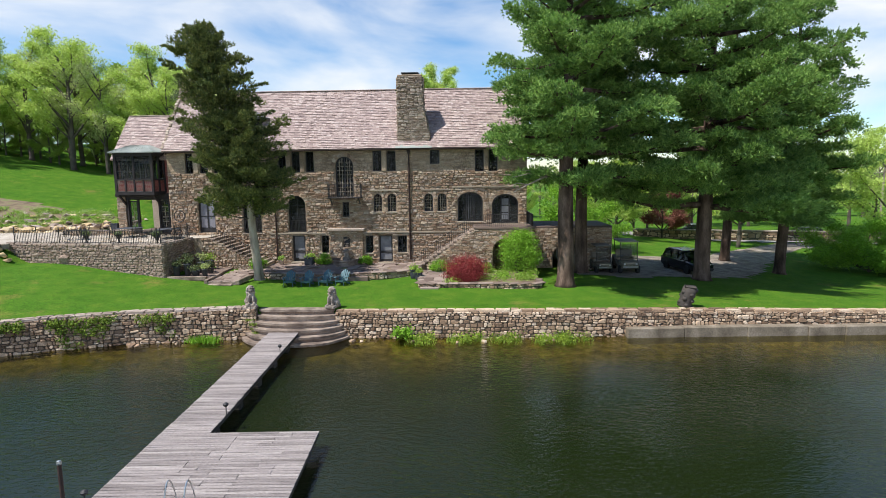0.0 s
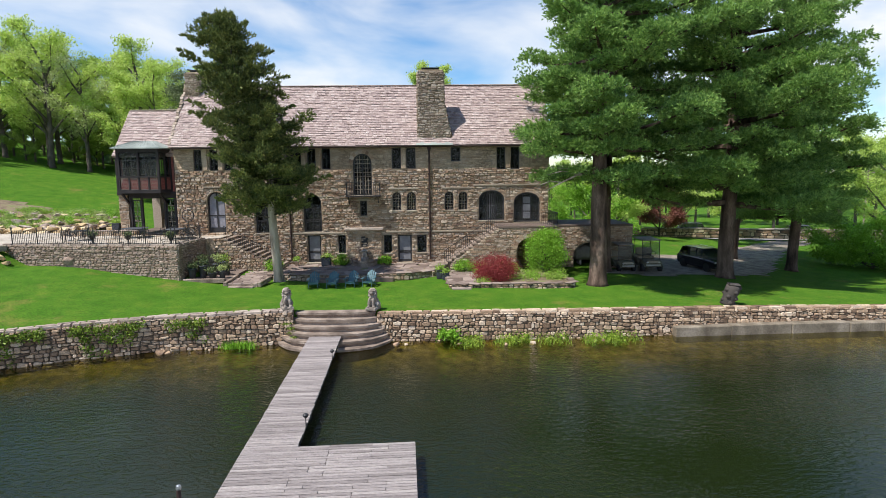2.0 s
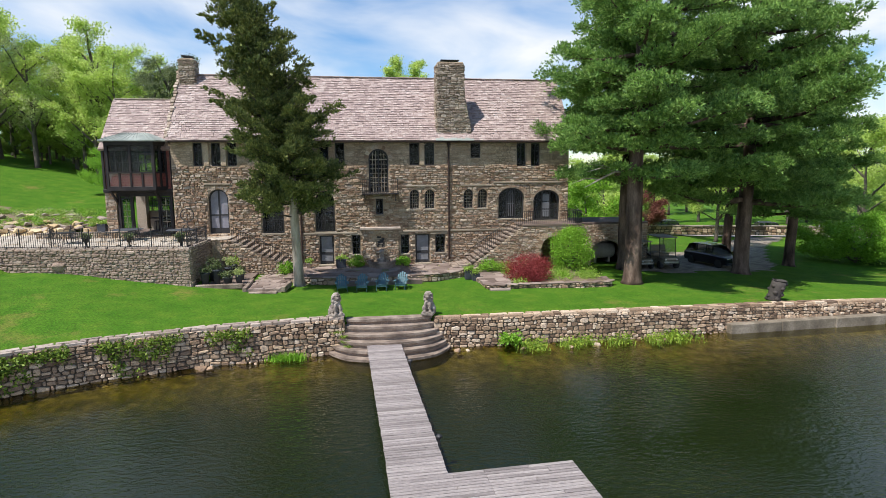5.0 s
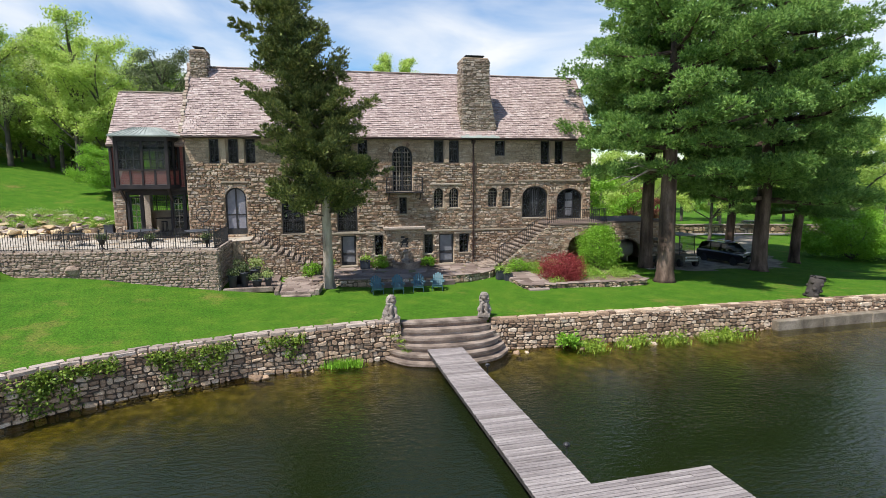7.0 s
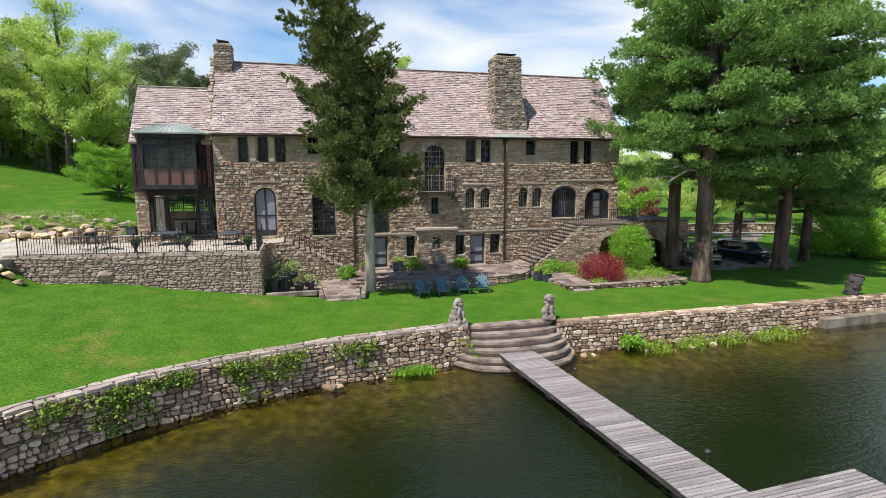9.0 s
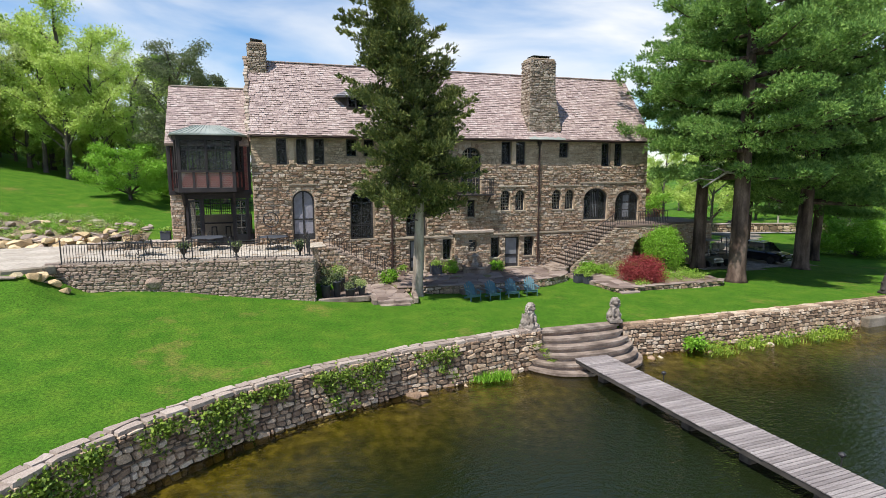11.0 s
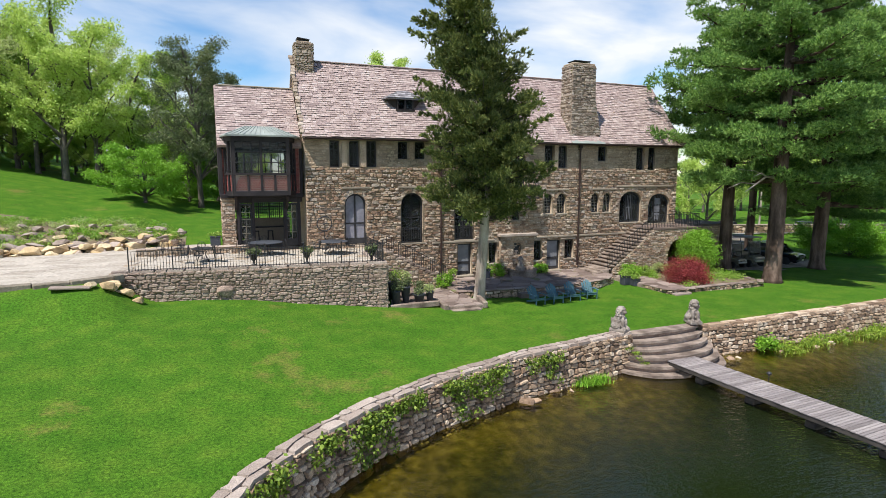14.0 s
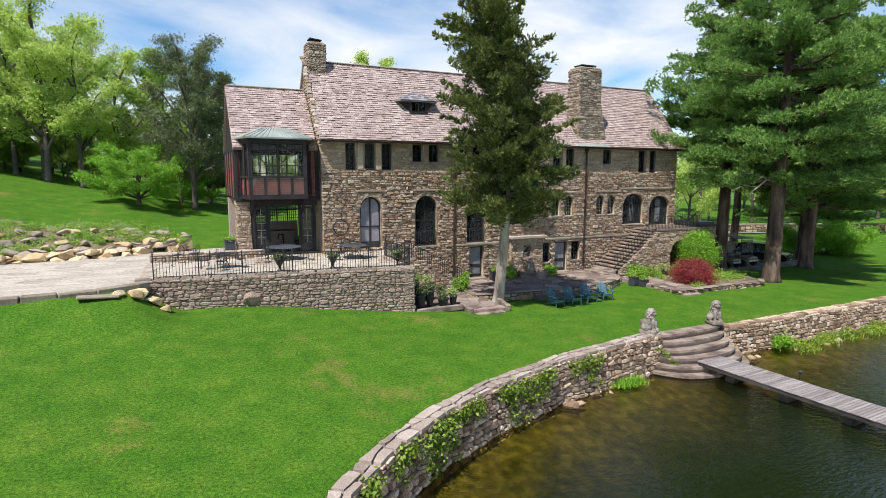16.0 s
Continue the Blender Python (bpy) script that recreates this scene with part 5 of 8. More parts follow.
for a, b, s in ((PLAN[0], PLAN[1], 4), (PLAN[2], PLAN[3], 5)):
    d = Vector((b[0] - a[0], b[1] - a[1], 0))
    w = d.length
    d.normalize()
    o = Vector((d.y, -d.x, 0))
    brick_panel(ori, Vector((*a, 7.98)) - o * 0.05, d, w, 0.95, o, s)
    for t in (0.04, 0.5, 0.96):
        q = Vector((*a, 0)) + d * w * t
        part("stud", Geo().box((q.x, q.y, 9.4), (0.13, 0.13, 2.9), Matrix((d, -o, Vector((0, 0, 1)))).transposed(), 0.01), "timber", ori)
    q = Vector((*a, 9.95)) + d * w / 2 - o * 0.04
    part("pane", Geo().box(q, (w * 0.9, 0.012, 1.8), Matrix((d, -o, Vector((0, 0, 1)))).transposed()), "glass", ori)
g = Geo()
lo = [(-28.25, WFY + 0.1), (OX0 - 0.32, OY - 0.3), (OX1 + 0.35, OY - 0.3), (-23.68, WFY - 0.25), (-23.68, WFY + 0.1)]
hi = [(-26.9, 46.2), (-26.7, 45.95), (-25.3, 45.95), (-25.1, 46.2)]
g.add([(x, y, 11.2) for x, y in lo] + [(x, y, 11.78) for x, y in hi] + [(x, y, 11.12) for x, y in lo],
      [(0, 1, 6, 5), (1, 2, 7, 6), (2, 3, 8, 7), (3, 4, 8), (5, 6, 7, 8), (0, 9, 10, 1), (1, 10, 11, 2), (2, 11, 12, 3), (3, 12, 13, 4), (13, 12, 11, 10, 9)])
part("oriel_roof", g, "copper", ori, "green weathered copper hip roof")
for k in range(13):
    x = OX0 - 0.3 + (OX1 - OX0 + 0.6) * k / 12
    xt = -26.7 + 1.4 * k / 12
    part("seam", Geo().beam((x, OY - 0.3, 11.21), (xt, 45.95, 11.79), 0.03, 0.04), "copper", ori)
for x, sgn in ((OX0 + 0.1, 1), (OX1 - 0.1, -1)):
    part("brace", Geo().beam((x, WFY, 6.9), (x, OY + 0.1, 7.72), 0.14, 0.14, 0.01), "timber", ori)

# the balcony
bal = new("balcony")
bal.parent = house
tagged(bal, "small black iron balcony under the lattice window")
part("balcony_floor", Geo().box((-8.75, FY - 0.42, 7.30), (2.7, 0.86, 0.09), None, 0.01), "timber", bal)
g = Geo()
for k in range(19):
    g.box((-10.04 + 2.58 * k / 18, FY - 0.82, 7.85), (0.022, 0.022, 1.02))
for sx in (-10.06, -7.44):
    for k in range(1, 6):
        g.box((sx, FY - 0.82 * k / 6, 7.85), (0.022, 0.022, 1.02))
    g.box((sx, FY - 0.42, 8.37), (0.035, 0.84, 0.03))
g.box((-8.75, FY - 0.82, 8.37), (2.66, 0.035, 0.03)).box((-8.75, FY - 0.82, 7.45), (2.66, 0.03, 0.025))
part("railing", g, "iron", bal)
for x in (-9.9, -7.6):
    part("bracket", Geo().beam((x, FY - 0.02, 6.7), (x, FY - 0.7, 7.24), 0.06, 0.08), "iron", bal)

# the wall fountain under its stone canopy
fnt = thing("wall_fountain", "stone wall fountain with a round basin under a slab canopy", "fountain")
part("canopy_slab", Geo().box((-8.79, FY - 0.2, 4.70), (3.06, 0.75, 0.20), None, 0.03), "cap_stone", fnt)
bay = part("bay", holed("bay", [(-10.15, 1.4), (-7.42, 1.4), (-7.42, 4.6), (-10.15, 4.6)], [opening(-9.06, -8.50, 3.25, 4.10)], 0.25), "mortar", fnt)
bay.location = (0, FY - 0.28, 0)
bp = [[(a - 10.15, b + 1.4) for a, b in p] for p in courses(2.73, 3.2, (0.07, 0.185), (0.16, 0.58), random.Random(17), 0.5)]
kp = opening(-9.06, -8.50, 3.25, 4.10, margin=0.05)
bp = [[push_out(q, kp) if inside(q, kp) else q for q in p] for p in bp if not inside((sum(q[0] for q in p) / len(p), sum(q[1] for q in p) / len(p)), kp)]
stonework(bp, 0.05, 0.008, 18, lambda u, v, d: Vector((u, FY - 0.28 - d, v)), "house_stone", fnt)
part("niche_back", Geo().box((-8.78, FY - 0.06, 3.68), (0.6, 0.04, 0.9)), "frame_dark", fnt)
prof = [(0.98, 0.0), (1.02, 0.25), (0.98, 0.45), (1.06, 0.5), (1.06, 0.62), (0.9, 0.62), (0.88, 0.4)]
part("basin", Geo().lathe((-8.75, FY - 0.95, 1.75), prof, 28), "step_stone", fnt)
part("spout_pedestal", Geo().lathe((-8.75, FY - 0.62, 1.9), [(0.3, 0), (0.34, 0.5), (0.2, 0.62), (0.16, 0.95), (0.26, 1.1), (0.1, 1.25)], 14), "statue", fnt)

# ---- garden stair and landing at the east end ----
LY = 43.05
stair = thing("garden_stair", "stone stair climbing along the wall to an arched landing", "stairs")
AP = opening(3.10, 4.90, 1.2, 4.05, 0.85)
SX0, SX1 = -2.55, 1.65
outl = [(SX0 + 0.5, 1.2), (6.25, 1.2), (6.25, 4.82), (SX1, 4.82), (SX0 + 0.5, 2.1)]
fw_ = part("wall", holed("wall", outl, [AP], 0.4), "mortar", stair)
fw_.location = (0, LY, 0)
sp = [[(a + SX0 + 0.5, b + 1.2) for a, b in p] for p in courses(6.25 - SX0 - 0.5, 3.62, (0.07, 0.185), (0.16, 0.58), random.Random(19), 0.5)]
kp = opening(3.10, 4.90, 1.2, 4.05, 0.85, margin=0.05)
sp = [p for p in sp if inside((sum(q[0] for q in p) / len(p), sum(q[1] for q in p) / len(p)), outl)]
sp = [[push_out(q, kp) if inside(q, kp) else q for q in p] for p in sp if not inside((sum(q[0] for q in p) / len(p), sum(q[1] for q in p) / len(p)), kp)]
stonework(sp, 0.06, 0.008, 20, lambda u, v, d: Vector((u, LY - d, v)), "house_stone", stair)
for k in range(11):
    a0, a1 = math.pi * (k + 0.06) / 11, math.pi * (k + 0.94) / 11
    q = [(4.0 + (0.9 + e) * math.cos(a), 3.2 + (0.85 + e) * math.sin(a)) for a, e in ((a0, 0.01), (a1, 0.01), (a1, 0.34), (a0, 0.34))]
    part("voussoir", Geo().add([(x, LY - 0.08, z) for x, z in q] + [(x, LY + 0.2, z) for x, z in q], [(0, 1, 2, 3), (4, 7, 6, 5)] + [(i, 4 + i, 4 + (i + 1) % 4, (i + 1) % 4) for i in range(4)]), "house_stone", stair)
part("landing", Geo().box((4.0, (LY + FY) / 2 - 0.04, 4.92), (4.75, FY - LY + 0.1, 0.16), None, 0.02), "flag", stair)
part("wall", Geo().box((6.05, (LY + FY) / 2 + 0.2, 3.0), (0.38, FY - LY - 0.5, 3.6)), "house_stone", stair)
for k in range(14):
    t = k / 13
    x = SX0 + (SX1 - SX0) * t
    part("step", Geo().box((x + 0.16, (LY + FY) / 2 - 0.02, 2.12 + 2.78 * t), (0.38, FY - LY - 0.05, 0.12), None, 0.02), "step_stone", stair)
    part("riser", Geo().box((x + 0.2, (LY + FY) / 2 + 0.2, 1.6 + 1.39 * t), (0.32, FY - LY - 0.5, 0.78 + 2.78 * t)), "house_stone", stair)
for k, (x, z) in enumerate(((-3.4, 2.0), (-2.9, 2.0))):
    part("step", Geo().box((x + 0.1, LY + 0.9, z - 0.1 + 0.0 * k), (0.7, 2.3 - 0.3 * k, 0.24 + 0.2 * k), None, 0.03), "step_stone", stair)
g = Geo()


def hand_rail(g, a, b, h, n, y2=None):
    a, b = Vector(a), Vector(b)
    for k in range(n + 1):
        p = a.lerp(b, k / n)
        g.box(p + Vector((0, 0, h / 2)), (0.024, 0.024, h))
    g.beam(a + Vector((0, 0, h)), b + Vector((0, 0, h)), 0.045, 0.03)
    g.beam(a + Vector((0, 0, 0.12)), b + Vector((0, 0, 0.12)), 0.03, 0.02)


hand_rail(g, (SX0 + 0.1, LY + 0.12, 2.2), (SX1, LY + 0.12, 4.98), 0.95, 28)
hand_rail(g, (SX1, LY + 0.12, 5.0), (6.2, LY + 0.12, 5.0), 0.95, 30)
hand_rail(g, (6.2, LY + 0.12, 5.0), (6.2, FY + 2.4, 5.0), 0.95, 26)
part("railing", g, "iron", stair, "black iron railing")

# the low stone range beyond the landing
rng_ = thing("carriage_wall", "rough stone wall with a low arched opening beside the drive", "stone wall", kind="structure")
ap = opening(8.2, 10.9, 0.4, 3.3, 1.1)
cw = part("wall", holed("wall", [(6.25, 0.4), (13.0, 0.4), (13.0, 4.65), (6.25, 4.65)], [ap], 0.5), "mortar", rng_)
cw.location = (0, 45.9, 0)
kp = opening(8.2, 10.9, 0.4, 3.3, 1.1, margin=0.05)
cp = [[(a + 6.25, b + 0.4) for a, b in p] for p in courses(6.75, 4.2, (0.07, 0.185), (0.16, 0.58), random.Random(20), 0.5)]
cp = [[push_out(q, kp) if inside(q, kp) else q for q in p] for p in cp if not inside((sum(q[0] for q in p) / len(p), sum(q[1] for q in p) / len(p)), kp)]
stonework(cp, 0.06, 0.008, 34, lambda u, v, d: Vector((u, 45.9 - d, v)), "house_stone", rng_)
part("wall", Geo().box((12.8, 48.6, 2.5), (0.45, 5.0, 4.2)), "house_stone", rng_)
part("roof_deck", Geo().box((9.6, 48.5, 4.7), (6.8, 5.3, 0.14), None, 0.02), "flag", rng_)
# back wall darkened by colour to stand for the shade inside the arch
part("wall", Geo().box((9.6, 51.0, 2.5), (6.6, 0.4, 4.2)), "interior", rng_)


# ---- terrace, drive, patio and beds ----
TZ = 4.38
rubble_wall("terrace_wall", "tall mortared fieldstone retaining wall below the terrace", [(-33.4, 40.1), (-26.5, 39.15), (-20.47, 38.35)], 1.3, TZ + 0.06, 41, (0.36, 0.14), 0.5, material="terrace_stone", backing="terrace_mortar", gap=0.002, loose=True, coursed=True,
            single=lambda u, v: 3 < u < 13, cap=0.09, cap_out=0.04, proud=0.06, rough=0.6, round_=0.72)
rubble_wall("terrace_wall", "fieldstone return of the terrace wall", [(-20.47, 38.35), (-20.38, 42.8)], 1.3, TZ + 0.06, 42, (0.36, 0.14), 0.5, material="terrace_stone", backing="terrace_mortar", gap=0.002, loose=True, coursed=True, cap=0.09, cap_out=0.04, proud=0.06, rough=0.6, round_=0.72)
rubble_wall("seat_wall", "low stone seat wall along the back of the terrace", [(-32.9, 45.62), (-26.9, 45.62)], TZ - 0.05, TZ + 0.40, 53, (0.30, 0.14), 0.38, cap=0.08, cap_out=0.04, proud=0.05, material="house_stone", backing="mortar", single=lambda u, v: True, rough=0.5)
TP = [(-33.2, 40.3), (-26.5, 39.4), (-20.85, 38.6), (-20.75, 42.7), (-19.3, 43.1), (-19.3, 45.42), (-23.5, 45.42), (-23.5, 46.0), (-28.3, 46.0), (-28.6, 47.2), (-33.0, 45.8)]
terrace = thing("terrace", "flagstone terrace behind an iron fence", "terrace", kind="structure")
part("terrace_base", Geo().prism(TP, 1.5, TZ - 0.04), "mortar", terrace)


def flags(parent, area, size, z, seed, material, bounds, name="flagstone", limit=300):
    """Flat paving stones over an area in plan; z(x, y): the height of their tops."""
    x0, y0, x1, y1 = bounds
    rng = random.Random(seed)
    polys = []
    for p in cells(x1 - x0, y1 - y0, size, size * 0.8, rng, 0.7, 0.18):
        p = [(a + x0, b + y0) for a, b in p]
        c = (sum(q[0] for q in p) / len(p), sum(q[1] for q in p) / len(p))
        if inside(c, area):
            polys.append([q if inside(q, area) else push_out(q, area) for q in p])
    stonework(polys, 0.03, 0.03, seed, lambda u, v, d: Vector((u, v, z(u, v) + d * 0.8 - 0.012)), material, parent, name=name, single=lambda u, v: True, limit=limit, round_=0.94)


flags(terrace, TP, 0.95, lambda x, y: TZ - 0.03, 43, "pave_light", (-33.4, 38.3, -19.2, 47.3))

drive = thing("drive", "pale stone-paved drive running up to the terrace", "driveway", kind="structure")
DP = [(-33.2, 40.25), (-33.0, 45.8), (-28.6, 47.2), (-28.6, 52.5), (-32.0, 51.0), (-36.0, 49.2), (-42.0, 48.4), (-62.0, 49.0), (-62.0, 40.5), (-45.0, 38.9), (-37.8, 38.5), (-34.5, 38.75), (-33.5, 39.5)]
part("drive_base", Geo().prism(DP, 3.6, TZ - 0.05), "pave_light", drive)
slabs = []
for p in courses(33.5, 14.3, (0.55, 0.85), (0.8, 1.7), random.Random(44), 0.03):
    p = [(a - 62.0, b + 38.3) for a, b in p]
    if inside((sum(q[0] for q in p) / len(p), sum(q[1] for q in p) / len(p)), DP):
        slabs.append([q if inside(q, DP) else push_out(q, DP) for q in p])
stonework(slabs, 0.03, 0.006, 44, lambda u, v, d: Vector((u, v, TZ - 0.053 + d * 0.3)), "pave_light", drive, name="paving_slab", single=lambda u, v: u > -46, round_=0.992, even=True)
kx = [(-32.8, 39.85), (-34.4, 38.65), (-37.8, 38.35), (-45.0, 38.75), (-62.0, 40.4)]
kat, klen = along(kx[::-1])
u, rng = 0.0, random.Random(7)
kerb = thing("kerb", "dark stone edging slabs along the drive", "kerb", kind="structure")
while u < klen - 0.3:
    w = min(rng.uniform(0.9, 1.9), klen - u)
    p, o = kat(u + w / 2)
    d = Vector((-o.y, o.x, 0))
    part("kerb_stone", Geo().box(p + Vector((0, 0, TZ - 0.2 + rng.uniform(-0.04, 0.04))), (w - 0.03, 0.4, 0.42), Matrix((d, -o, Vector((0, 0, 1)))).transposed(), 0.04), "footing_stone", kerb)
    u += w

# stair from the terrace down to the patio
wst = thing("terrace_stair", "steep stone stair from the terrace down along the wall", "stairs")
for k in range(12):
    t = k / 11
    x, z = -19.15 + 3.9 * t, TZ - 0.16 - 2.1 * t
    part("step", Geo().box((x + 0.17, 44.2, z), (0.44, 2.45, 0.13), None, 0.02), "step_stone", wst)
    part("riser", Geo().box((x + 0.2, 44.3, (z + 1.2) / 2 - 0.03), (0.35, 2.2, z - 1.2 - 0.06)), "house_stone", wst)
so = [(-20.4, 1.3), (-15.1, 1.3), (-15.1, 2.0), (-19.2, TZ - 0.1), (-20.4, TZ - 0.1)]
part("wall", Geo().add([(x, 43.0, z) for x, z in so] + [(x, 43.3, z) for x, z in so], [(0, 1, 2, 3, 4), (9, 8, 7, 6, 5)] + [(i, 5 + i, 5 + (i + 1) % 5, (i + 1) % 5) for i in range(5)]), "mortar", wst)
sp = [[(a - 20.4, b + 1.3) for a, b in p] for p in courses(5.3, 3.0, (0.085, 0.2), (0.16, 0.5), random.Random(45), 0.35)]
sp = [p for p in sp if inside((sum(q[0] for q in p) / len(p), sum(q[1] for q in p) / len(p)), so)]
stonework(sp, 0.06, 0.03, 46, lambda u, v, d: Vector((u, 43.0 - d, v)), "house_stone", wst)
g = Geo()
hand_rail(g, (-19.1, 43.15, TZ - 0.1), (-15.2, 43.15, 2.2), 0.95, 26)
part("railing", g, "iron", wst, "black iron railing")

# iron fence round the terrace
fence = thing("fence", "black wrought-iron fence with slim uprights", "fence")
bal_mesh = Geo().box((0, 0, 0.5), (0.022, 0.022, 1.0)).mesh("baluster")
bal_mesh.materials.append(M["iron"])
post_mesh = Geo().box((0, 0, 0.56), (0.05, 0.05, 1.12)).lathe((0, 0, 1.12), [(0.02, 0), (0.05, 0.04), (0.02, 0.09)], 8).mesh("post")
post_mesh.materials.append(M["iron"])
FL = [Vector((-32.55, 40.05, TZ)), Vector((-26.5, 39.28, TZ)), Vector((-20.66, 38.55, TZ)), Vector((-20.58, 42.6, TZ))]
for a, b in zip(FL, FL[1:]):
    n = round((b - a).length / 0.135)
    for k in range(n + 1):
        ob = new("post" if k % 14 == 0 else "baluster", post_mesh if k % 14 == 0 else bal_mesh)
        ob.parent = fence
        ob.location = a.lerp(b, k / n)
    for h in (0.98, 0.12):
        part("rail", Geo().beam(a + Vector((0, 0, h)), b + Vector((0, 0, h)), 0.04, 0.025), "iron", fence)

# patio before the doors
PP = [(-15.4, 40.9), (-13.2, 40.5), (-9.0, 40.2), (-5.2, 40.6), (-3.2, 41.6), (-2.6, 42.9), (-2.6, 45.4), (-15.4, 45.4)]
PZ = 1.92
patio = thing("patio", "reddish-brown flagstone patio with a low stone edge", "patio", kind="structure")
part("patio_base", Geo().prism(PP, 1.0, PZ - 0.05), "soil", patio)
flags(patio, PP, 0.85, lambda x, y: PZ - 0.03, 47, "flag", (-15.5, 40, -2.5, 45.5))
rubble_wall("patio_edge", "low rough stone edge of the patio", PP[:6], 1.1, PZ + 0.02, 48, (0.4, 0.2), 0.35, cap=0.08, cap_out=0.05, proud=0.05, material="house_stone", backing="mortar", cap_material="flag")
part("step", Geo().prism([(-11.5, 39.9), (-8.8, 39.75), (-6.2, 39.95), (-6.2, 40.4), (-11.5, 40.5)], 1.1, 1.68), "flag", patio)

path = thing("garden_path", "flagstone path with low stone cheeks and two steps", "path", kind="structure")
GP = [(-17.2, 37.95), (-15.15, 37.85), (-14.9, 40.9), (-15.35, 43.0), (-17.3, 43.0)]
part("path_base", Geo().prism(GP, 1.0, 1.78), "step_stone", path)
flags(path, GP, 0.7, lambda x, y: 1.80, 49, "flag", (-17.4, 37.8, -14.8, 43.1))
for a, b in (((-17.3, 37.9), (-17.35, 40.6)), ((-15.0, 37.8), (-14.75, 39.3))):
    part("cheek", Geo().beam((*a, 1.75), (*b, 1.85), 0.26, 0.34, 0.03), "step_stone", path)
part("step", Geo().box((-16.2, 37.75, 1.55), (1.7, 0.35, 0.22), Matrix.Rotation(-0.03, 3, "Z"), 0.03), "step_stone", path)

bedding = thing("planting_bed", "raised planting bed behind a low fieldstone edge", "planting bed", kind="structure")
part("bed_soil", Geo().prism([(-0.4, 37.5), (6.0, 37.55), (6.3, 42.8), (-0.4, 42.8)], 1.0, 1.66), "soil", bedding)
BP = [(-2.15, 37.45), (-0.35, 37.5), (-0.35, 42.9), (-2.5, 42.9), (-2.5, 40.0)]
part("path_base", Geo().prism(BP, 1.0, 1.66), "step_stone", bedding)
flags(bedding, BP, 0.75, lambda x, y: 1.68, 50, "flag", (-2.6, 37.4, -0.3, 43))
rubble_wall("bed_wall", "low fieldstone wall round the planting bed", [(-2.45, 40.6), (-2.23, 37.2), (6.06, 37.25), (6.3, 38.9)], 1.05, 1.72, 51, (0.34, 0.18), 0.4, cap=0.07, cap_out=0.05, proud=0.05, material="pond_stone", cap_material="flag",
            single=lambda u, v: u > 3.4)
part("step", Geo().box((-1.5, 37.0, 1.42), (1.3, 0.4, 0.18), None, 0.03), "flag", bedding)

alcove = thing("alcove_floor", "grey slab floor with a kerb in the shaded alcove", "paving", kind="structure")
part("slab", Geo().prism([(-20.3, 38.6), (-17.4, 38.7), (-17.4, 43.0), (-20.3, 43.0)], 1.2, 1.98), "flag", alcove)
part("kerb_stone", Geo().beam((-20.3, 38.5, 1.92), (-17.5, 38.55, 1.92), 0.25, 0.3, 0.03), "step_stone", alcove)


def draped(name, label, category, poly, step_, lift, material):
    """A thin sheet that lies on the ground within poly."""
    xs = np.arange(min(p[0] for p in poly), max(p[0] for p in poly), step_)
    ys = np.arange(min(p[1] for p in poly), max(p[1] for p in poly), step_)
    g, ix = Geo(), {}
    for i, x in enumerate(xs):
        for j, y in enumerate(ys):
            if inside((x + step_ / 2, y + step_ / 2), poly):
                q = []
                for a, b in ((i, j), (i + 1, j), (i + 1, j + 1), (i, j + 1)):
                    if (a, b) not in ix:
                        ix[a, b] = len(g.v)
                        px, py = xs[0] + a * step_, ys[0] + b * step_
                        g.v.append((px, py, ground_z(px, py) + lift))
                    q.append(ix[a, b])
                g.f.append(tuple(q))
    return tagged(solid(name, g, material, True), label, category, kind="structure")


draped("driveway", "brown gravel parking drive under the pines", "driveway",
       [(9, 43.5), (14, 42.2), (23, 44.2), (26, 47.5), (29.5, 53), (37, 63), (46, 71), (42, 73), (31, 64), (24, 56), (12, 55), (12.5, 46)], 0.7, 0.035, "gravel")
draped("road", "distant pale asphalt road along the woods", "road", [(20, 78), (45, 72.5), (75, 62), (140, 40), (140, 46), (75, 69), (45, 80), (20, 85)], 1.5, 0.06, "concrete")

# ---- trees ----
def leaf_cloud(rng, centres, per, radius, size, flat=0.8, up=0.3, far=False):
    """Small leaf blades scattered round centres; returns vertices and faces."""
    c = np.repeat(np.asarray(centres, float), per, axis=0)
    n = len(c)
    p = c + rng.normal(0, 1, (n, 3)) * np.asarray([radius, radius, radius * flat]) * 0.55
    a = rng.normal(0, 1, (n, 3)) + np.asarray([0, 0, up])
    a /= np.linalg.norm(a, axis=1)[:, None]
    b = np.cross(a, rng.normal(0, 1, (n, 3)))
    b /= np.linalg.norm(b, axis=1)[:, None] + 1e-9
    s = size * rng.uniform(0.6, 1.3, n)[:, None]
    if far:
        v = np.stack([p - a * s * 0.5 - b * s * 0.35, p - a * s * 0.5 + b * s * 0.35, p + a * s * 0.5], 1).reshape(-1, 3)
        return v, np.arange(3 * n).reshape(-1, 3)
    v = np.stack([p - a * s * 0.5, p + b * s * 0.32, p + a * s * 0.5, p - b * s * 0.32], 1).reshape(-1, 3)
    f = np.arange(4 * n).reshape(-1, 4)
    return v, f


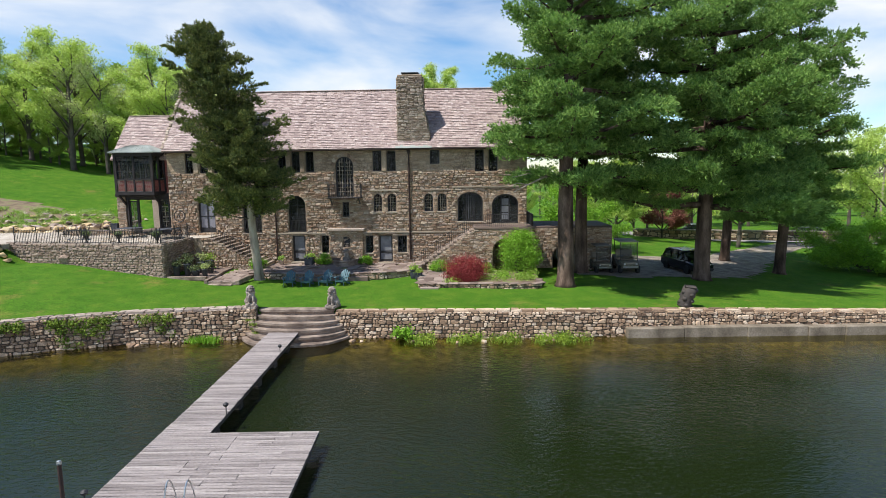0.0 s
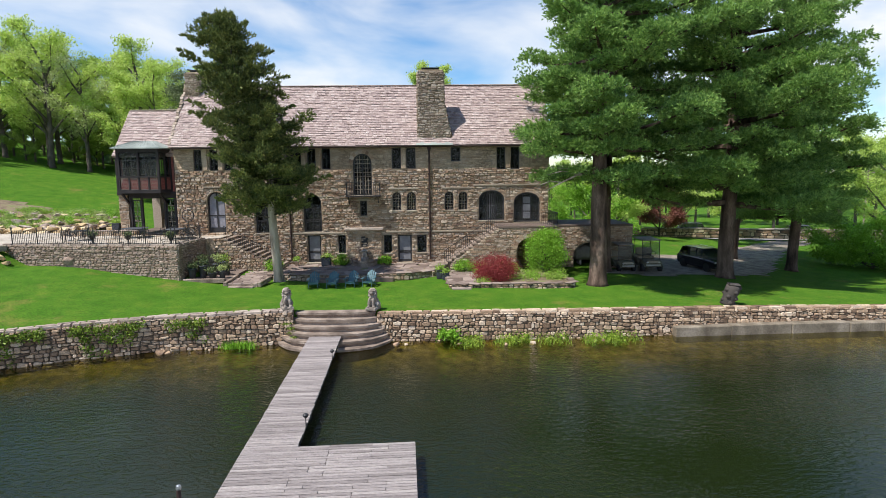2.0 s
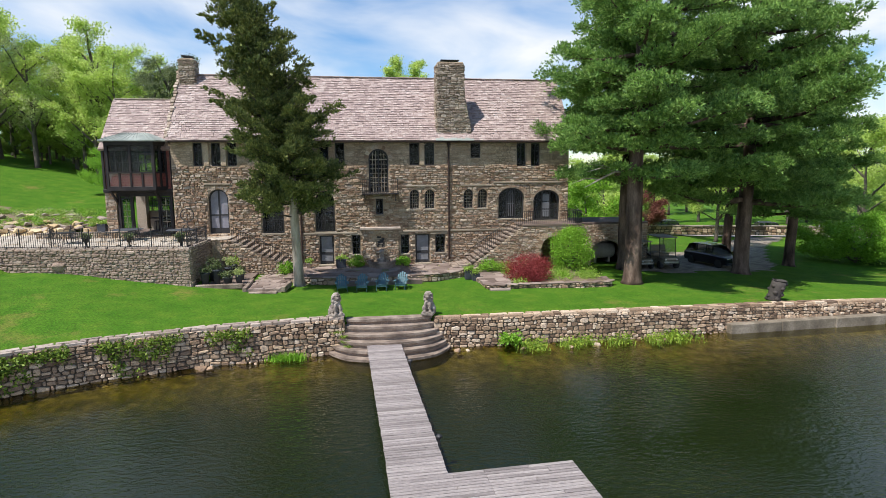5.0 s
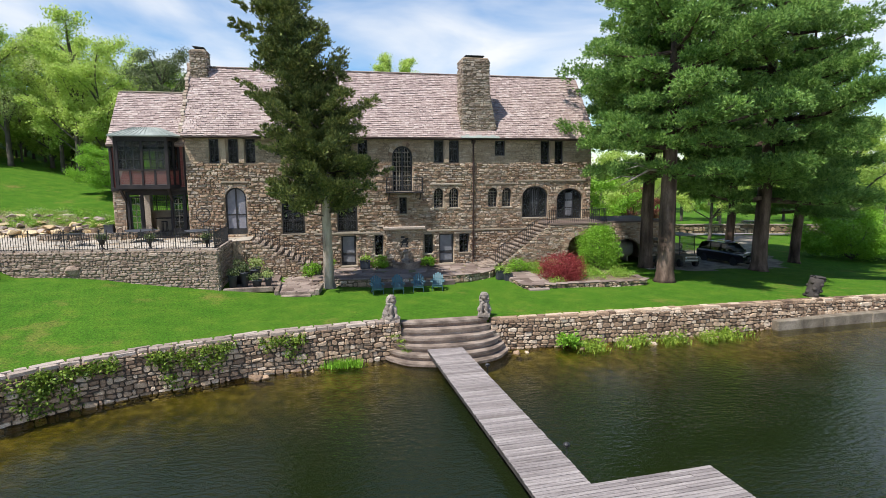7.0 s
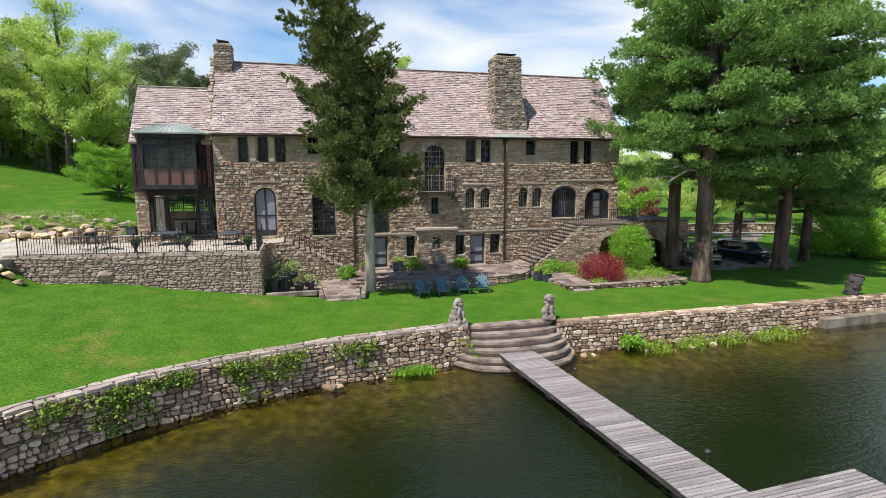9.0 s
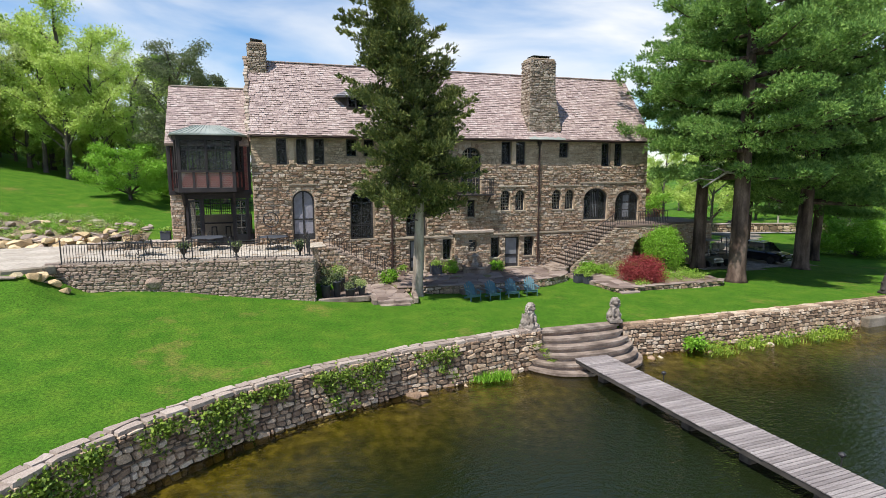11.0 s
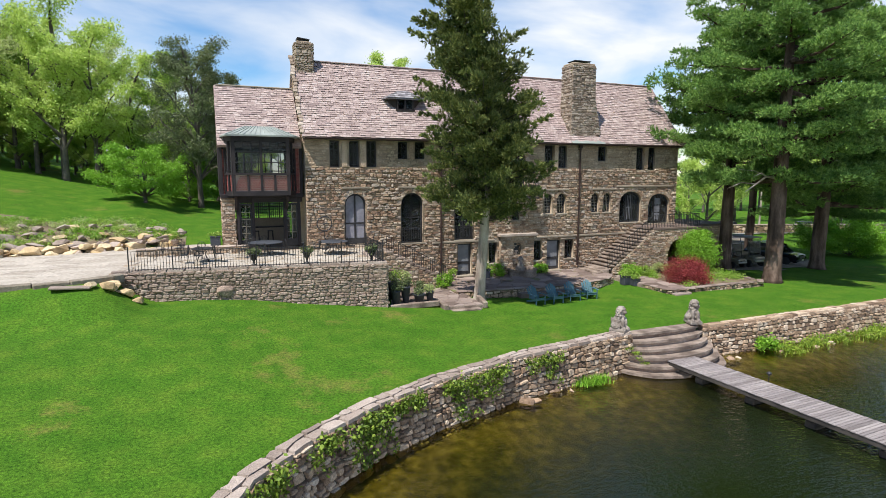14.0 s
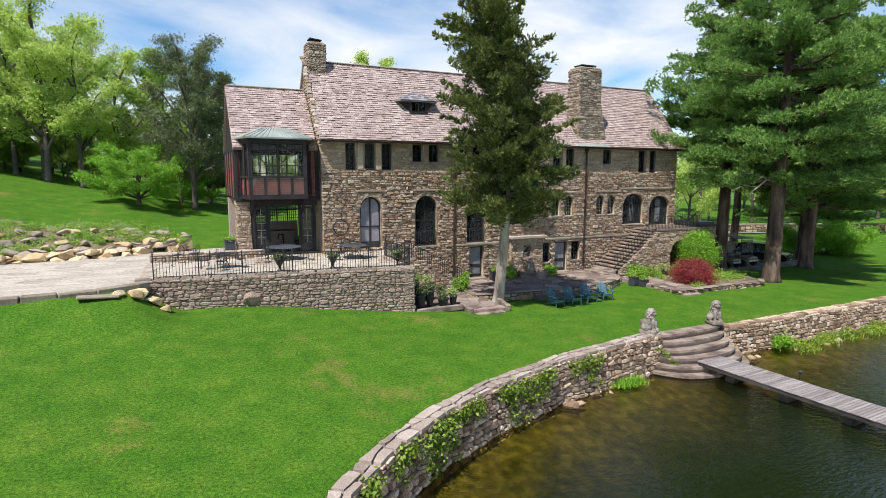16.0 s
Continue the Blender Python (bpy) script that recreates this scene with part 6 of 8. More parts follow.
def needle_tufts(rng, pos, aim, blades, length, width, fan=0.5):
    """Tufts of slim needles that fan out round aim from pos."""
    n = len(pos)
    p = np.repeat(pos, blades, axis=0)
    d = np.repeat(aim, blades, axis=0) + rng.normal(0, fan, (n * blades, 3))
    d /= np.linalg.norm(d, axis=1)[:, None]
    side = np.cross(d, rng.normal(0, 1, (n * blades, 3)))
    side /= np.linalg.norm(side, axis=1)[:, None] + 1e-9
    ln = length * rng.uniform(0.7, 1.25, n * blades)[:, None]
    v = np.stack([p - side * width / 2, p + side * width / 2, p + d * ln], 1).reshape(-1, 3)
    return v, np.arange(3 * n * blades).reshape(-1, 3)


def cushion(rng, c, r, flat, lumps, tufts, spread_):
    """Tufts that cover the top of a rounded, lumpy cushion of foliage: places and directions."""
    d = rng.normal(0, 1, (lumps, 3))
    d[:, 2] = np.abs(d[:, 2]) * 0.9 - 0.22
    d /= np.linalg.norm(d, axis=1)[:, None]
    p = np.asarray(c) + d * np.array([r, r, r * flat]) * rng.uniform(0.6, 1.12, lumps)[:, None]
    d, p = np.repeat(d, tufts, axis=0), np.repeat(p, tufts, axis=0)
    q = rng.normal(0, 1, p.shape)
    return p + q * spread_ * np.array([1, 1, 0.7]), d * 0.7 + q * 0.35 + np.array([0, 0, 0.55])


def np_mesh(name, v, f):
    me = bpy.data.meshes.new(name)
    me.vertices.add(len(v))
    me.vertices.foreach_set("co", np.asarray(v, np.float32).ravel())
    k = f.shape[1]
    me.loops.add(f.size)
    me.loops.foreach_set("vertex_index", f.ravel().astype(np.int32))
    me.polygons.add(len(f))
    me.polygons.foreach_set("loop_start", (np.arange(len(f)) * k).astype(np.int32))
    me.update(calc_edges=True)
    return me


def pine(name, label, at, height_, trunk_r, first, reach, seed, tufts=7000, lean=(0, 0), skew=0.0, side=0.0):
    """A white pine: straight trunk, whorls of level limbs, needles in rounded plumes with open air between the whorls."""
    rng, r2 = np.random.default_rng(seed), random.Random(seed)
    root = thing(name, label, "pine tree", (at[0], at[1], ground_z(*at) - 0.05))
    g = Geo()
    zs = [0, 0.25, 0.8, 2.0, 5, 9, 14, height_ * 0.8, height_]
    rr = [trunk_r * 1.45, trunk_r * 1.2, trunk_r * 1.05, trunk_r, trunk_r * 0.93, trunk_r * 0.8, trunk_r * 0.6, trunk_r * 0.25, 0.04]
    wob = [(lean[0] * z / height_ + 0.06 * math.sin(z * 0.5 + seed), lean[1] * z / height_ + 0.06 * math.cos(z * 0.43)) for z in zs]
    g.tube([(wx_, wy_, z) for (wx_, wy_), z in zip(wob, zs)], rr, 16)
    part("trunk", g, "bark_pine", root, smooth=True)
    pos, aim, limbs = [], [], Geo()

    def plume(c, a, big):
        pp, dd = cushion(rng, c, big, 0.58, int(20 * big * big + 7), 8, 0.12 + 0.05 * big)
        pos.append(pp)
        aim.append(dd + np.array([0.45 * math.cos(a), 0.45 * math.sin(a), 0]))

    z = first
    while z < height_ - 0.6:
        t = (z - first) / (height_ - first)
        full = reach * (1.0 + 0.35 * t - 1.3 * t * t)
        n = r2.choice((4, 5, 5, 6))
        a0 = r2.uniform(0, 6.28)
        for k in range(n):
            a = a0 + 6.283 * k / n + r2.uniform(-0.4, 0.4)
            ln = full * r2.choice((0.5, 0.75, 0.9, 1.0, 1.18)) * r2.uniform(0.9, 1.08) * (1 + skew * math.cos(a - side))
            rise = r2.uniform(-0.08, 0.2) + 0.40 * t * t
            zz = z + r2.uniform(-0.35, 0.35)
            sx_, sy_ = lean[0] * zz / height_, lean[1] * zz / height_
            tip = Vector((sx_ + ln * math.cos(a), sy_ + ln * math.sin(a), zz + ln * rise + 0.02 * ln))
            mid = Vector((sx_ + 0.5 * ln * math.cos(a), sy_ + 0.5 * ln * math.sin(a), zz + ln * rise * 0.35 - 0.04 * ln))
            foot = Vector((sx_, sy_, zz))
            limbs.tube([foot, mid, tip], [0.05 + 0.022 * ln, 0.03 + 0.010 * ln, 0.012], 5, False)
            for q in range(max(2, int(ln * 1.1))):
                f = 0.30 + 0.72 * (q + r2.random()) / max(2, int(ln * 1.1))
                base = foot.lerp(mid, f * 2) if f < 0.5 else mid.lerp(tip, f * 2 - 1)
                off = r2.uniform(-1, 1) * 0.36 * ln * (1.12 - f)
                c = base + Vector((-math.sin(a) * off, math.cos(a) * off, abs(off) * 0.08 + r2.uniform(-0.1, 0.15)))
                limbs.tube([base - Vector((math.cos(a), math.sin(a), 0)) * 0.3 * abs(off), base.lerp(c, 0.6), c], [0.03, 0.02, 0.01], 3, False)
                plume(c, a, r2.uniform(0.55, 1.15) * (0.72 + 0.45 * (ln / reach)))
        z += r2.uniform(1.05, 1.65)
    pos, aim = np.concatenate(pos), np.concatenate(aim)
    if len(pos) > tufts:
        keep = rng.permutation(len(pos))[:tufts]
        pos, aim = pos[keep], aim[keep]
    part("branchwork", limbs, "bark_pine", root, kind="stuff")
    part("crown", np_mesh("crown", *needle_tufts(rng, pos, aim, 6, 0.21, 0.075, 0.8)), "pine_leaf", root, "plumes of blue-green needles", kind="stuff")
    return root


pine_a = pine("pine_tree", "towering white pine with a thick furrowed trunk on the lawn", (7.75, 37.9), 27, 0.55, 7.5, 6.3, 1, 86000, skew=0.30)
pine("pine_tree", "tall white pine with a dark trunk beside the planting bed", (10.1, 44.0), 25, 0.48, 9.2, 4.8, 2, 44000, skew=0.15, side=math.pi)
pine("pine_tree", "tall white pine shading the parking drive", (18.8, 42.1), 25, 0.55, 5.7, 7.4, 3, 76000)
pine("pine_tree", "spreading white pine with low drooping boughs by the lawn", (28.0, 48.2), 25, 0.42, 4.9, 5.5, 4, 56000, (0.3, 0), skew=0.28, side=math.pi)
pine("pine_tree", "white pine standing behind the parking drive", (26.5, 55.0), 23, 0.42, 8.0, 5.2, 5, 26000)
# the bare, half-dead bough that reaches out low towards the house
g = Geo()
for pts, r0 in (([(-0.3, 0, 7.4), (-1.5, -0.1, 7.5), (-2.6, -0.25, 7.0), (-3.6, -0.3, 6.5)], 0.10), ([(-1.5, -0.1, 7.5), (-2.6, -0.6, 7.75), (-3.7, -0.9, 7.5)], 0.05),
                ([(-2.6, -0.25, 7.0), (-3.2, 0.4, 7.1), (-4.2, 0.6, 6.7)], 0.045), ([(-1.0, 0, 7.45), (-2.0, 0.5, 7.9), (-3.1, 0.8, 8.0)], 0.04)):
    g.tube(pts, [r0 * (1 - 0.75 * k / (len(pts) - 1)) for k in range(len(pts))], 6)
part("bare_bough", g, "bark_grey", pine_a, "pale bare broken bough", smooth=True)


def cedar(at, seed):
    """A red cedar: bare leaning trunk, dense ragged crown of small upswept sprays."""
    rng, r2 = np.random.default_rng(seed), random.Random(seed)
    root = thing("cedar_tree", "old dark red cedar with a bare pale trunk, leaning slightly", "cedar tree", (at[0], at[1], ground_z(*at) - 0.05))
    top = 17.5

    def curve(z, keys):
        for (a, va), (b, vb) in zip(keys, keys[1:]):
            if z <= b:
                t = (z - a) / (b - a)
                return va + (vb - va) * t
        return keys[-1][1]

    def axis(z):
        return Vector((curve(z, ((0, 0), (5.5, -0.05), (8, 0.05), (11, -0.7), (13, -1.35), (15, -1.85), (top, -2.15))),
                       curve(z, ((0, 0), (5.5, -0.8), (11, -1.7), (15, -1.8), (top, -1.8))), z))

    def half(z):
        return curve(z, ((0, 0), (5.2, 2.4), (6.4, 3.2), (8, 2.95), (10, 2.9), (11.5, 2.95), (13, 2.6), (15, 2.3), (16, 1.9), (17, 1.2), (top, 0.45)))

    g = Geo()
    zs = [0, 0.15, 0.5, 1.5, 3, 5, 8, 11, 14, 16.5, top]
    rad = [0.44, 0.37, 0.325, 0.30, 0.275, 0.25, 0.17, 0.11, 0.07, 0.04, 0.02]
    n = 20
    vs, fs = [], []
    for i, (z, r) in enumerate(zip(zs, rad)):
        c = axis(z)
        for k in range(n):
            a = 6.2832 * k / n
            w = r * (1 + 0.10 * math.sin(5 * a + 0.5 * z) + 0.06 * math.sin(8 * a - 0.8 * z))
            vs.append((c.x + w * math.cos(a), c.y + w * math.sin(a), c.z))
    fs = [(i * n + k, i * n + (k + 1) % n, (i + 1) * n + (k + 1) % n, (i + 1) * n + k) for i in range(len(zs) - 1) for k in range(n)]
    g.add(vs, fs)
    part("trunk", g, "bark_grey", root, "pale grey fluted trunk", smooth=True)
    pos, aim = [], []
    limbs, inner = Geo(), []
    z = 5.3
    while z < top:
        t = (z - 5.3) / (top - 5.3)
        for k in range(5):
            a = r2.uniform(0, 6.283)
            ln = half(z) * r2.choice((0.5, 0.7, 0.85, 1.0, 1.08)) * r2.uniform(0.92, 1.06) * (1 + 0.20 * math.sin(2.3 * z + 2 * a) * math.sin(1.1 * z + 1.7))
            rise = 0.05 + 0.45 * t + r2.uniform(-0.15, 0.25)
            tip = axis(z) + Vector((ln * math.cos(a), ln * math.sin(a), r2.uniform(-0.2, 0.2)))
            base = axis(max(3.9, z - ln * rise))
            limbs.tube([base, base.lerp(tip, 0.5) - Vector((0, 0, 0.06 * ln)), tip], [0.05, 0.03, 0.01], 4, False)
            m = max(2, int(ln * 2.0))
            for q in range(m):
                f = 0.30 + 0.70 * (q + r2.random()) / m
                c = base.lerp(tip, f) + Vector((r2.uniform(-0.2, 0.2), r2.uniform(-0.2, 0.2), r2.uniform(-0.1, 0.15)))
                pp, dd = cushion(rng, c, r2.uniform(0.26, 0.52), 0.8, 10, 6, 0.085)
                pos.append(pp)
                aim.append(dd + np.array([0.5 * math.cos(a), 0.5 * math.sin(a), 0.35]))
                if f < 0.8:
                    inner.append(tuple(c - Vector((0, 0, 0.12))))
        z += 0.27
    for k in range(46):                          # ragged sprays that stand out of the outline
        z = r2.uniform(5.2, top - 0.3)
        a = r2.uniform(0, 6.283)
        for q in range(4):
            ln = half(z) * (0.92 + 0.11 * q)
            c = axis(z) + Vector((ln * math.cos(a), ln * math.sin(a), 0.12 * q + 0.05))
            pp, dd = cushion(rng, c, 0.24 - 0.04 * q, 0.7, 6, 5, 0.05)
            pos.append(pp)
            aim.append(dd * 0.6 + np.array([0.9 * math.cos(a), 0.9 * math.sin(a), 0.4]))
    pos, aim = np.concatenate(pos), np.concatenate(aim)
    part("branchwork", limbs, "bark_far", root, kind="stuff")
    part("inner_foliage", np_mesh("inner_foliage", *leaf_cloud(rng, inner, 15, 0.40, 0.17, far=True)), "cedar_leaf", root, kind="stuff")
    part("crown", np_mesh("crown", *needle_tufts(rng, pos, aim, 4, 0.17, 0.065)), "cedar_leaf", root, "dense dark olive foliage", kind="stuff")
    return root


cedar((-14.3, 40.05), 5)


def broadleaf(name, label, at, height_, spread_, seed, leaf, leaves=60, size=0.32, trunk_r=0.3, bark="bark_far", low=0.3, clumps=70, category="tree", dense=1.0, limbs_n=9, droop=0.0):
    """A leafy tree: a trunk that forks into crooked limbs and twigs, with leaves in loose, flattened clumps at the twigs' ends."""
    rng, r2 = np.random.default_rng(seed), random.Random(seed)
    root = thing(name, label, category, (at[0], at[1], ground_z(*at) - 0.1))
    g, limbs, tips = Geo(), Geo(), []
    bend = [Vector((0, 0, 0)), Vector((0.04, 0, height_ * 0.03))]
    for f in (0.2, 0.4, 0.6, 0.8):
        bend.append(Vector((r2.uniform(-0.06, 0.06) * spread_ * f * 1.6, r2.uniform(-0.06, 0.06) * spread_ * f * 1.6, height_ * f)))
    g.tube(bend, [trunk_r * 1.45, trunk_r * 1.05, trunk_r * 0.9, trunk_r * 0.7, trunk_r * 0.42, trunk_r * 0.15], 9)

    def stem(z):
        for a, b in zip(bend, bend[1:]):
            if z <= b.z:
                return a.lerp(b, (z - a.z) / max(b.z - a.z, 1e-6))
        return bend[-1].copy()

    per = max(4, int(clumps * 1.35 / limbs_n))
    for k in range(limbs_n):
        t = (k + r2.uniform(0.2, 0.8)) / limbs_n
        a = k * 2.399 + r2.uniform(-0.35, 0.35)
        ze = height_ * (low + 0.08 + (0.94 - low) * t)
        full = spread_ * math.sqrt(max(0.06, 1 - ((t - 0.40) / 0.66) ** 2)) * r2.uniform(0.72, 1.12)
        z0 = max(height_ * low * 0.75, min(height_ * 0.76, ze - full * r2.uniform(0.7, 1.2)))
        foot = stem(z0)
        end = Vector((full * math.cos(a), full * math.sin(a), ze))
        q1 = foot.lerp(end, 0.35) + Vector((r2.uniform(-1, 1), r2.uniform(-1, 1), r2.uniform(-0.3, 1.0))) * 0.09 * full
        q2 = foot.lerp(end, 0.7) + Vector((r2.uniform(-1, 1), r2.uniform(-1, 1), r2.uniform(-0.2, 1.0))) * 0.10 * full
        w = trunk_r * r2.uniform(0.38, 0.6)
        line = [foot, q1, q2, end]
        limbs.tube(line, [w, w * 0.7, w * 0.42, 0.02], 6, False)
        for j in range(per):
            f = 0.30 + 0.72 * (j + r2.random()) / per
            f = min(f, 1.0) * 3
            i = min(2, int(f))
            b = line[i].lerp(line[i + 1], f - i)
            a2 = a + r2.uniform(-1.9, 1.9)
            ln = spread_ * r2.uniform(0.10, 0.34) * (1.1 - 0.12 * f)
            tip = b + Vector((ln * math.cos(a2), ln * math.sin(a2), ln * r2.uniform(-0.15 - droop, 0.75 - droop)))
            limbs.tube([b, b.lerp(tip, 0.5) + Vector((0, 0, 0.08 * ln)), tip], [w * 0.22, w * 0.14, 0.008], 3, False)
            tips.append(tip)
            tips.append(b.lerp(tip, 0.55))
    part("trunk", g, bark, root, smooth=True)
    part("branchwork", limbs, bark, root, kind="stuff")
    v, f = leaf_cloud(rng, tips, max(8, int(leaves * 1.25)), 0.17 * spread_ * dense, size * 0.72, 0.62, far=True)
    part("crown", np_mesh("crown", v, f), leaf, root, kind="stuff")
    return root


GROUP = "trees of the surrounding woods"
kinds = [broadleaf("woodland_tree", "tall bright green spring tree at the wood's edge", (-47, 88), 17.0, 5.2, 51, "leaf_spring", 66, 0.34, 0.32),
         broadleaf("woodland_tree", "tall bright green spring tree at the wood's edge", (-41, 90), 17.5, 4.8, 52, "leaf_spring", 50, 0.32, 0.30),
         broadleaf("woodland_tree", "thin-leaved budding tree with visible grey branches", (-56, 80), 16.5, 4.6, 53, "leaf_olive", 34, 0.28, 0.28),
         broadleaf("woodland_tree", "dark green leafy tree in the woods", (-62, 98), 16.5, 5.0, 54, "leaf_dark", 95, 0.36, 0.3, low=0.12)]
for o in kinds:
    tagged(o, group=GROUP)
r = random.Random(77)
spots = []
for k in range(16):
    spots.append((-80 + 2.7 * k + r.uniform(-1.5, 1.5), 82 + 6 * math.sin(k * 1.7) + r.uniform(-3, 3) - 12 * (k < 7), (0, 2, 1, 0, 2, 3, 1)[k % 7], 0.78 if k < 9 else 0.95))
for x_, y_, k_ in ((-36.5, 80, 0), (-34.2, 84, 2), (-39.5, 77, 1), (-43.0, 80, 0), (-32.0, 78, 3)):
    spots.append((x_, y_, k_, 0.95))
for k in range(11):
    spots.append((-88 + 4.2 * k, 104 + r.uniform(-4, 6), (3, 0, 1, 3)[k % 4], 0.8))
for k in range(7):
    spots.append((-36 + 2.6 * k + r.uniform(-1, 1), 88 + r.uniform(-2, 5), (3, 2, 0)[k % 3], 0.62))
for k in range(9):
    spots.append((-14 + 5.0 * k + r.uniform(-2, 2), 108 + r.uniform(-4, 4), (0, 3, 2, 1)[k % 4], 0.62))
for k in range(18):
    spots.append((34 + 4.6 * k + r.uniform(-2, 2), 97 - 1.5 * k + r.uniform(-4, 5), (3, 0, 2, 0, 1)[k % 5], 0.55 + 0.035 * k))
for k in range(14):
    spots.append((40 + 7 * k + r.uniform(-2, 2), 116 - 1.2 * k + r.uniform(-4, 5), (3, 1, 0)[k % 3], 0.6 + 0.05 * min(k, 9)))
for k in range(10):
    spots.append((60 + 9 * k + r.uniform(-3, 3), 62 - 5.5 * k + r.uniform(-3, 3), (0, 3, 1)[k % 3], 1.0))
for k in range(22):
    spots.append((-84 + 2.5 * k + r.uniform(-1, 1), 93 + r.uniform(-4, 4) - 6 * (k < 9), 3, 0.5))
for k in range(30):
    spots.append((-78 + 1.75 * k + r.uniform(-1, 1), 90 + r.uniform(-5, 3) - 7 * (k < 12), (3, 0, 3, 1)[k % 4], 0.36))
for k in range(26):
    spots.append((-104 + 3.0 * k + r.uniform(-1, 1), 108 + r.uniform(-4, 5), (3, 0, 1)[k % 3], 0.5))
for k in range(10):
    spots.append((8 + 3.2 * k + r.uniform(-1, 1), 88 + r.uniform(-3, 4), (3, 0, 3, 1)[k % 4], 0.50))
for x, y, k, big in spots:
    s = big * r.uniform(0.80, 1.05) * (1.33 if x < -52 else 1.2 if x > 20 else 1.06)
    o = copy_thing(kinds[k], pose(x, y, ground_z(x, y) - 0.15, 0, 0, r.uniform(0, 360)))
    o.scale = (s, s, s * r.uniform(0.92, 1.08))
# the trees that close the view on the other side of the pond
for k in range(26):
    a = math.radians(150 + 240 * k / 25)
    x, y = 10 + 120 * math.cos(a) * 1.5, -60 + 130 * math.sin(a)
    if shore_distance(np.array([x]), np.array([y]))[0] < 2:
        x, y = x * 1.6, y * 1.8 - 60
    o = copy_thing(kinds[(0, 1, 3)[k % 3]], pose(x, y, ground_z(x, y) - 0.2 if shore_distance(np.array([x]), np.array([y]))[0] > 0 else -1.0, 0, 0, 37 * k))
    o.scale = (1.2, 1.2, 1.1)

broadleaf("shrub_tree", "low spreading fresh green shrub on the hillside lawn", (-34.2, 64.5), 4.9, 3.6, 61, "leaf_bright", 110, 0.17, 0.16, low=0.16, clumps=90, category="shrub", limbs_n=13, dense=0.8)
broadleaf("shrub_tree", "rounded fresh green shrub at the wood's edge", (-31.0, 70.0), 4.2, 3.2, 62, "leaf_bright", 80, 0.22, 0.10, low=0.10, clumps=80, category="shrub", limbs_n=12)
broadleaf("weeping_tree", "tall weeping dark tree with thin drooping sprays", (-29.9, 67.0), 15.5, 3.9, 63, "leaf_grey", 75, 0.20, 0.24, low=0.22, clumps=170, dense=0.95, limbs_n=22, droop=0.75)
broadleaf("dark_tree", "dense dark green tree close behind the wing", (-26.6, 70.5), 12.5, 2.7, 73, "leaf_grey", 90, 0.22, 0.22, low=0.10, clumps=110, limbs_n=16)
broadleaf("dark_tree", "dense dark green tree close behind the wing", (-28.3, 73.5), 13.5, 2.8, 74, "leaf_grey", 90, 0.22, 0.22, low=0.12, clumps=110, limbs_n=16)
broadleaf("shrub_tree", "big bright yellow-green shrub beside the shaded lawn", (37.4, 51.0), 4.6, 4.3, 64, "leaf_bright", 120, 0.22, 0.12, low=0.06, clumps=110, category="shrub", limbs_n=16)
broadleaf("copper_tree", "copper-red ornamental tree beyond the drive", (27.5, 75.5), 6.2, 3.4, 65, "leaf_copper", 90, 0.26, 0.12, low=0.22, clumps=60)
broadleaf("green_tree", "leafy green tree rising behind the house roof", (-3.5, 95.0), 24.0, 4.2, 66, "leaf_spring", 130, 0.3, 0.3, clumps=130, limbs_n=15)
broadleaf("ornamental_tree", "bright green tree close behind the landing", (13.5, 60.0), 7.5, 4.6, 68, "leaf_bright", 100, 0.26, 0.14, low=0.12, clumps=70)
broadleaf("maple_tree", "full bright green maple at the edge of the far lawn", (45.0, 58.0), 15.0, 5.4, 69, "leaf_spring", 90, 0.30, 0.25, low=0.26, clumps=80)
broadleaf("maple_tree", "bright green maple behind the pines", (34.0, 68.0), 13.0, 4.8, 70, "leaf_spring", 80, 0.30, 0.22, low=0.28, clumps=70)
broadleaf("maple_tree", "bright green maple behind the pines", (20.5, 72.0), 11.0, 4.6, 72, "leaf_spring", 80, 0.30, 0.22, low=0.22, clumps=70)


# ---- things on the terrace ----
def spiral_chair(name="terrace_chair"):
    root = thing(name, "black wrought-iron garden chair with scrolled back", "chair", group="terrace chairs")
    g = Geo().lathe((0, 0, 0.43), [(0.21, 0), (0.22, 0.02), (0.2, 0.03)], 14)
    part("seat", g, "iron", root)
    for x, y in ((-0.17, -0.17), (0.17, -0.17), (-0.17, 0.18), (0.17, 0.18)):
        part("leg", Geo().tube([(x * 1.2, y * 1.2, 0), (x, y, 0.44)], 0.013, 6), "iron", root)
    g = Geo()
    for k in range(9):
        a = math.pi * k / 8
        g.tube([(0.2 * math.cos(a), 0.2, 0.45), (0.21 * math.cos(a), 0.24, 0.62 + 0.28 * math.sin(a))], 0.009, 5)
    g.tube([(-0.21, 0.21, 0.45)] + [(0.22 * -math.cos(math.pi * k / 10), 0.25, 0.66 + 0.28 * math.sin(math.pi * k / 10)) for k in range(11)] + [(0.21, 0.21, 0.45)], 0.014, 6)
    part("backrest", g, "iron", root)
    for sx in (-1, 1):
        part("armrest", Geo().tube([(0.22 * sx, 0.22, 0.66), (0.25 * sx, 0.0, 0.67), (0.24 * sx, -0.17, 0.62), (0.2 * sx, -0.17, 0.44)], 0.012, 6), "iron", root)
    return root


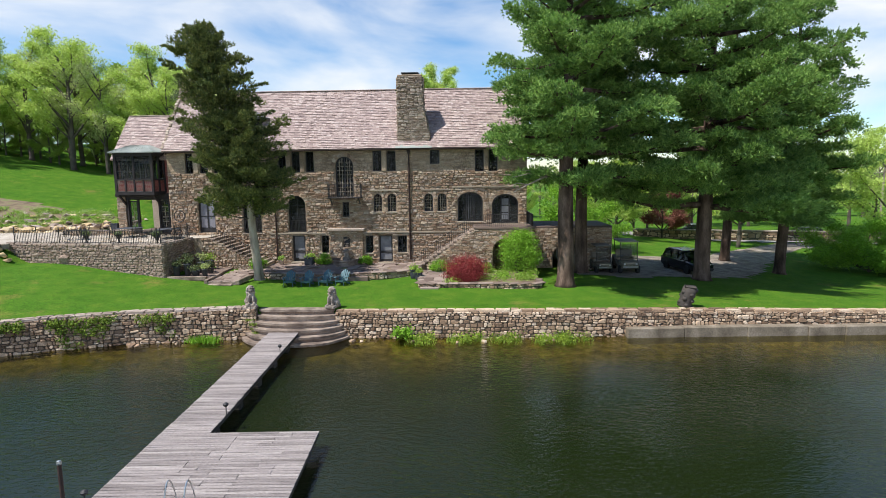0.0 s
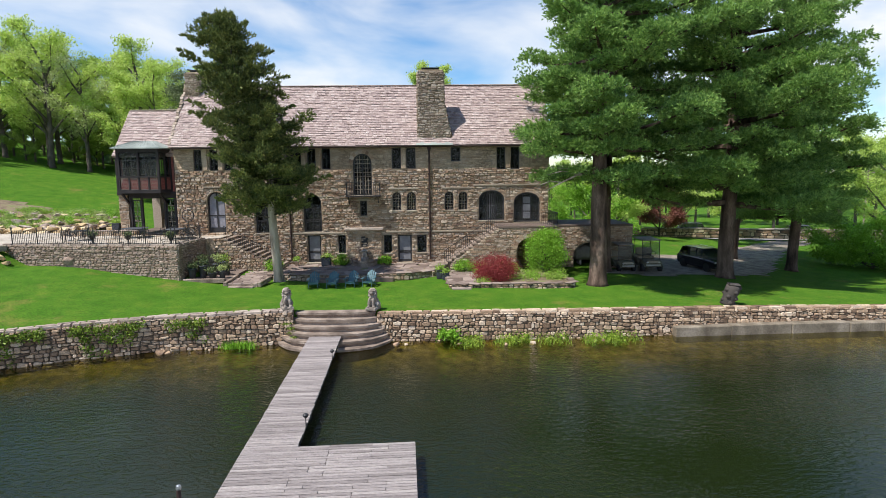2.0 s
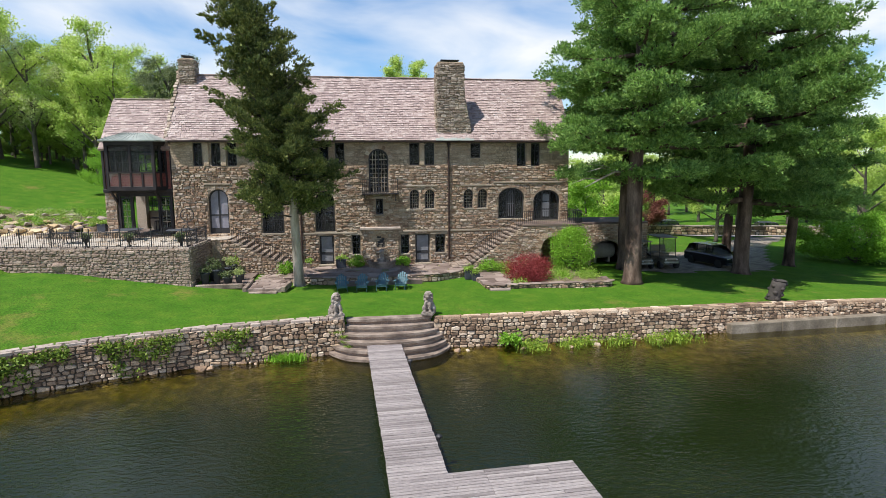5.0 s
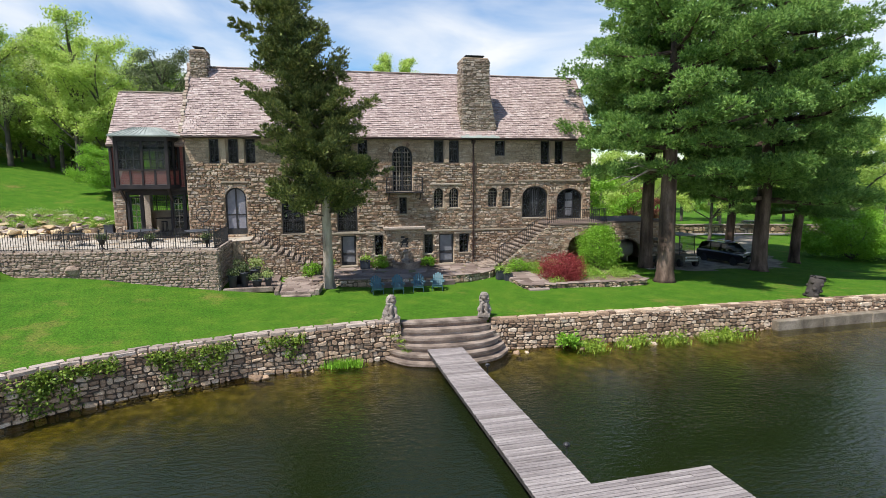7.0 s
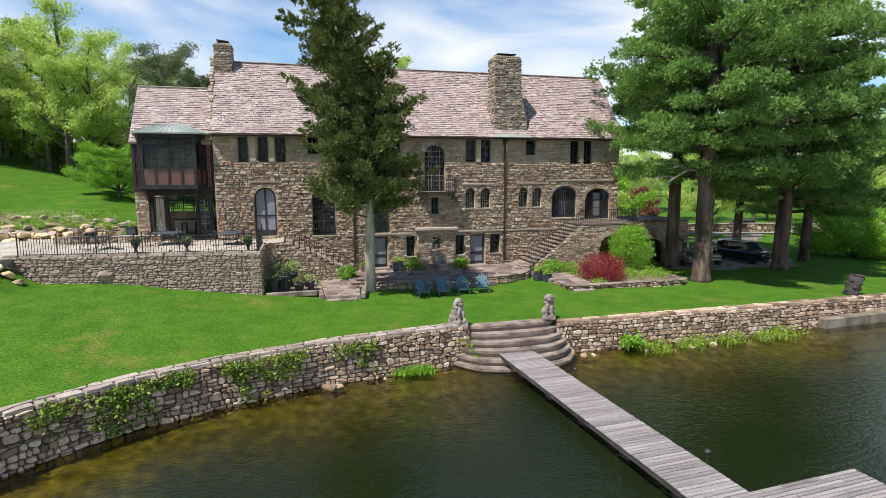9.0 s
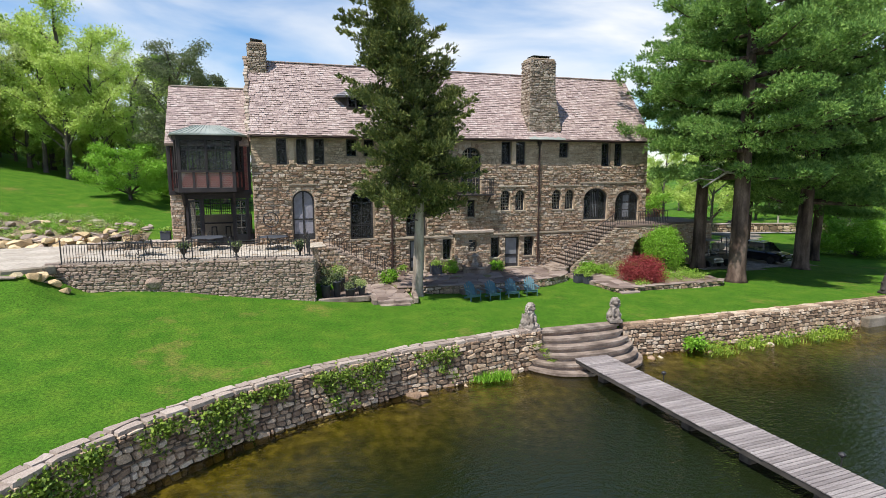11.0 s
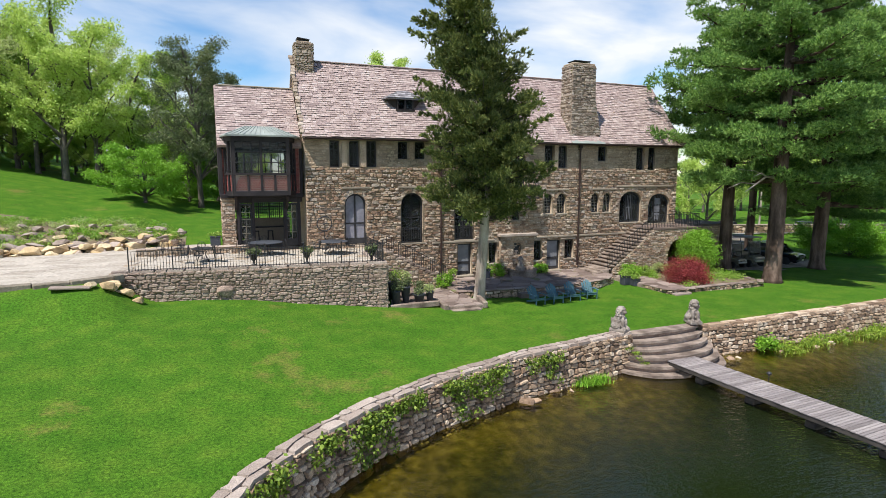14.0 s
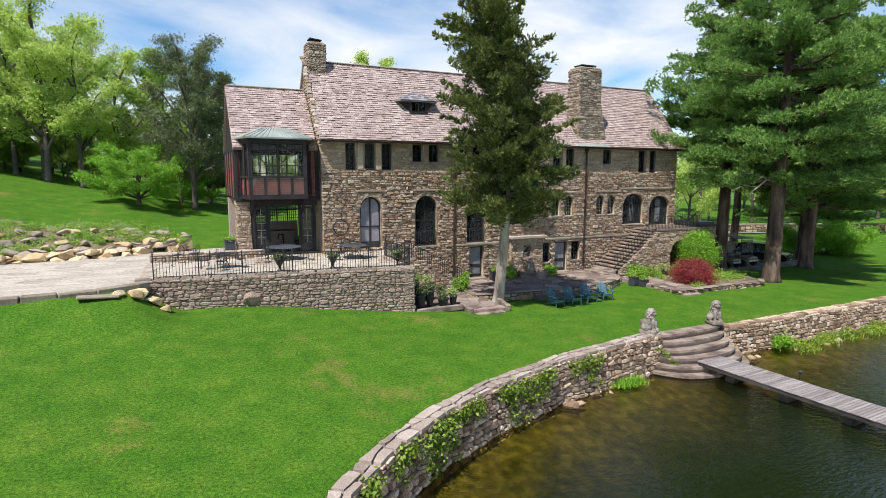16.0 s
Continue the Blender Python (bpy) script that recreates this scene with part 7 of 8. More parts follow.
def round_table(at, r, label, glassy):
    root = thing("terrace_table", label, "table", (*at, TZ))
    part("tabletop", Geo().lathe((0, 0, 0.70), [(r, 0), (r + 0.02, 0.015), (r, 0.03)], 28), "pot" if glassy else "iron", root)
    for k in range(4):
        a = 0.785 + math.pi / 2 * k
        part("leg", Geo().tube([(r * 0.75 * math.cos(a), r * 0.75 * math.sin(a), 0), (r * 0.35 * math.cos(a), r * 0.35 * math.sin(a), 0.38), (r * 0.7 * math.cos(a), r * 0.7 * math.sin(a), 0.7)], 0.018, 6), "iron", root)
    return root


round_table((-26.1, 43.9), 0.95, "round dark patio table with iron legs", True)
round_table((-22.4, 42.9), 0.85, "round dark patio table with iron legs", True)
round_table((-29.4, 42.4), 0.55, "round filigree iron table on the terrace", False)
chair0 = spiral_chair()
seats = [(-27.3, 43.3, 60), (-24.9, 43.2, -60), (-26.1, 45.15, 170), (-27.2, 44.6, 120), (-23.5, 42.4, 70), (-21.4, 42.5, -75), (-22.4, 44.0, 175), (-30.3, 42.2, 80), (-28.6, 42.0, -70), (-29.5, 43.3, 170), (-29.6, 41.6, 10), (-31.5, 45.0, 40), (-30.7, 45.3, 120)]
for i, (x, y, a) in enumerate(seats):
    m = pose(x, y, TZ, 0, 0, a + 180)
    if i == 0:
        chair0.matrix_basis = m
    else:
        copy_thing(chair0, m)


def leaf_mesh(seed, centres, per, radius, size, flat=0.8, up=0.6):
    return np_mesh("leaves", *leaf_cloud(np.random.default_rng(seed), centres, per, radius, size, flat, up))


def potted(name, label, at, r, h, leaf, seed, plant_h=0.5, pot="pot", urn=False, square=False, group=""):
    root = thing(name, label, "planter", at, group)
    if urn:
        g = Geo().lathe((0, 0, 0), [(r * 0.6, 0), (r * 0.62, 0.05), (r * 0.25, 0.10), (r * 0.22, h * 0.4), (r * 0.55, h * 0.55), (r * 0.85, h * 0.85), (r * 1.1, h * 0.97), (r * 1.1, h), (r * 0.9, h), (r * 0.8, h * 0.9)], 18)
    elif square:
        g = Geo().box((0, 0, h / 2), (2 * r, 2 * r, h), None, 0.03).box((0, 0, h - 0.03), (2.14 * r, 2.14 * r, 0.06), None, 0.01)
    else:
        g = Geo().lathe((0, 0, 0), [(r * 0.7, 0), (r * 0.98, h * 0.9), (r * 1.08, h * 0.92), (r * 1.08, h), (r * 0.92, h), (r * 0.88, h * 0.9)], 16)
    part("pot", g, pot, root, smooth=not square)
    rr = random.Random(seed)
    c = [(rr.uniform(-1, 1) * r * 0.9, rr.uniform(-1, 1) * r * 0.9, h + plant_h * rr.uniform(0.15, 0.9)) for _ in range(14)]
    part("plant", leaf_mesh(seed, c, 22, r * 0.75, 0.11), leaf, root, kind="stuff")
    return root


for i, (x, y) in enumerate(((-27.0, 39.95), (-21.15, 39.0), (-24.4, 39.7))):
    potted("urn_planter", "black iron urn planter with a small leafy plant", (x, y, TZ), 0.24, 0.62, "leaf_grey", 100 + i, 0.22, "iron", urn=True, group="terrace urns")
for i, (x, y, r, h, ph, leaf) in enumerate(((-19.85, 38.95, 0.26, 0.75, 0.4, "leaf_grey"), (-19.2, 39.2, 0.24, 0.9, 0.45, "leaf_grey"), (-18.5, 39.0, 0.30, 0.45, 0.3, "leaf_grey"), (-17.85, 39.05, 0.22, 0.55, 0.35, "leaf_olive"),
                                             (-19.7, 40.3, 0.28, 0.95, 0.5, "leaf_grey"), (-18.8, 40.6, 0.26, 0.8, 0.7, "leaf_olive"), (-18.0, 40.3, 0.24, 0.5, 0.4, "leaf_grey"), (-18.9, 42.2, 0.3, 0.7, 0.6, "leaf_dark"))):
    potted("flower_pot", "dark blue-grey pot with mixed plants in the alcove", (x, y, 1.98), r, h, leaf, 110 + i, ph, group="alcove pots")
potted("flower_pot", "dark square planter beside the patio corner", (-2.85, 40.75, ground_z(-2.85, 40.75)), 0.26, 0.62, "leaf_dark", 130, 0.3, square=True)
potted("flower_pot", "lower dark square planter beside the patio corner", (-2.45, 40.2, ground_z(-2.45, 40.2)), 0.24, 0.5, "leaf_dark", 131, 0.25, square=True)
potted("flower_pot", "dark square planter on the patio by the screen door", (-11.75, 44.6, PZ), 0.34, 0.62, "leaf_dark", 132, 0.15, square=True)
potted("flower_pot", "pale clay pot with a small plant by the steps", (-14.1, 44.7, PZ), 0.2, 0.38, "leaf_dark", 133, 0.3, "cap_stone")
potted("flower_pot", "tall dark square planter at the wing's corner", (-28.75, 46.3, TZ), 0.28, 0.95, "leaf_dark", 134, 0.1, square=True)
potted("flower_pot", "pale stone pot with a leafy plant on the paving", (-31.2, 50.3, TZ - 0.02), 0.26, 0.42, "leaf_dark", 135, 0.5, "cap_stone")

ring = thing("armillary_ring", "black iron ring sculpture on a slim stand", "sculpture", (-22.5, 45.0, TZ))
part("stand", Geo().tube([(0, 0, 0), (0, 0, 1.1)], 0.025, 8).lathe((0, 0, 0), [(0.22, 0), (0.2, 0.04), (0.04, 0.08)], 12), "iron", ring)
part("ring", Geo().tube([(0.45 * math.cos(2 * math.pi * k / 28), 0, 1.57 + 0.45 * math.sin(2 * math.pi * k / 28)) for k in range(29)], 0.036, 6), "iron", ring)
part("spokes", Geo().tube([(-0.43, 0, 1.57), (0.43, 0, 1.57)], 0.012, 5).tube([(0, 0, 1.14), (0, 0, 2.0)], 0.012, 5).lathe((0, 0, 1.5), [(0.02, 0), (0.09, 0.07), (0.02, 0.14)], 10), "iron", ring)

bar_counter = thing("bar_counter", "pale counter at the back of the sunroom", "counter", (-25.6, 50.6, 4.46))
part("counter_body", Geo().box((0, 0, 0.45), (2.6, 0.5, 0.9), None, 0.01), "trim_stone", bar_counter)
part("counter_top", Geo().box((0, 0, 0.93), (2.75, 0.62, 0.06), None, 0.01), "timber", bar_counter)
st0 = None
for k, x in enumerate((-26.2, -25.3)):
    if st0 is None:
        st0 = thing("bar_stool", "dark wooden bar stool at the counter", "stool", (x, 49.7, 4.46), "bar stools")
        part("seat", Geo().box((0, 0, 0.74), (0.36, 0.36, 0.06), None, 0.02), "timber", st0)
        for sx in (-0.14, 0.14):
            for sy in (-0.14, 0.14):
                part("leg", Geo().beam((sx * 1.2, sy * 1.2, 0), (sx, sy, 0.72), 0.04, 0.04), "timber", st0)
    else:
        copy_thing(st0, pose(x, 49.7, 4.46))


# ---- lawn chairs ----
def adirondack():
    root = thing("lawn_chair", "teal-blue painted slatted wooden lawn chair", "chair", group="row of lawn chairs")
    for k in range(5):
        x = -0.24 + 0.12 * k
        g = Geo()
        top = 1.02 - 0.10 * abs(k - 2) ** 1.5 * 0.6
        g.beam((x, 0.18, 0.28), (x * 1.12, 0.62, top), 0.105, 0.022, 0.006)
        part("back_slat", g, "teal", root)
    for k in range(5):
        t = k / 4
        part("seat_slat", Geo().box((0, -0.42 + 0.58 * t, 0.40 - 0.13 * t), (0.56, 0.125, 0.022), Matrix.Rotation(-0.21, 3, "X"), 0.005), "teal", root)
    for sx in (-1, 1):
        part("armrest", Geo().box((0.36 * sx, -0.08, 0.58), (0.15, 0.82, 0.024), None, 0.008), "teal", root)
        part("front_leg", Geo().box((0.31 * sx, -0.42, 0.285), (0.03, 0.10, 0.57), None, 0.006), "teal", root)
        part("back_leg", Geo().beam((0.28 * sx, -0.45, 0.36), (0.28 * sx, 0.60, 0.03), 0.03, 0.12, 0.006), "teal", root)
        part("arm_support", Geo().box((0.33 * sx, 0.24, 0.43), (0.03, 0.08, 0.30)), "teal", root)
    part("cross_rail", Geo().box((0, 0.42, 0.62), (0.66, 0.03, 0.08), None, 0.006).box((0, -0.44, 0.34), (0.6, 0.025, 0.12), None, 0.006), "teal", root)
    return root


ch = adirondack()
for i, (x, y, a) in enumerate(((-11.45, 38.25, 4), (-10.18, 38.25, -3), (-8.9, 38.3, -10), (-7.7, 38.25, -14))):
    m = pose(x, y, ground_z(x, y), 0, 0, a)
    if i == 0:
        ch.matrix_basis = m
    else:
        copy_thing(ch, m)


# ---- carved stones ----
def blob(g, c, r, rot=0.0, n=10):
    """A lumpy ellipsoid."""
    prof = [(math.sin(math.pi * k / n), -math.cos(math.pi * k / n)) for k in range(n + 1)]
    m = 12
    vs, fs = [], []
    for s, z in prof:
        for k in range(m):
            a = 2 * math.pi * k / m
            lump = 1 + 0.10 * math.sin(5 * a + 7 * z + c[0] * 9)
            p = Vector((r[0] * max(s, 0.02) * math.cos(a) * lump, r[1] * max(s, 0.02) * math.sin(a) * lump, r[2] * z))
            p.rotate(Euler((rot, 0, 0)))
            vs.append(p + Vector(c))
    for i in range(n):
        for k in range(m):
            fs.append((i * m + k, i * m + (k + 1) % m, (i + 1) * m + (k + 1) % m, (i + 1) * m + k))
    g.add(vs, fs)


def lion(at, turn, label):
    g = Geo().box((0, 0, 0.09), (0.62, 0.80, 0.18), None, 0.03)
    blob(g, (0, 0.12, 0.40), (0.29, 0.30, 0.32))
    blob(g, (0, 0.0, 0.68), (0.23, 0.23, 0.30), 0.15)
    blob(g, (0, -0.05, 1.00), (0.19, 0.20, 0.21))
    blob(g, (0, -0.22, 0.95), (0.11, 0.10, 0.09))
    for ring, (z, r) in enumerate(((0.80, 0.22), (0.90, 0.215), (1.00, 0.20), (1.09, 0.17), (1.17, 0.10))):
        for k in range(9):
            a = 2 * math.pi * (k + 0.5 * (ring % 2)) / 9
            if math.sin(a) > -0.55 or z > 1.05:
                blob(g, (r * math.cos(a), -0.04 + r * math.sin(a), z), (0.06, 0.06, 0.05), n=6)
    for sx in (-1, 1):
        blob(g, (0.13 * sx, -0.22, 0.42), (0.08, 0.09, 0.28))
        blob(g, (0.15 * sx, -0.29, 0.21), (0.09, 0.12, 0.07))
        blob(g, (0.24 * sx, 0.10, 0.30), (0.12, 0.24, 0.17))
    blob(g, (0.0, 0.36, 0.40), (0.08, 0.07, 0.25), -0.3)
    tmp = new("lion_statue", g.mesh("lion_statue"))
    skin = tmp.modifiers.new("skin", "REMESH")
    skin.mode, skin.voxel_size = "VOXEL", 0.024
    me = bpy.data.meshes.new_from_object(tmp.evaluated_get(bpy.context.evaluated_depsgraph_get()))
    bpy.data.objects.remove(tmp)
    ob = solid("lion_statue", me, "statue", True)
    ob.matrix_basis = pose(*at, 0, 0, turn)
    return tagged(ob, label, "statue", "pair of stone lions")


lion((-11.42, 31.0, 1.66), 25, "weathered seated stone lion on the wall end")
lion((-6.72, 31.15, 1.54), -20, "weathered seated stone lion on the wall end")
g = Geo()
g.tube([(-0.14, 0, -0.1), (-0.12, 0, 0.15), (-0.02, 0, 0.55), (0.10, 0, 0.95), (0.16, 0, 1.22)], [0.40, 0.37, 0.36, 0.40, 0.36], 11)
for k in range(14):
    a = k * 2.4
    z = 0.1 + 0.075 * k
    blob(g, (-0.14 + 0.25 * z + 0.34 * math.cos(a), 0.34 * math.sin(a), z), (0.13, 0.13, 0.12), n=6)
g.box((0.18, 0, 1.28), (0.66, 0.6, 0.12), Matrix.Rotation(0.1, 3, "Y"), 0.05)
ob = solid("stump_statue", g, "dock_beam", True)
ob.matrix_basis = pose(13.67, 32.0, 1.2, 0, 0, -15)
tagged(ob, "squat weathered carved stone figure on the wall", "statue")

# ---- dock fittings ----
for x, v in ((0.80, 3.7), (0.80, 10.65), (-0.8, 16.2)):
    root = thing("dock_lamp", "small dark lamp on a short post at the dock edge", "lamp", dock_at(x, v, DZ), "dock lamps")
    part("lamp_post", Geo().tube([(0, 0, 0), (0, 0, 0.30)], 0.018, 8), "iron", root)
    part("lamp_head", Geo().lathe((0, 0, 0.28), [(0.03, 0), (0.09, 0.06), (0.10, 0.11), (0.06, 0.15), (0.02, 0.17)], 12), "frame_dark", root)
pole = thing("mooring_pole", "tall dark mooring pole with a white cap", "pole", (-9.05, 12.47, -1.8))
part("shaft", Geo().tube([(0, 0, 0), (0, 0, 3.95)], 0.05, 10), "downpipe", pole)
part("cap", Geo().lathe((0, 0, 3.93), [(0.055, 0), (0.06, 0.03), (0.05, 0.09), (0.01, 0.11)], 10), "white_metal", pole, "white cap")
lad = thing("swim_ladder", "chrome swim ladder with curved handrails", "ladder", (0, 0, 0))
for x in (-6.72, -6.22):
    pts = [(x, 13.35, DZ)] + [(x, 13.35 - 0.62 * t, DZ + 0.85 * math.sin(math.pi * (0.12 + 0.80 * t))) for t in [k / 10 for k in range(11)]] + [(x, 12.68, DZ - 0.2), (x, 12.66, -0.9)]
    part("handrail", Geo().tube(pts, 0.022, 8), "white_metal", lad)
for z in (0.25, -0.05, -0.35, -0.65):
    part("rung", Geo().box((-6.47, 12.66, z), (0.5, 0.08, 0.03), None, 0.01), "white_metal", lad)


# ---- vehicles ----
def wheel(parent, at, r, w, rim="white_metal"):
    prof = [(r * 0.62, -w / 2), (r * 0.94, -w / 2), (r, -w * 0.35), (r, w * 0.35), (r * 0.94, w / 2), (r * 0.62, w / 2)]
    g = Geo().lathe((0, 0, 0), prof, 22)
    me = g.mesh("tyre")
    me.transform(pose(*at, 90, 0, 0))
    wh = part("tyre", me, "rubber", parent)
    g = Geo().lathe((0, 0, 0), [(r * 0.62, -w * 0.46), (r * 0.58, -w * 0.3), (r * 0.12, -w * 0.4), (r * 0.1, -w * 0.44), (r * 0.1, w * 0.44), (r * 0.58, w * 0.3), (r * 0.62, w * 0.46)], 16)
    me = g.mesh("rim")
    me.transform(pose(*at, 90, 0, 0))
    part("rim", me, rim, wh)


def loft(g, stations):
    """A skin through stations of (x, half width, [z...]) side by side."""
    n = len(stations[0])
    vs = [p for s in stations for p in s]
    fs = [(i * n + k, (i + 1) * n + k, (i + 1) * n + (k + 1) % n, i * n + (k + 1) % n) for i in range(len(stations) - 1) for k in range(n)]
    fs += [tuple(range(n)), tuple((len(stations) - 1) * n + k for k in range(n))[::-1]]
    g.add(vs, fs)


def suv(name, label, at, turn, length=4.9, paint="black_paint", high=1.75):
    """A car along x with its front at +x."""
    root = thing(name, label, "car", at, turn=turn)
    L, W = length / 2, 0.96

    def ring(x, z0, z1, w, shoulder):
        return [(x, -w * 0.92, z0), (x, -w, z0 + 0.18), (x, -w, shoulder - 0.1), (x, -w * 0.93, z1), (x, w * 0.93, z1), (x, w, shoulder - 0.1), (x, w, z0 + 0.18), (x, w * 0.92, z0)]

    g = Geo()
    sh = high * 0.60
    loft(g, [ring(-L, 0.45, sh - 0.12, W * 0.86, sh - 0.1), ring(-L + 0.12, 0.32, sh, W * 0.96, sh), ring(-L + 0.9, 0.26, sh + 0.03, W, sh + 0.02), ring(0, 0.26, sh + 0.02, W, sh + 0.02),
             ring(L - 1.35, 0.26, sh, W, sh), ring(L - 0.7, 0.28, sh - 0.05, W * 0.98, sh - 0.05), ring(L - 0.15, 0.34, sh - 0.16, W * 0.92, sh - 0.16), ring(L, 0.44, sh - 0.3, W * 0.80, sh - 0.28)])
    part("body", g, paint, root, smooth=False)
    g = Geo()

    def cab(x, w, z):
        return [(x, -w, sh - 0.02), (x, -w * 0.82, z), (x, w * 0.82, z), (x, w, sh - 0.02)]

    loft(g, [cab(-L + 0.15, W * 0.86, sh + 0.05), cab(-L + 0.45, W * 0.88, high - 0.06), cab(-L + 1.2, W * 0.9, high), cab(0.3, W * 0.9, high - 0.02), cab(0.65, W * 0.88, high - 0.10), cab(1.35, W * 0.86, sh + 0.04)])
    part("greenhouse", g, "car_glass", root, "dark tinted glass")
    part("roof_panel", Geo().box((-0.55, 0, high + 0.005), (2.3, W * 1.46, 0.05), None, 0.02), paint, root)
    for y in (-0.62, 0.62):
        part("roof_rail", Geo().tube([(-1.5, y, high + 0.03), (-1.35, y, high + 0.09), (0.2, y, high + 0.08), (0.35, y, high + 0.02)], 0.02, 6), "white_metal", root)
    for s in (-1, 1):
        for x in (-0.95, 0.05, 0.72):
            part("pillar", Geo().beam((x, s * W * 0.885, sh), (x - 0.06, s * W * 0.75, high - 0.03), 0.09, 0.05), paint, root)
        part("headlight", Geo().box((L - 0.16, s * 0.66, sh - 0.22), (0.18, 0.34, 0.12), None, 0.03), "white_metal", root, "clear headlight")
        part("tail_light", Geo().box((-L + 0.06, s * 0.74, sh - 0.12), (0.12, 0.22, 0.24), None, 0.03), "leaf_red", root, "red tail light")
        part("mirror", Geo().box((0.95, s * (W + 0.10), sh + 0.08), (0.14, 0.2, 0.14), None, 0.03), paint, root)
    part("grille", Geo().box((L - 0.02, 0, sh - 0.32), (0.08, 0.9, 0.22), None, 0.02), "iron", root)
    part("bumper", Geo().box((L - 0.06, 0, 0.46), (0.22, W * 1.7, 0.2), None, 0.05), "iron", root)
    part("number_plate", Geo().box((L + 0.055, 0, 0.48), (0.02, 0.4, 0.11)), "white_metal", root)
    for x in (-L + 0.95, L - 0.98):
        for s in (-1, 1):
            wheel(root, (x, s * (W - 0.10), 0.36), 0.36, 0.24)
    return root


suv("car", "glossy black sport utility car parked on the drive", (19.4, 46.6, ground_z(19.4, 46.6) + 0.04), -79)
suv("car", "dark car parked on the far road", (46.5, 76.0, ground_z(46.5, 76.0) + 0.08), 165, 4.6, "iron", 1.5)
suv("car", "dark car parked on the far road", (33.0, 79.0, ground_z(33, 79) + 0.08), 170, 4.6, "black_paint", 1.7)
suv("car", "dark car parked on the far road", (58.0, 71.0, ground_z(58, 71) + 0.08), 160, 4.6, "pot", 1.5)


def golf_cart():
    """A small open cart along x with its front at +x."""
    root = thing("golf_cart", "olive golf cart with a grey canopy and pale seat, parked", "golf cart", group="parked golf carts")
    g = Geo()
    loft(g, [[(x, -w, z0), (x, -w, z1), (x, w, z1), (x, w, z0)] for x, w, z0, z1 in ((-1.15, 0.5, 0.35, 0.78), (-1.05, 0.58, 0.28, 0.86), (-0.15, 0.58, 0.26, 0.62), (0.35, 0.58, 0.26, 0.36), (0.62, 0.56, 0.26, 0.72), (1.1, 0.5, 0.3, 0.62), (1.2, 0.42, 0.36, 0.52))])
    part("body", g, "olive_paint", root)
    part("canopy", Geo().box((-0.1, 0, 1.84), (1.75, 1.12, 0.07), None, 0.03), "concrete", root, "flat grey canopy")
    for x0, x1 in ((0.72, 0.62), (-0.9, -0.82)):
        for s in (-1, 1):
            part("post", Geo().beam((x0, s * 0.5, 0.62), (x1, s * 0.5, 1.82), 0.035, 0.035), "iron", root)
    part("windscreen", Geo().box((0.67, 0, 1.28), (0.02, 0.95, 0.9), Matrix.Rotation(-0.08, 3, "Y")), "glass", root)
    part("seat", Geo().box((-0.28, 0, 0.72), (0.5, 1.0, 0.16), None, 0.05), "trim_stone", root)
    part("backrest", Geo().box((-0.56, 0, 1.05), (0.12, 1.0, 0.42), Matrix.Rotation(-0.15, 3, "Y"), 0.05), "trim_stone", root)
    part("bumper", Geo().box((1.2, 0, 0.42), (0.10, 0.86, 0.12), None, 0.03), "white_metal", root)
    part("front_panel", Geo().box((1.13, 0, 0.60), (0.06, 0.7, 0.14), None, 0.03), "trim_stone", root)
    part("steering_wheel", Geo().tube([(0.32 + 0.03 * math.sin(2 * math.pi * k / 14), 0.24 + 0.17 * math.cos(2 * math.pi * k / 14), 0.98 + 0.15 * math.sin(2 * math.pi * k / 14)) for k in range(15)], 0.014, 5), "rubber", root)
    for s in (-1, 1):
        part("headlight", Geo().lathe((1.17, s * 0.34, 0.58), [(0.02, -0.05), (0.06, -0.03), (0.06, 0.03), (0.02, 0.05)], 10), "white_metal", root)
        for x in (-0.78, 0.82):
            wheel(root, (x, s * 0.5, 0.23), 0.23, 0.2)
    return root


gc = golf_cart()
gc.matrix_basis = pose(11.95, 45.2, ground_z(11.95, 45.2) + 0.04, 0, 0, -88) @ Matrix.Scale(1.16, 4)
copy_thing(gc, pose(14.0, 45.3, ground_z(14.0, 45.3) + 0.04, 0, 0, -92) @ Matrix.Scale(1.16, 4))
tank = thing("fuel_tank", "grey horizontal steel tank inside the arch", "tank", (9.7, 47.6, ground_z(9.7, 46) + 0.05))
me = Geo().lathe((0, 0, 0), [(0.2, -1.2), (0.6, -1.08), (0.72, -0.9), (0.72, 0.9), (0.6, 1.08), (0.2, 1.2)], 20).mesh("drum")
me.transform(pose(0, 0, 1.05, 0, 90, 0))
part("drum", me, "concrete", tank, smooth=True)
for x in (-0.6, 0.6):
    part("saddle", Geo().box((x, 0, 0.25), (0.2, 1.0, 0.5), None, 0.02), "concrete", tank)

pol = thing("utility_pole", "wooden utility pole beside the far road", "utility pole", (58.5, 79.0, ground_z(58.5, 79)))
part("shaft", Geo().tube([(0, 0, 0), (0, 0, 9.5)], [0.16, 0.11], 9), "bark_grey", pol)
part("crossarm", Geo().box((0, 0, 8.8), (1.9, 0.1, 0.12)), "bark_grey", pol)
rubble_wall("roadside_wall", "long low stone wall beside the far road", [(24, 76.5), (45, 71.5), (72, 61.5)], 0.2, 1.5, 71, (0.8, 0.4), 0.5)


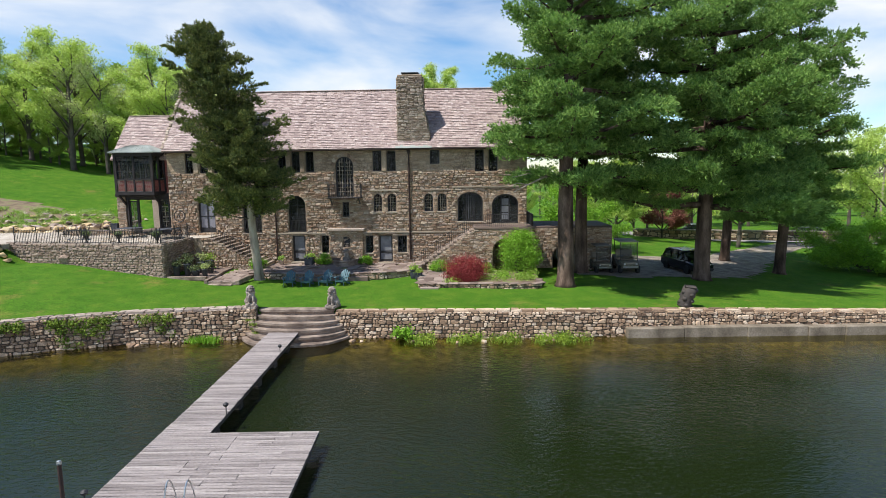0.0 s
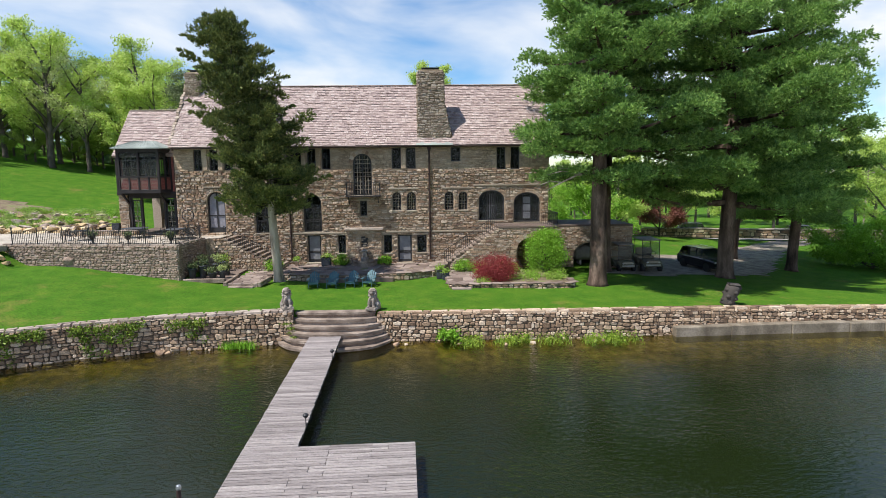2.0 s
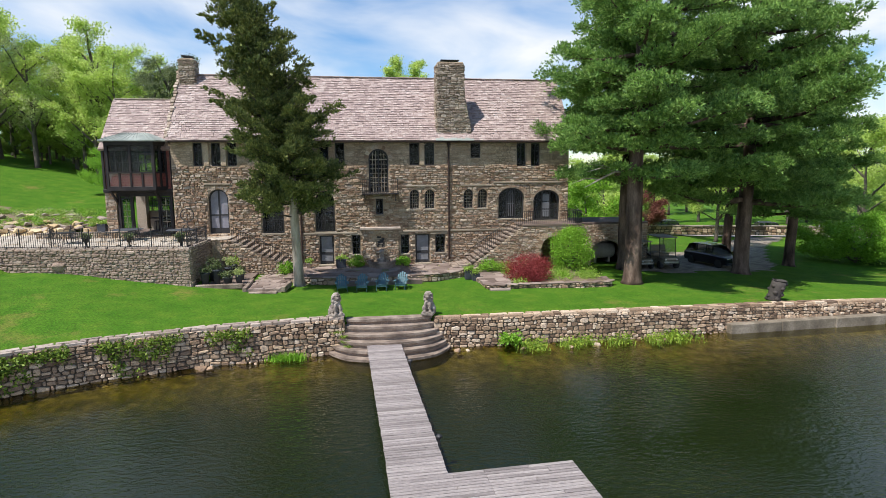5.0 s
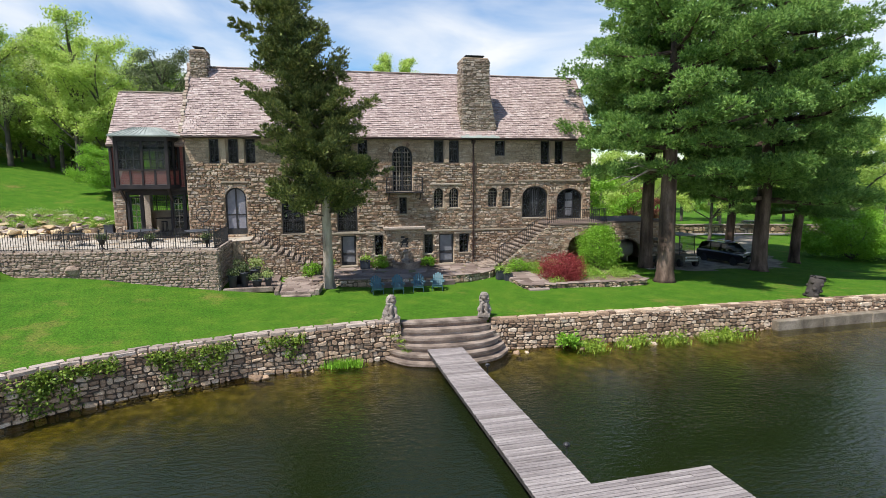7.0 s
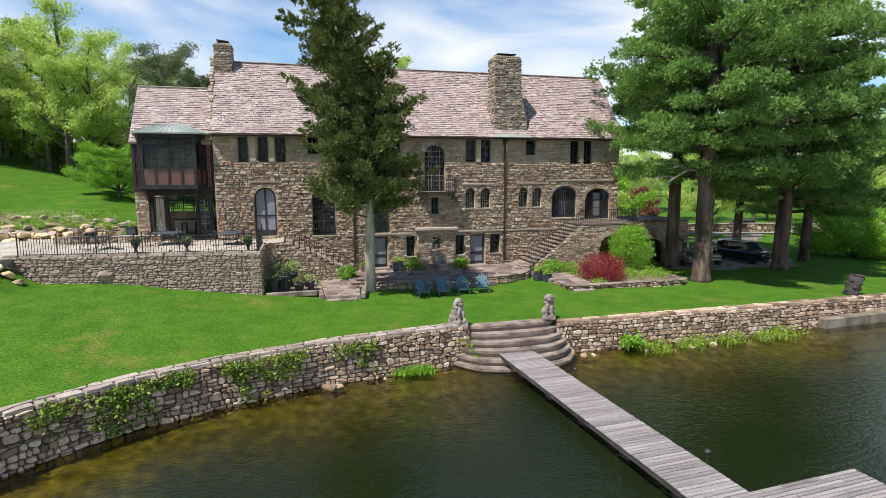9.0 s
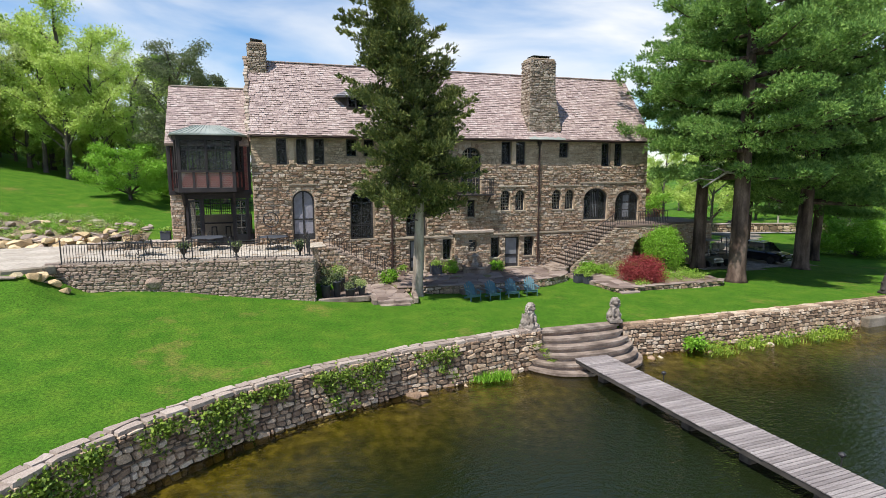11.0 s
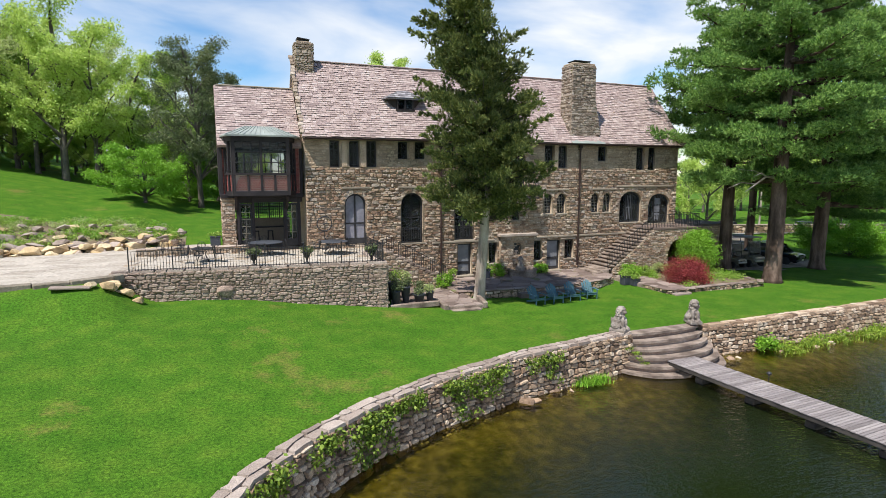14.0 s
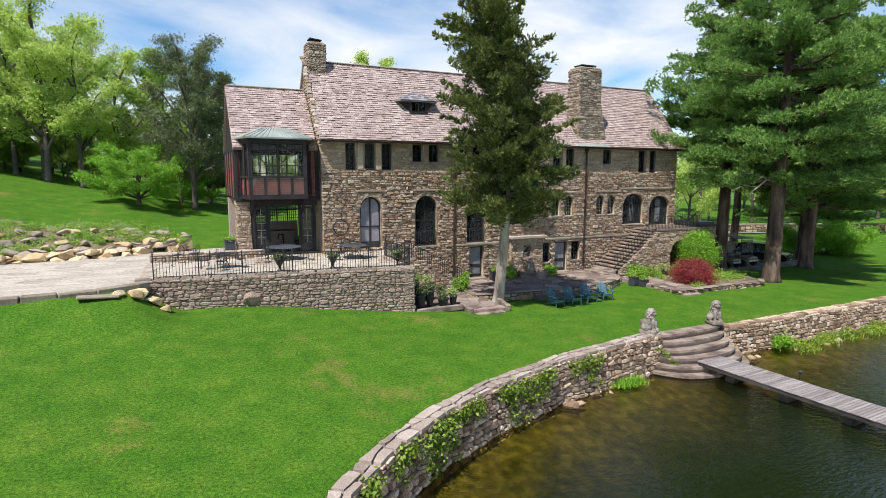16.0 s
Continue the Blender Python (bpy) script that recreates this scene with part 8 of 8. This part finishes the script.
# ---- rocks ----
def rock(at, s, seed, material="garden_rock", label="", group="", name="rock"):
    rr = random.Random(seed)
    bm = bmesh.new()
    for k in range(13):
        d = Vector((rr.gauss(0, 1), rr.gauss(0, 1), rr.gauss(0, 1))).normalized() * rr.uniform(0.85, 1.1)
        bm.verts.new((d.x, d.y, max(-0.5, min(d.z, 0.65))))
    hull = bmesh.ops.convex_hull(bm, input=bm.verts)
    loose_ends = [v for v in bm.verts if not v.link_faces]
    bmesh.ops.delete(bm, geom=loose_ends, context="VERTS")
    bmesh.ops.bevel(bm, geom=bm.edges[:], offset=0.04, segments=1, affect="EDGES")
    me = bpy.data.meshes.new(name)
    bm.to_mesh(me)
    bm.free()
    me.materials.append(M[material])
    ob = new(name, me)
    ob.matrix_basis = pose(*at, rr.uniform(-15, 15), rr.uniform(-15, 15), rr.uniform(0, 360)) @ Matrix.Diagonal((s[0], s[1], s[2], 1))
    return tagged(ob, label, "rock", group)


rr = random.Random(90)
n = 0
for row, (yy, cnt, big) in enumerate(((0.0, 60, 0.40), (0.35, 60, 0.42), (0.8, 56, 0.40), (1.5, 44, 0.36), (2.6, 38, 0.34), (4.0, 32, 0.34))):
    for k in range(cnt):
        x = -31.2 - (0.33 + 0.13 * row) * k + rr.uniform(-0.3, 0.3)
        edge = 49.2 + (x + 36) * 0.30 if x > -36 else 48.6 + (x + 42) * 0.1 if x > -42 else 48.5
        y = edge + yy + rr.uniform(-0.4, 0.5)
        s = big * rr.uniform(0.6, 1.25)
        rock((x, y, ground_z(x, y) + 0.18 * s + (0.05, 0.30, 0.22, 0.14, 0.12, 0.12)[row]), (s * 1.45, s * 0.95, s * rr.uniform(0.4, 0.95)), 200 + n, "garden_rock" if rr.random() < 0.85 - 0.12 * row else "cap_stone", "rough tan rock of the garden bank", "rock garden stones")
        n += 1
draped("rock_garden_soil", "brown earth between the garden rocks", "soil", [(-30.5, 51.2), (-36, 49.4), (-42, 48.7), (-60, 49.0), (-60, 57), (-44, 57), (-36, 55), (-31, 53)], 0.7, 0.03, "soil")
for k in range(170):
    x = -31.5 - rr.uniform(0, 15)
    y = 50.9 + rr.uniform(0, 5.2) + (x + 36) * 0.15
    tuft = thing("garden_plant", "low green plant between the garden rocks", "plant", (x, y, ground_z(x, y)), "rock garden plants")
    part("leaves", leaf_mesh(300 + k, [(rr.uniform(-0.35, 0.35), rr.uniform(-0.35, 0.35), rr.uniform(0.0, 0.25)) for _ in range(8)], 22, 0.24, 0.10), ("leaf_dark", "leaf_bright", "leaf_olive", "leaf_dark")[k % 4], tuft, kind="stuff")
for k, (x, y, s) in enumerate(((-33.2, 38.4, 0.40), (-32.6, 38.8, 0.34), (-33.1, 39.0, 0.40), (-32.1, 38.7, 0.28), (-33.8, 38.2, 0.26))):
    rock((x, y, ground_z(x, y) + 0.22 * s), (s * 1.2, s * 0.95, s * 0.95), 280 + k, "garden_rock", "large tan boulder at the end of the terrace wall", "boulders at the terrace end")
rock((-28.35, 39.40, 3.28), (0.55, 0.22, 0.42), 290, "terrace_stone", "big pale boulder set in the terrace wall", "boulders at the terrace end")
slab_ = solid("stone_slab", Geo().box((0, 0, 0), (1.5, 0.5, 0.10), None, 0.03), "cap_stone")
slab_.matrix_basis = pose(-34.5, 38.0, ground_z(-34.5, 38.0) + 0.06, 0, 3, 4)
tagged(slab_, "long flat pale stone slab lying on the grass", "stone slab")
rock((33.5, 37.0, ground_z(33.5, 37.0) + 0.2), (0.9, 0.6, 0.6), 295, "cap_stone", "pale boulder on the lawn near the wall", "boulders on the lawn")
for k in range(16):
    x = -19 + 26 * rr.random()
    if -12.2 < x < -5.4:
        continue
    d = -0.35 - rr.random() * 0.5
    y = (30.0 if x > -11 else 30.6 + (x + 11) * 0.2) + d + 0.45
    s = rr.uniform(0.12, 0.3)
    rock((x, y, WATER - 0.02), (s, s, s * 0.8), 400 + k, "pond_stone", "waterline stone at the foot of the wall", "stones at the waterline")


# ---- shrubs, beds, ivy and waterside plants ----
def bush(name, label, at, rx, rz, leaf, seed, clumps=50, per=60, size=0.14, category="shrub"):
    rr = random.Random(seed)
    root = thing(name, label, category, at)
    cs, g = [], Geo()
    for k in range(clumps):
        a, t = rr.uniform(0, 6.283), rr.random()
        rad = rx * math.sqrt(max(0.05, 1 - (2 * t - 0.85) ** 2 / 1.4)) * rr.uniform(0.55, 1.0)
        p = Vector((rad * math.cos(a), rad * math.sin(a), rz * (0.10 + 0.88 * t)))
        cs.append(p)
        g.tube([(0, 0, 0), p * 0.5 + Vector((0, 0, 0.1)), p], [0.035, 0.02, 0.006], 4, False)
    part("branchwork", g, "bark_far", root, kind="stuff")
    part("leaves", leaf_mesh(seed, cs, per, rx * 0.36, size), leaf, root, kind="stuff")
    return root


bush("red_maple", "low mounded dark red lace-leaf maple in the bed", (0.85, 39.2, 1.64), 1.40, 1.42, "leaf_red", 501, 80, 170, 0.085)
bush("green_shrub", "tall dense bright green shrub in front of the arch", (5.15, 42.3, 1.5), 1.35, 3.1, "leaf_bright", 502, 120, 130, 0.11)
for i, (x, y, r, h, leaf) in enumerate(((-15.4, 43.0, 0.65, 1.0, "leaf_bright"), (-10.65, 44.75, 0.6, 0.75, "leaf_bright"), (-7.15, 44.7, 0.5, 0.6, "leaf_bright"), (-1.0, 42.4, 0.7, 0.8, "leaf_bright"), (0.2, 42.3, 0.6, 0.6, "leaf_dark"),
                                          (1.6, 42.2, 0.6, 0.7, "leaf_olive"), (2.6, 42.0, 0.5, 0.6, "leaf_dark"))):
    bush("flower_shrub", "small leafy garden shrub against the house wall", (x, y, PZ - 0.02 if x < -2.6 and x > -15.2 else 1.64), r, h, leaf, 510 + i, 26, 80, 0.09)
rr = random.Random(33)
for i in range(26):
    x, y = rr.uniform(-0.1, 5.8), rr.uniform(37.8, 41.5)
    if math.hypot(x - 0.85, y - 39.2) < 1.0:
        continue
    root = thing("bed_plant", "low green groundcover clump in the bed", "plant", (x, y, 1.65), "bed plants")
    part("leaves", leaf_mesh(540 + i, [(rr.uniform(-0.4, 0.4), rr.uniform(-0.3, 0.3), rr.uniform(0.04, 0.18)) for _ in range(9)], 26, 0.3, 0.10), ("leaf_bright", "leaf_dark", "leaf_dark")[i % 3], root, kind="stuff")

ivy_at, ivy_len = along(west_line)
rr = random.Random(44)
cs = []
for k in range(760):
    u = rr.uniform(4.5, 26.0)
    p, o = ivy_at(u)
    dens = 0.55 + 0.45 * math.sin(u * 1.25) + 0.3 * math.sin(u * 3.1 + 1)
    if rr.random() > dens:
        continue
    drop = abs(rr.gauss(0, 0.5)) * (1.3 if math.sin(u * 1.25) > 0.2 else 0.5)
    cs.append(p + o * rr.uniform(0.08, 0.2) + Vector((0, 0, 1.5 - min(drop, 1.45))))
ivy = thing("ivy", "trailing yellow-green ivy over the pond wall", "ivy", kind="stuff")
part("leaves", leaf_mesh(45, cs, 30, 0.22, 0.13, 0.9, 0.2), "ivy", ivy, kind="stuff")


def blades(seed, spots, per, h, w, spread_):
    rng = np.random.default_rng(seed)
    p = np.repeat(np.asarray(spots, float), per, axis=0)
    n = len(p)
    p[:, :2] += rng.normal(0, spread_, (n, 2))
    a = rng.uniform(0, 6.283, n)
    ln = h * rng.uniform(0.5, 1.2, n)
    lean_ = np.stack([np.cos(a) * ln * 0.45, np.sin(a) * ln * 0.45, ln], 1)
    side = np.stack([-np.sin(a), np.cos(a), np.zeros(n)], 1) * w
    v = np.stack([p - side, p + side, p + lean_ + side * 0.2, p + lean_ - side * 0.2], 1).reshape(-1, 3)
    return np_mesh("blades", v, np.arange(4 * n).reshape(-1, 4))


rr = random.Random(46)
spots = [(x, 30.3 + 0.1 * math.sin(x * 2) - rr.uniform(0, 1) ** 2 * 1.0, WATER) for x in [rr.uniform(-2.2, 7.6) for _ in range(120)] + [rr.uniform(4.2, 7.2) for _ in range(50)] if math.sin(x * 2.3) + math.sin(x * 5.1 + 1) > -0.35]
reeds = thing("waterside_plants", "bright green grasses along the foot of the wall", "plants", kind="stuff")
part("blades", blades(47, spots, 12, 0.19, 0.02, 0.26), "reed", reeds, kind="stuff")
part("leaves", leaf_mesh(48, [(x + 0.1, y, z + rr.uniform(0.0, 0.32)) for x, y, z in spots[:140]], 20, 0.28, 0.11), "reed", reeds, kind="stuff")
clump = thing("waterside_plants", "bright leafy clump at the foot of the wall", "plants", kind="stuff")
part("leaves", leaf_mesh(49, [(-2.6 + rr.uniform(-0.45, 0.45), 30.2 + rr.uniform(-0.2, 0.2), rr.uniform(0.0, 0.45)) for _ in range(22)], 30, 0.25, 0.15), "leaf_bright", clump, kind="stuff")
clump = thing("waterside_plants", "green grass clump at the foot of the wall", "plants", kind="stuff")
part("blades", blades(50, [(-13.8 + rr.uniform(-0.8, 0.8), 29.85 + rr.uniform(-0.2, 0.15), WATER) for _ in range(26)], 24, 0.32, 0.02, 0.14), "leaf_bright", clump, kind="stuff")
moss = thing("step_moss", "yellow-green moss patches on the water steps", "moss", kind="stuff")
part("leaves", leaf_mesh(52, [(-11.3 + 0.32 * k * 0.6 + rr.uniform(-0.2, 0.2), 30.4 - 0.16 * k + rr.uniform(-0.1, 0.1), 1.0 - 0.2 * k) for k in range(5) for _ in range(4)], 26, 0.16, 0.07, 0.4), "ivy", moss, kind="stuff")
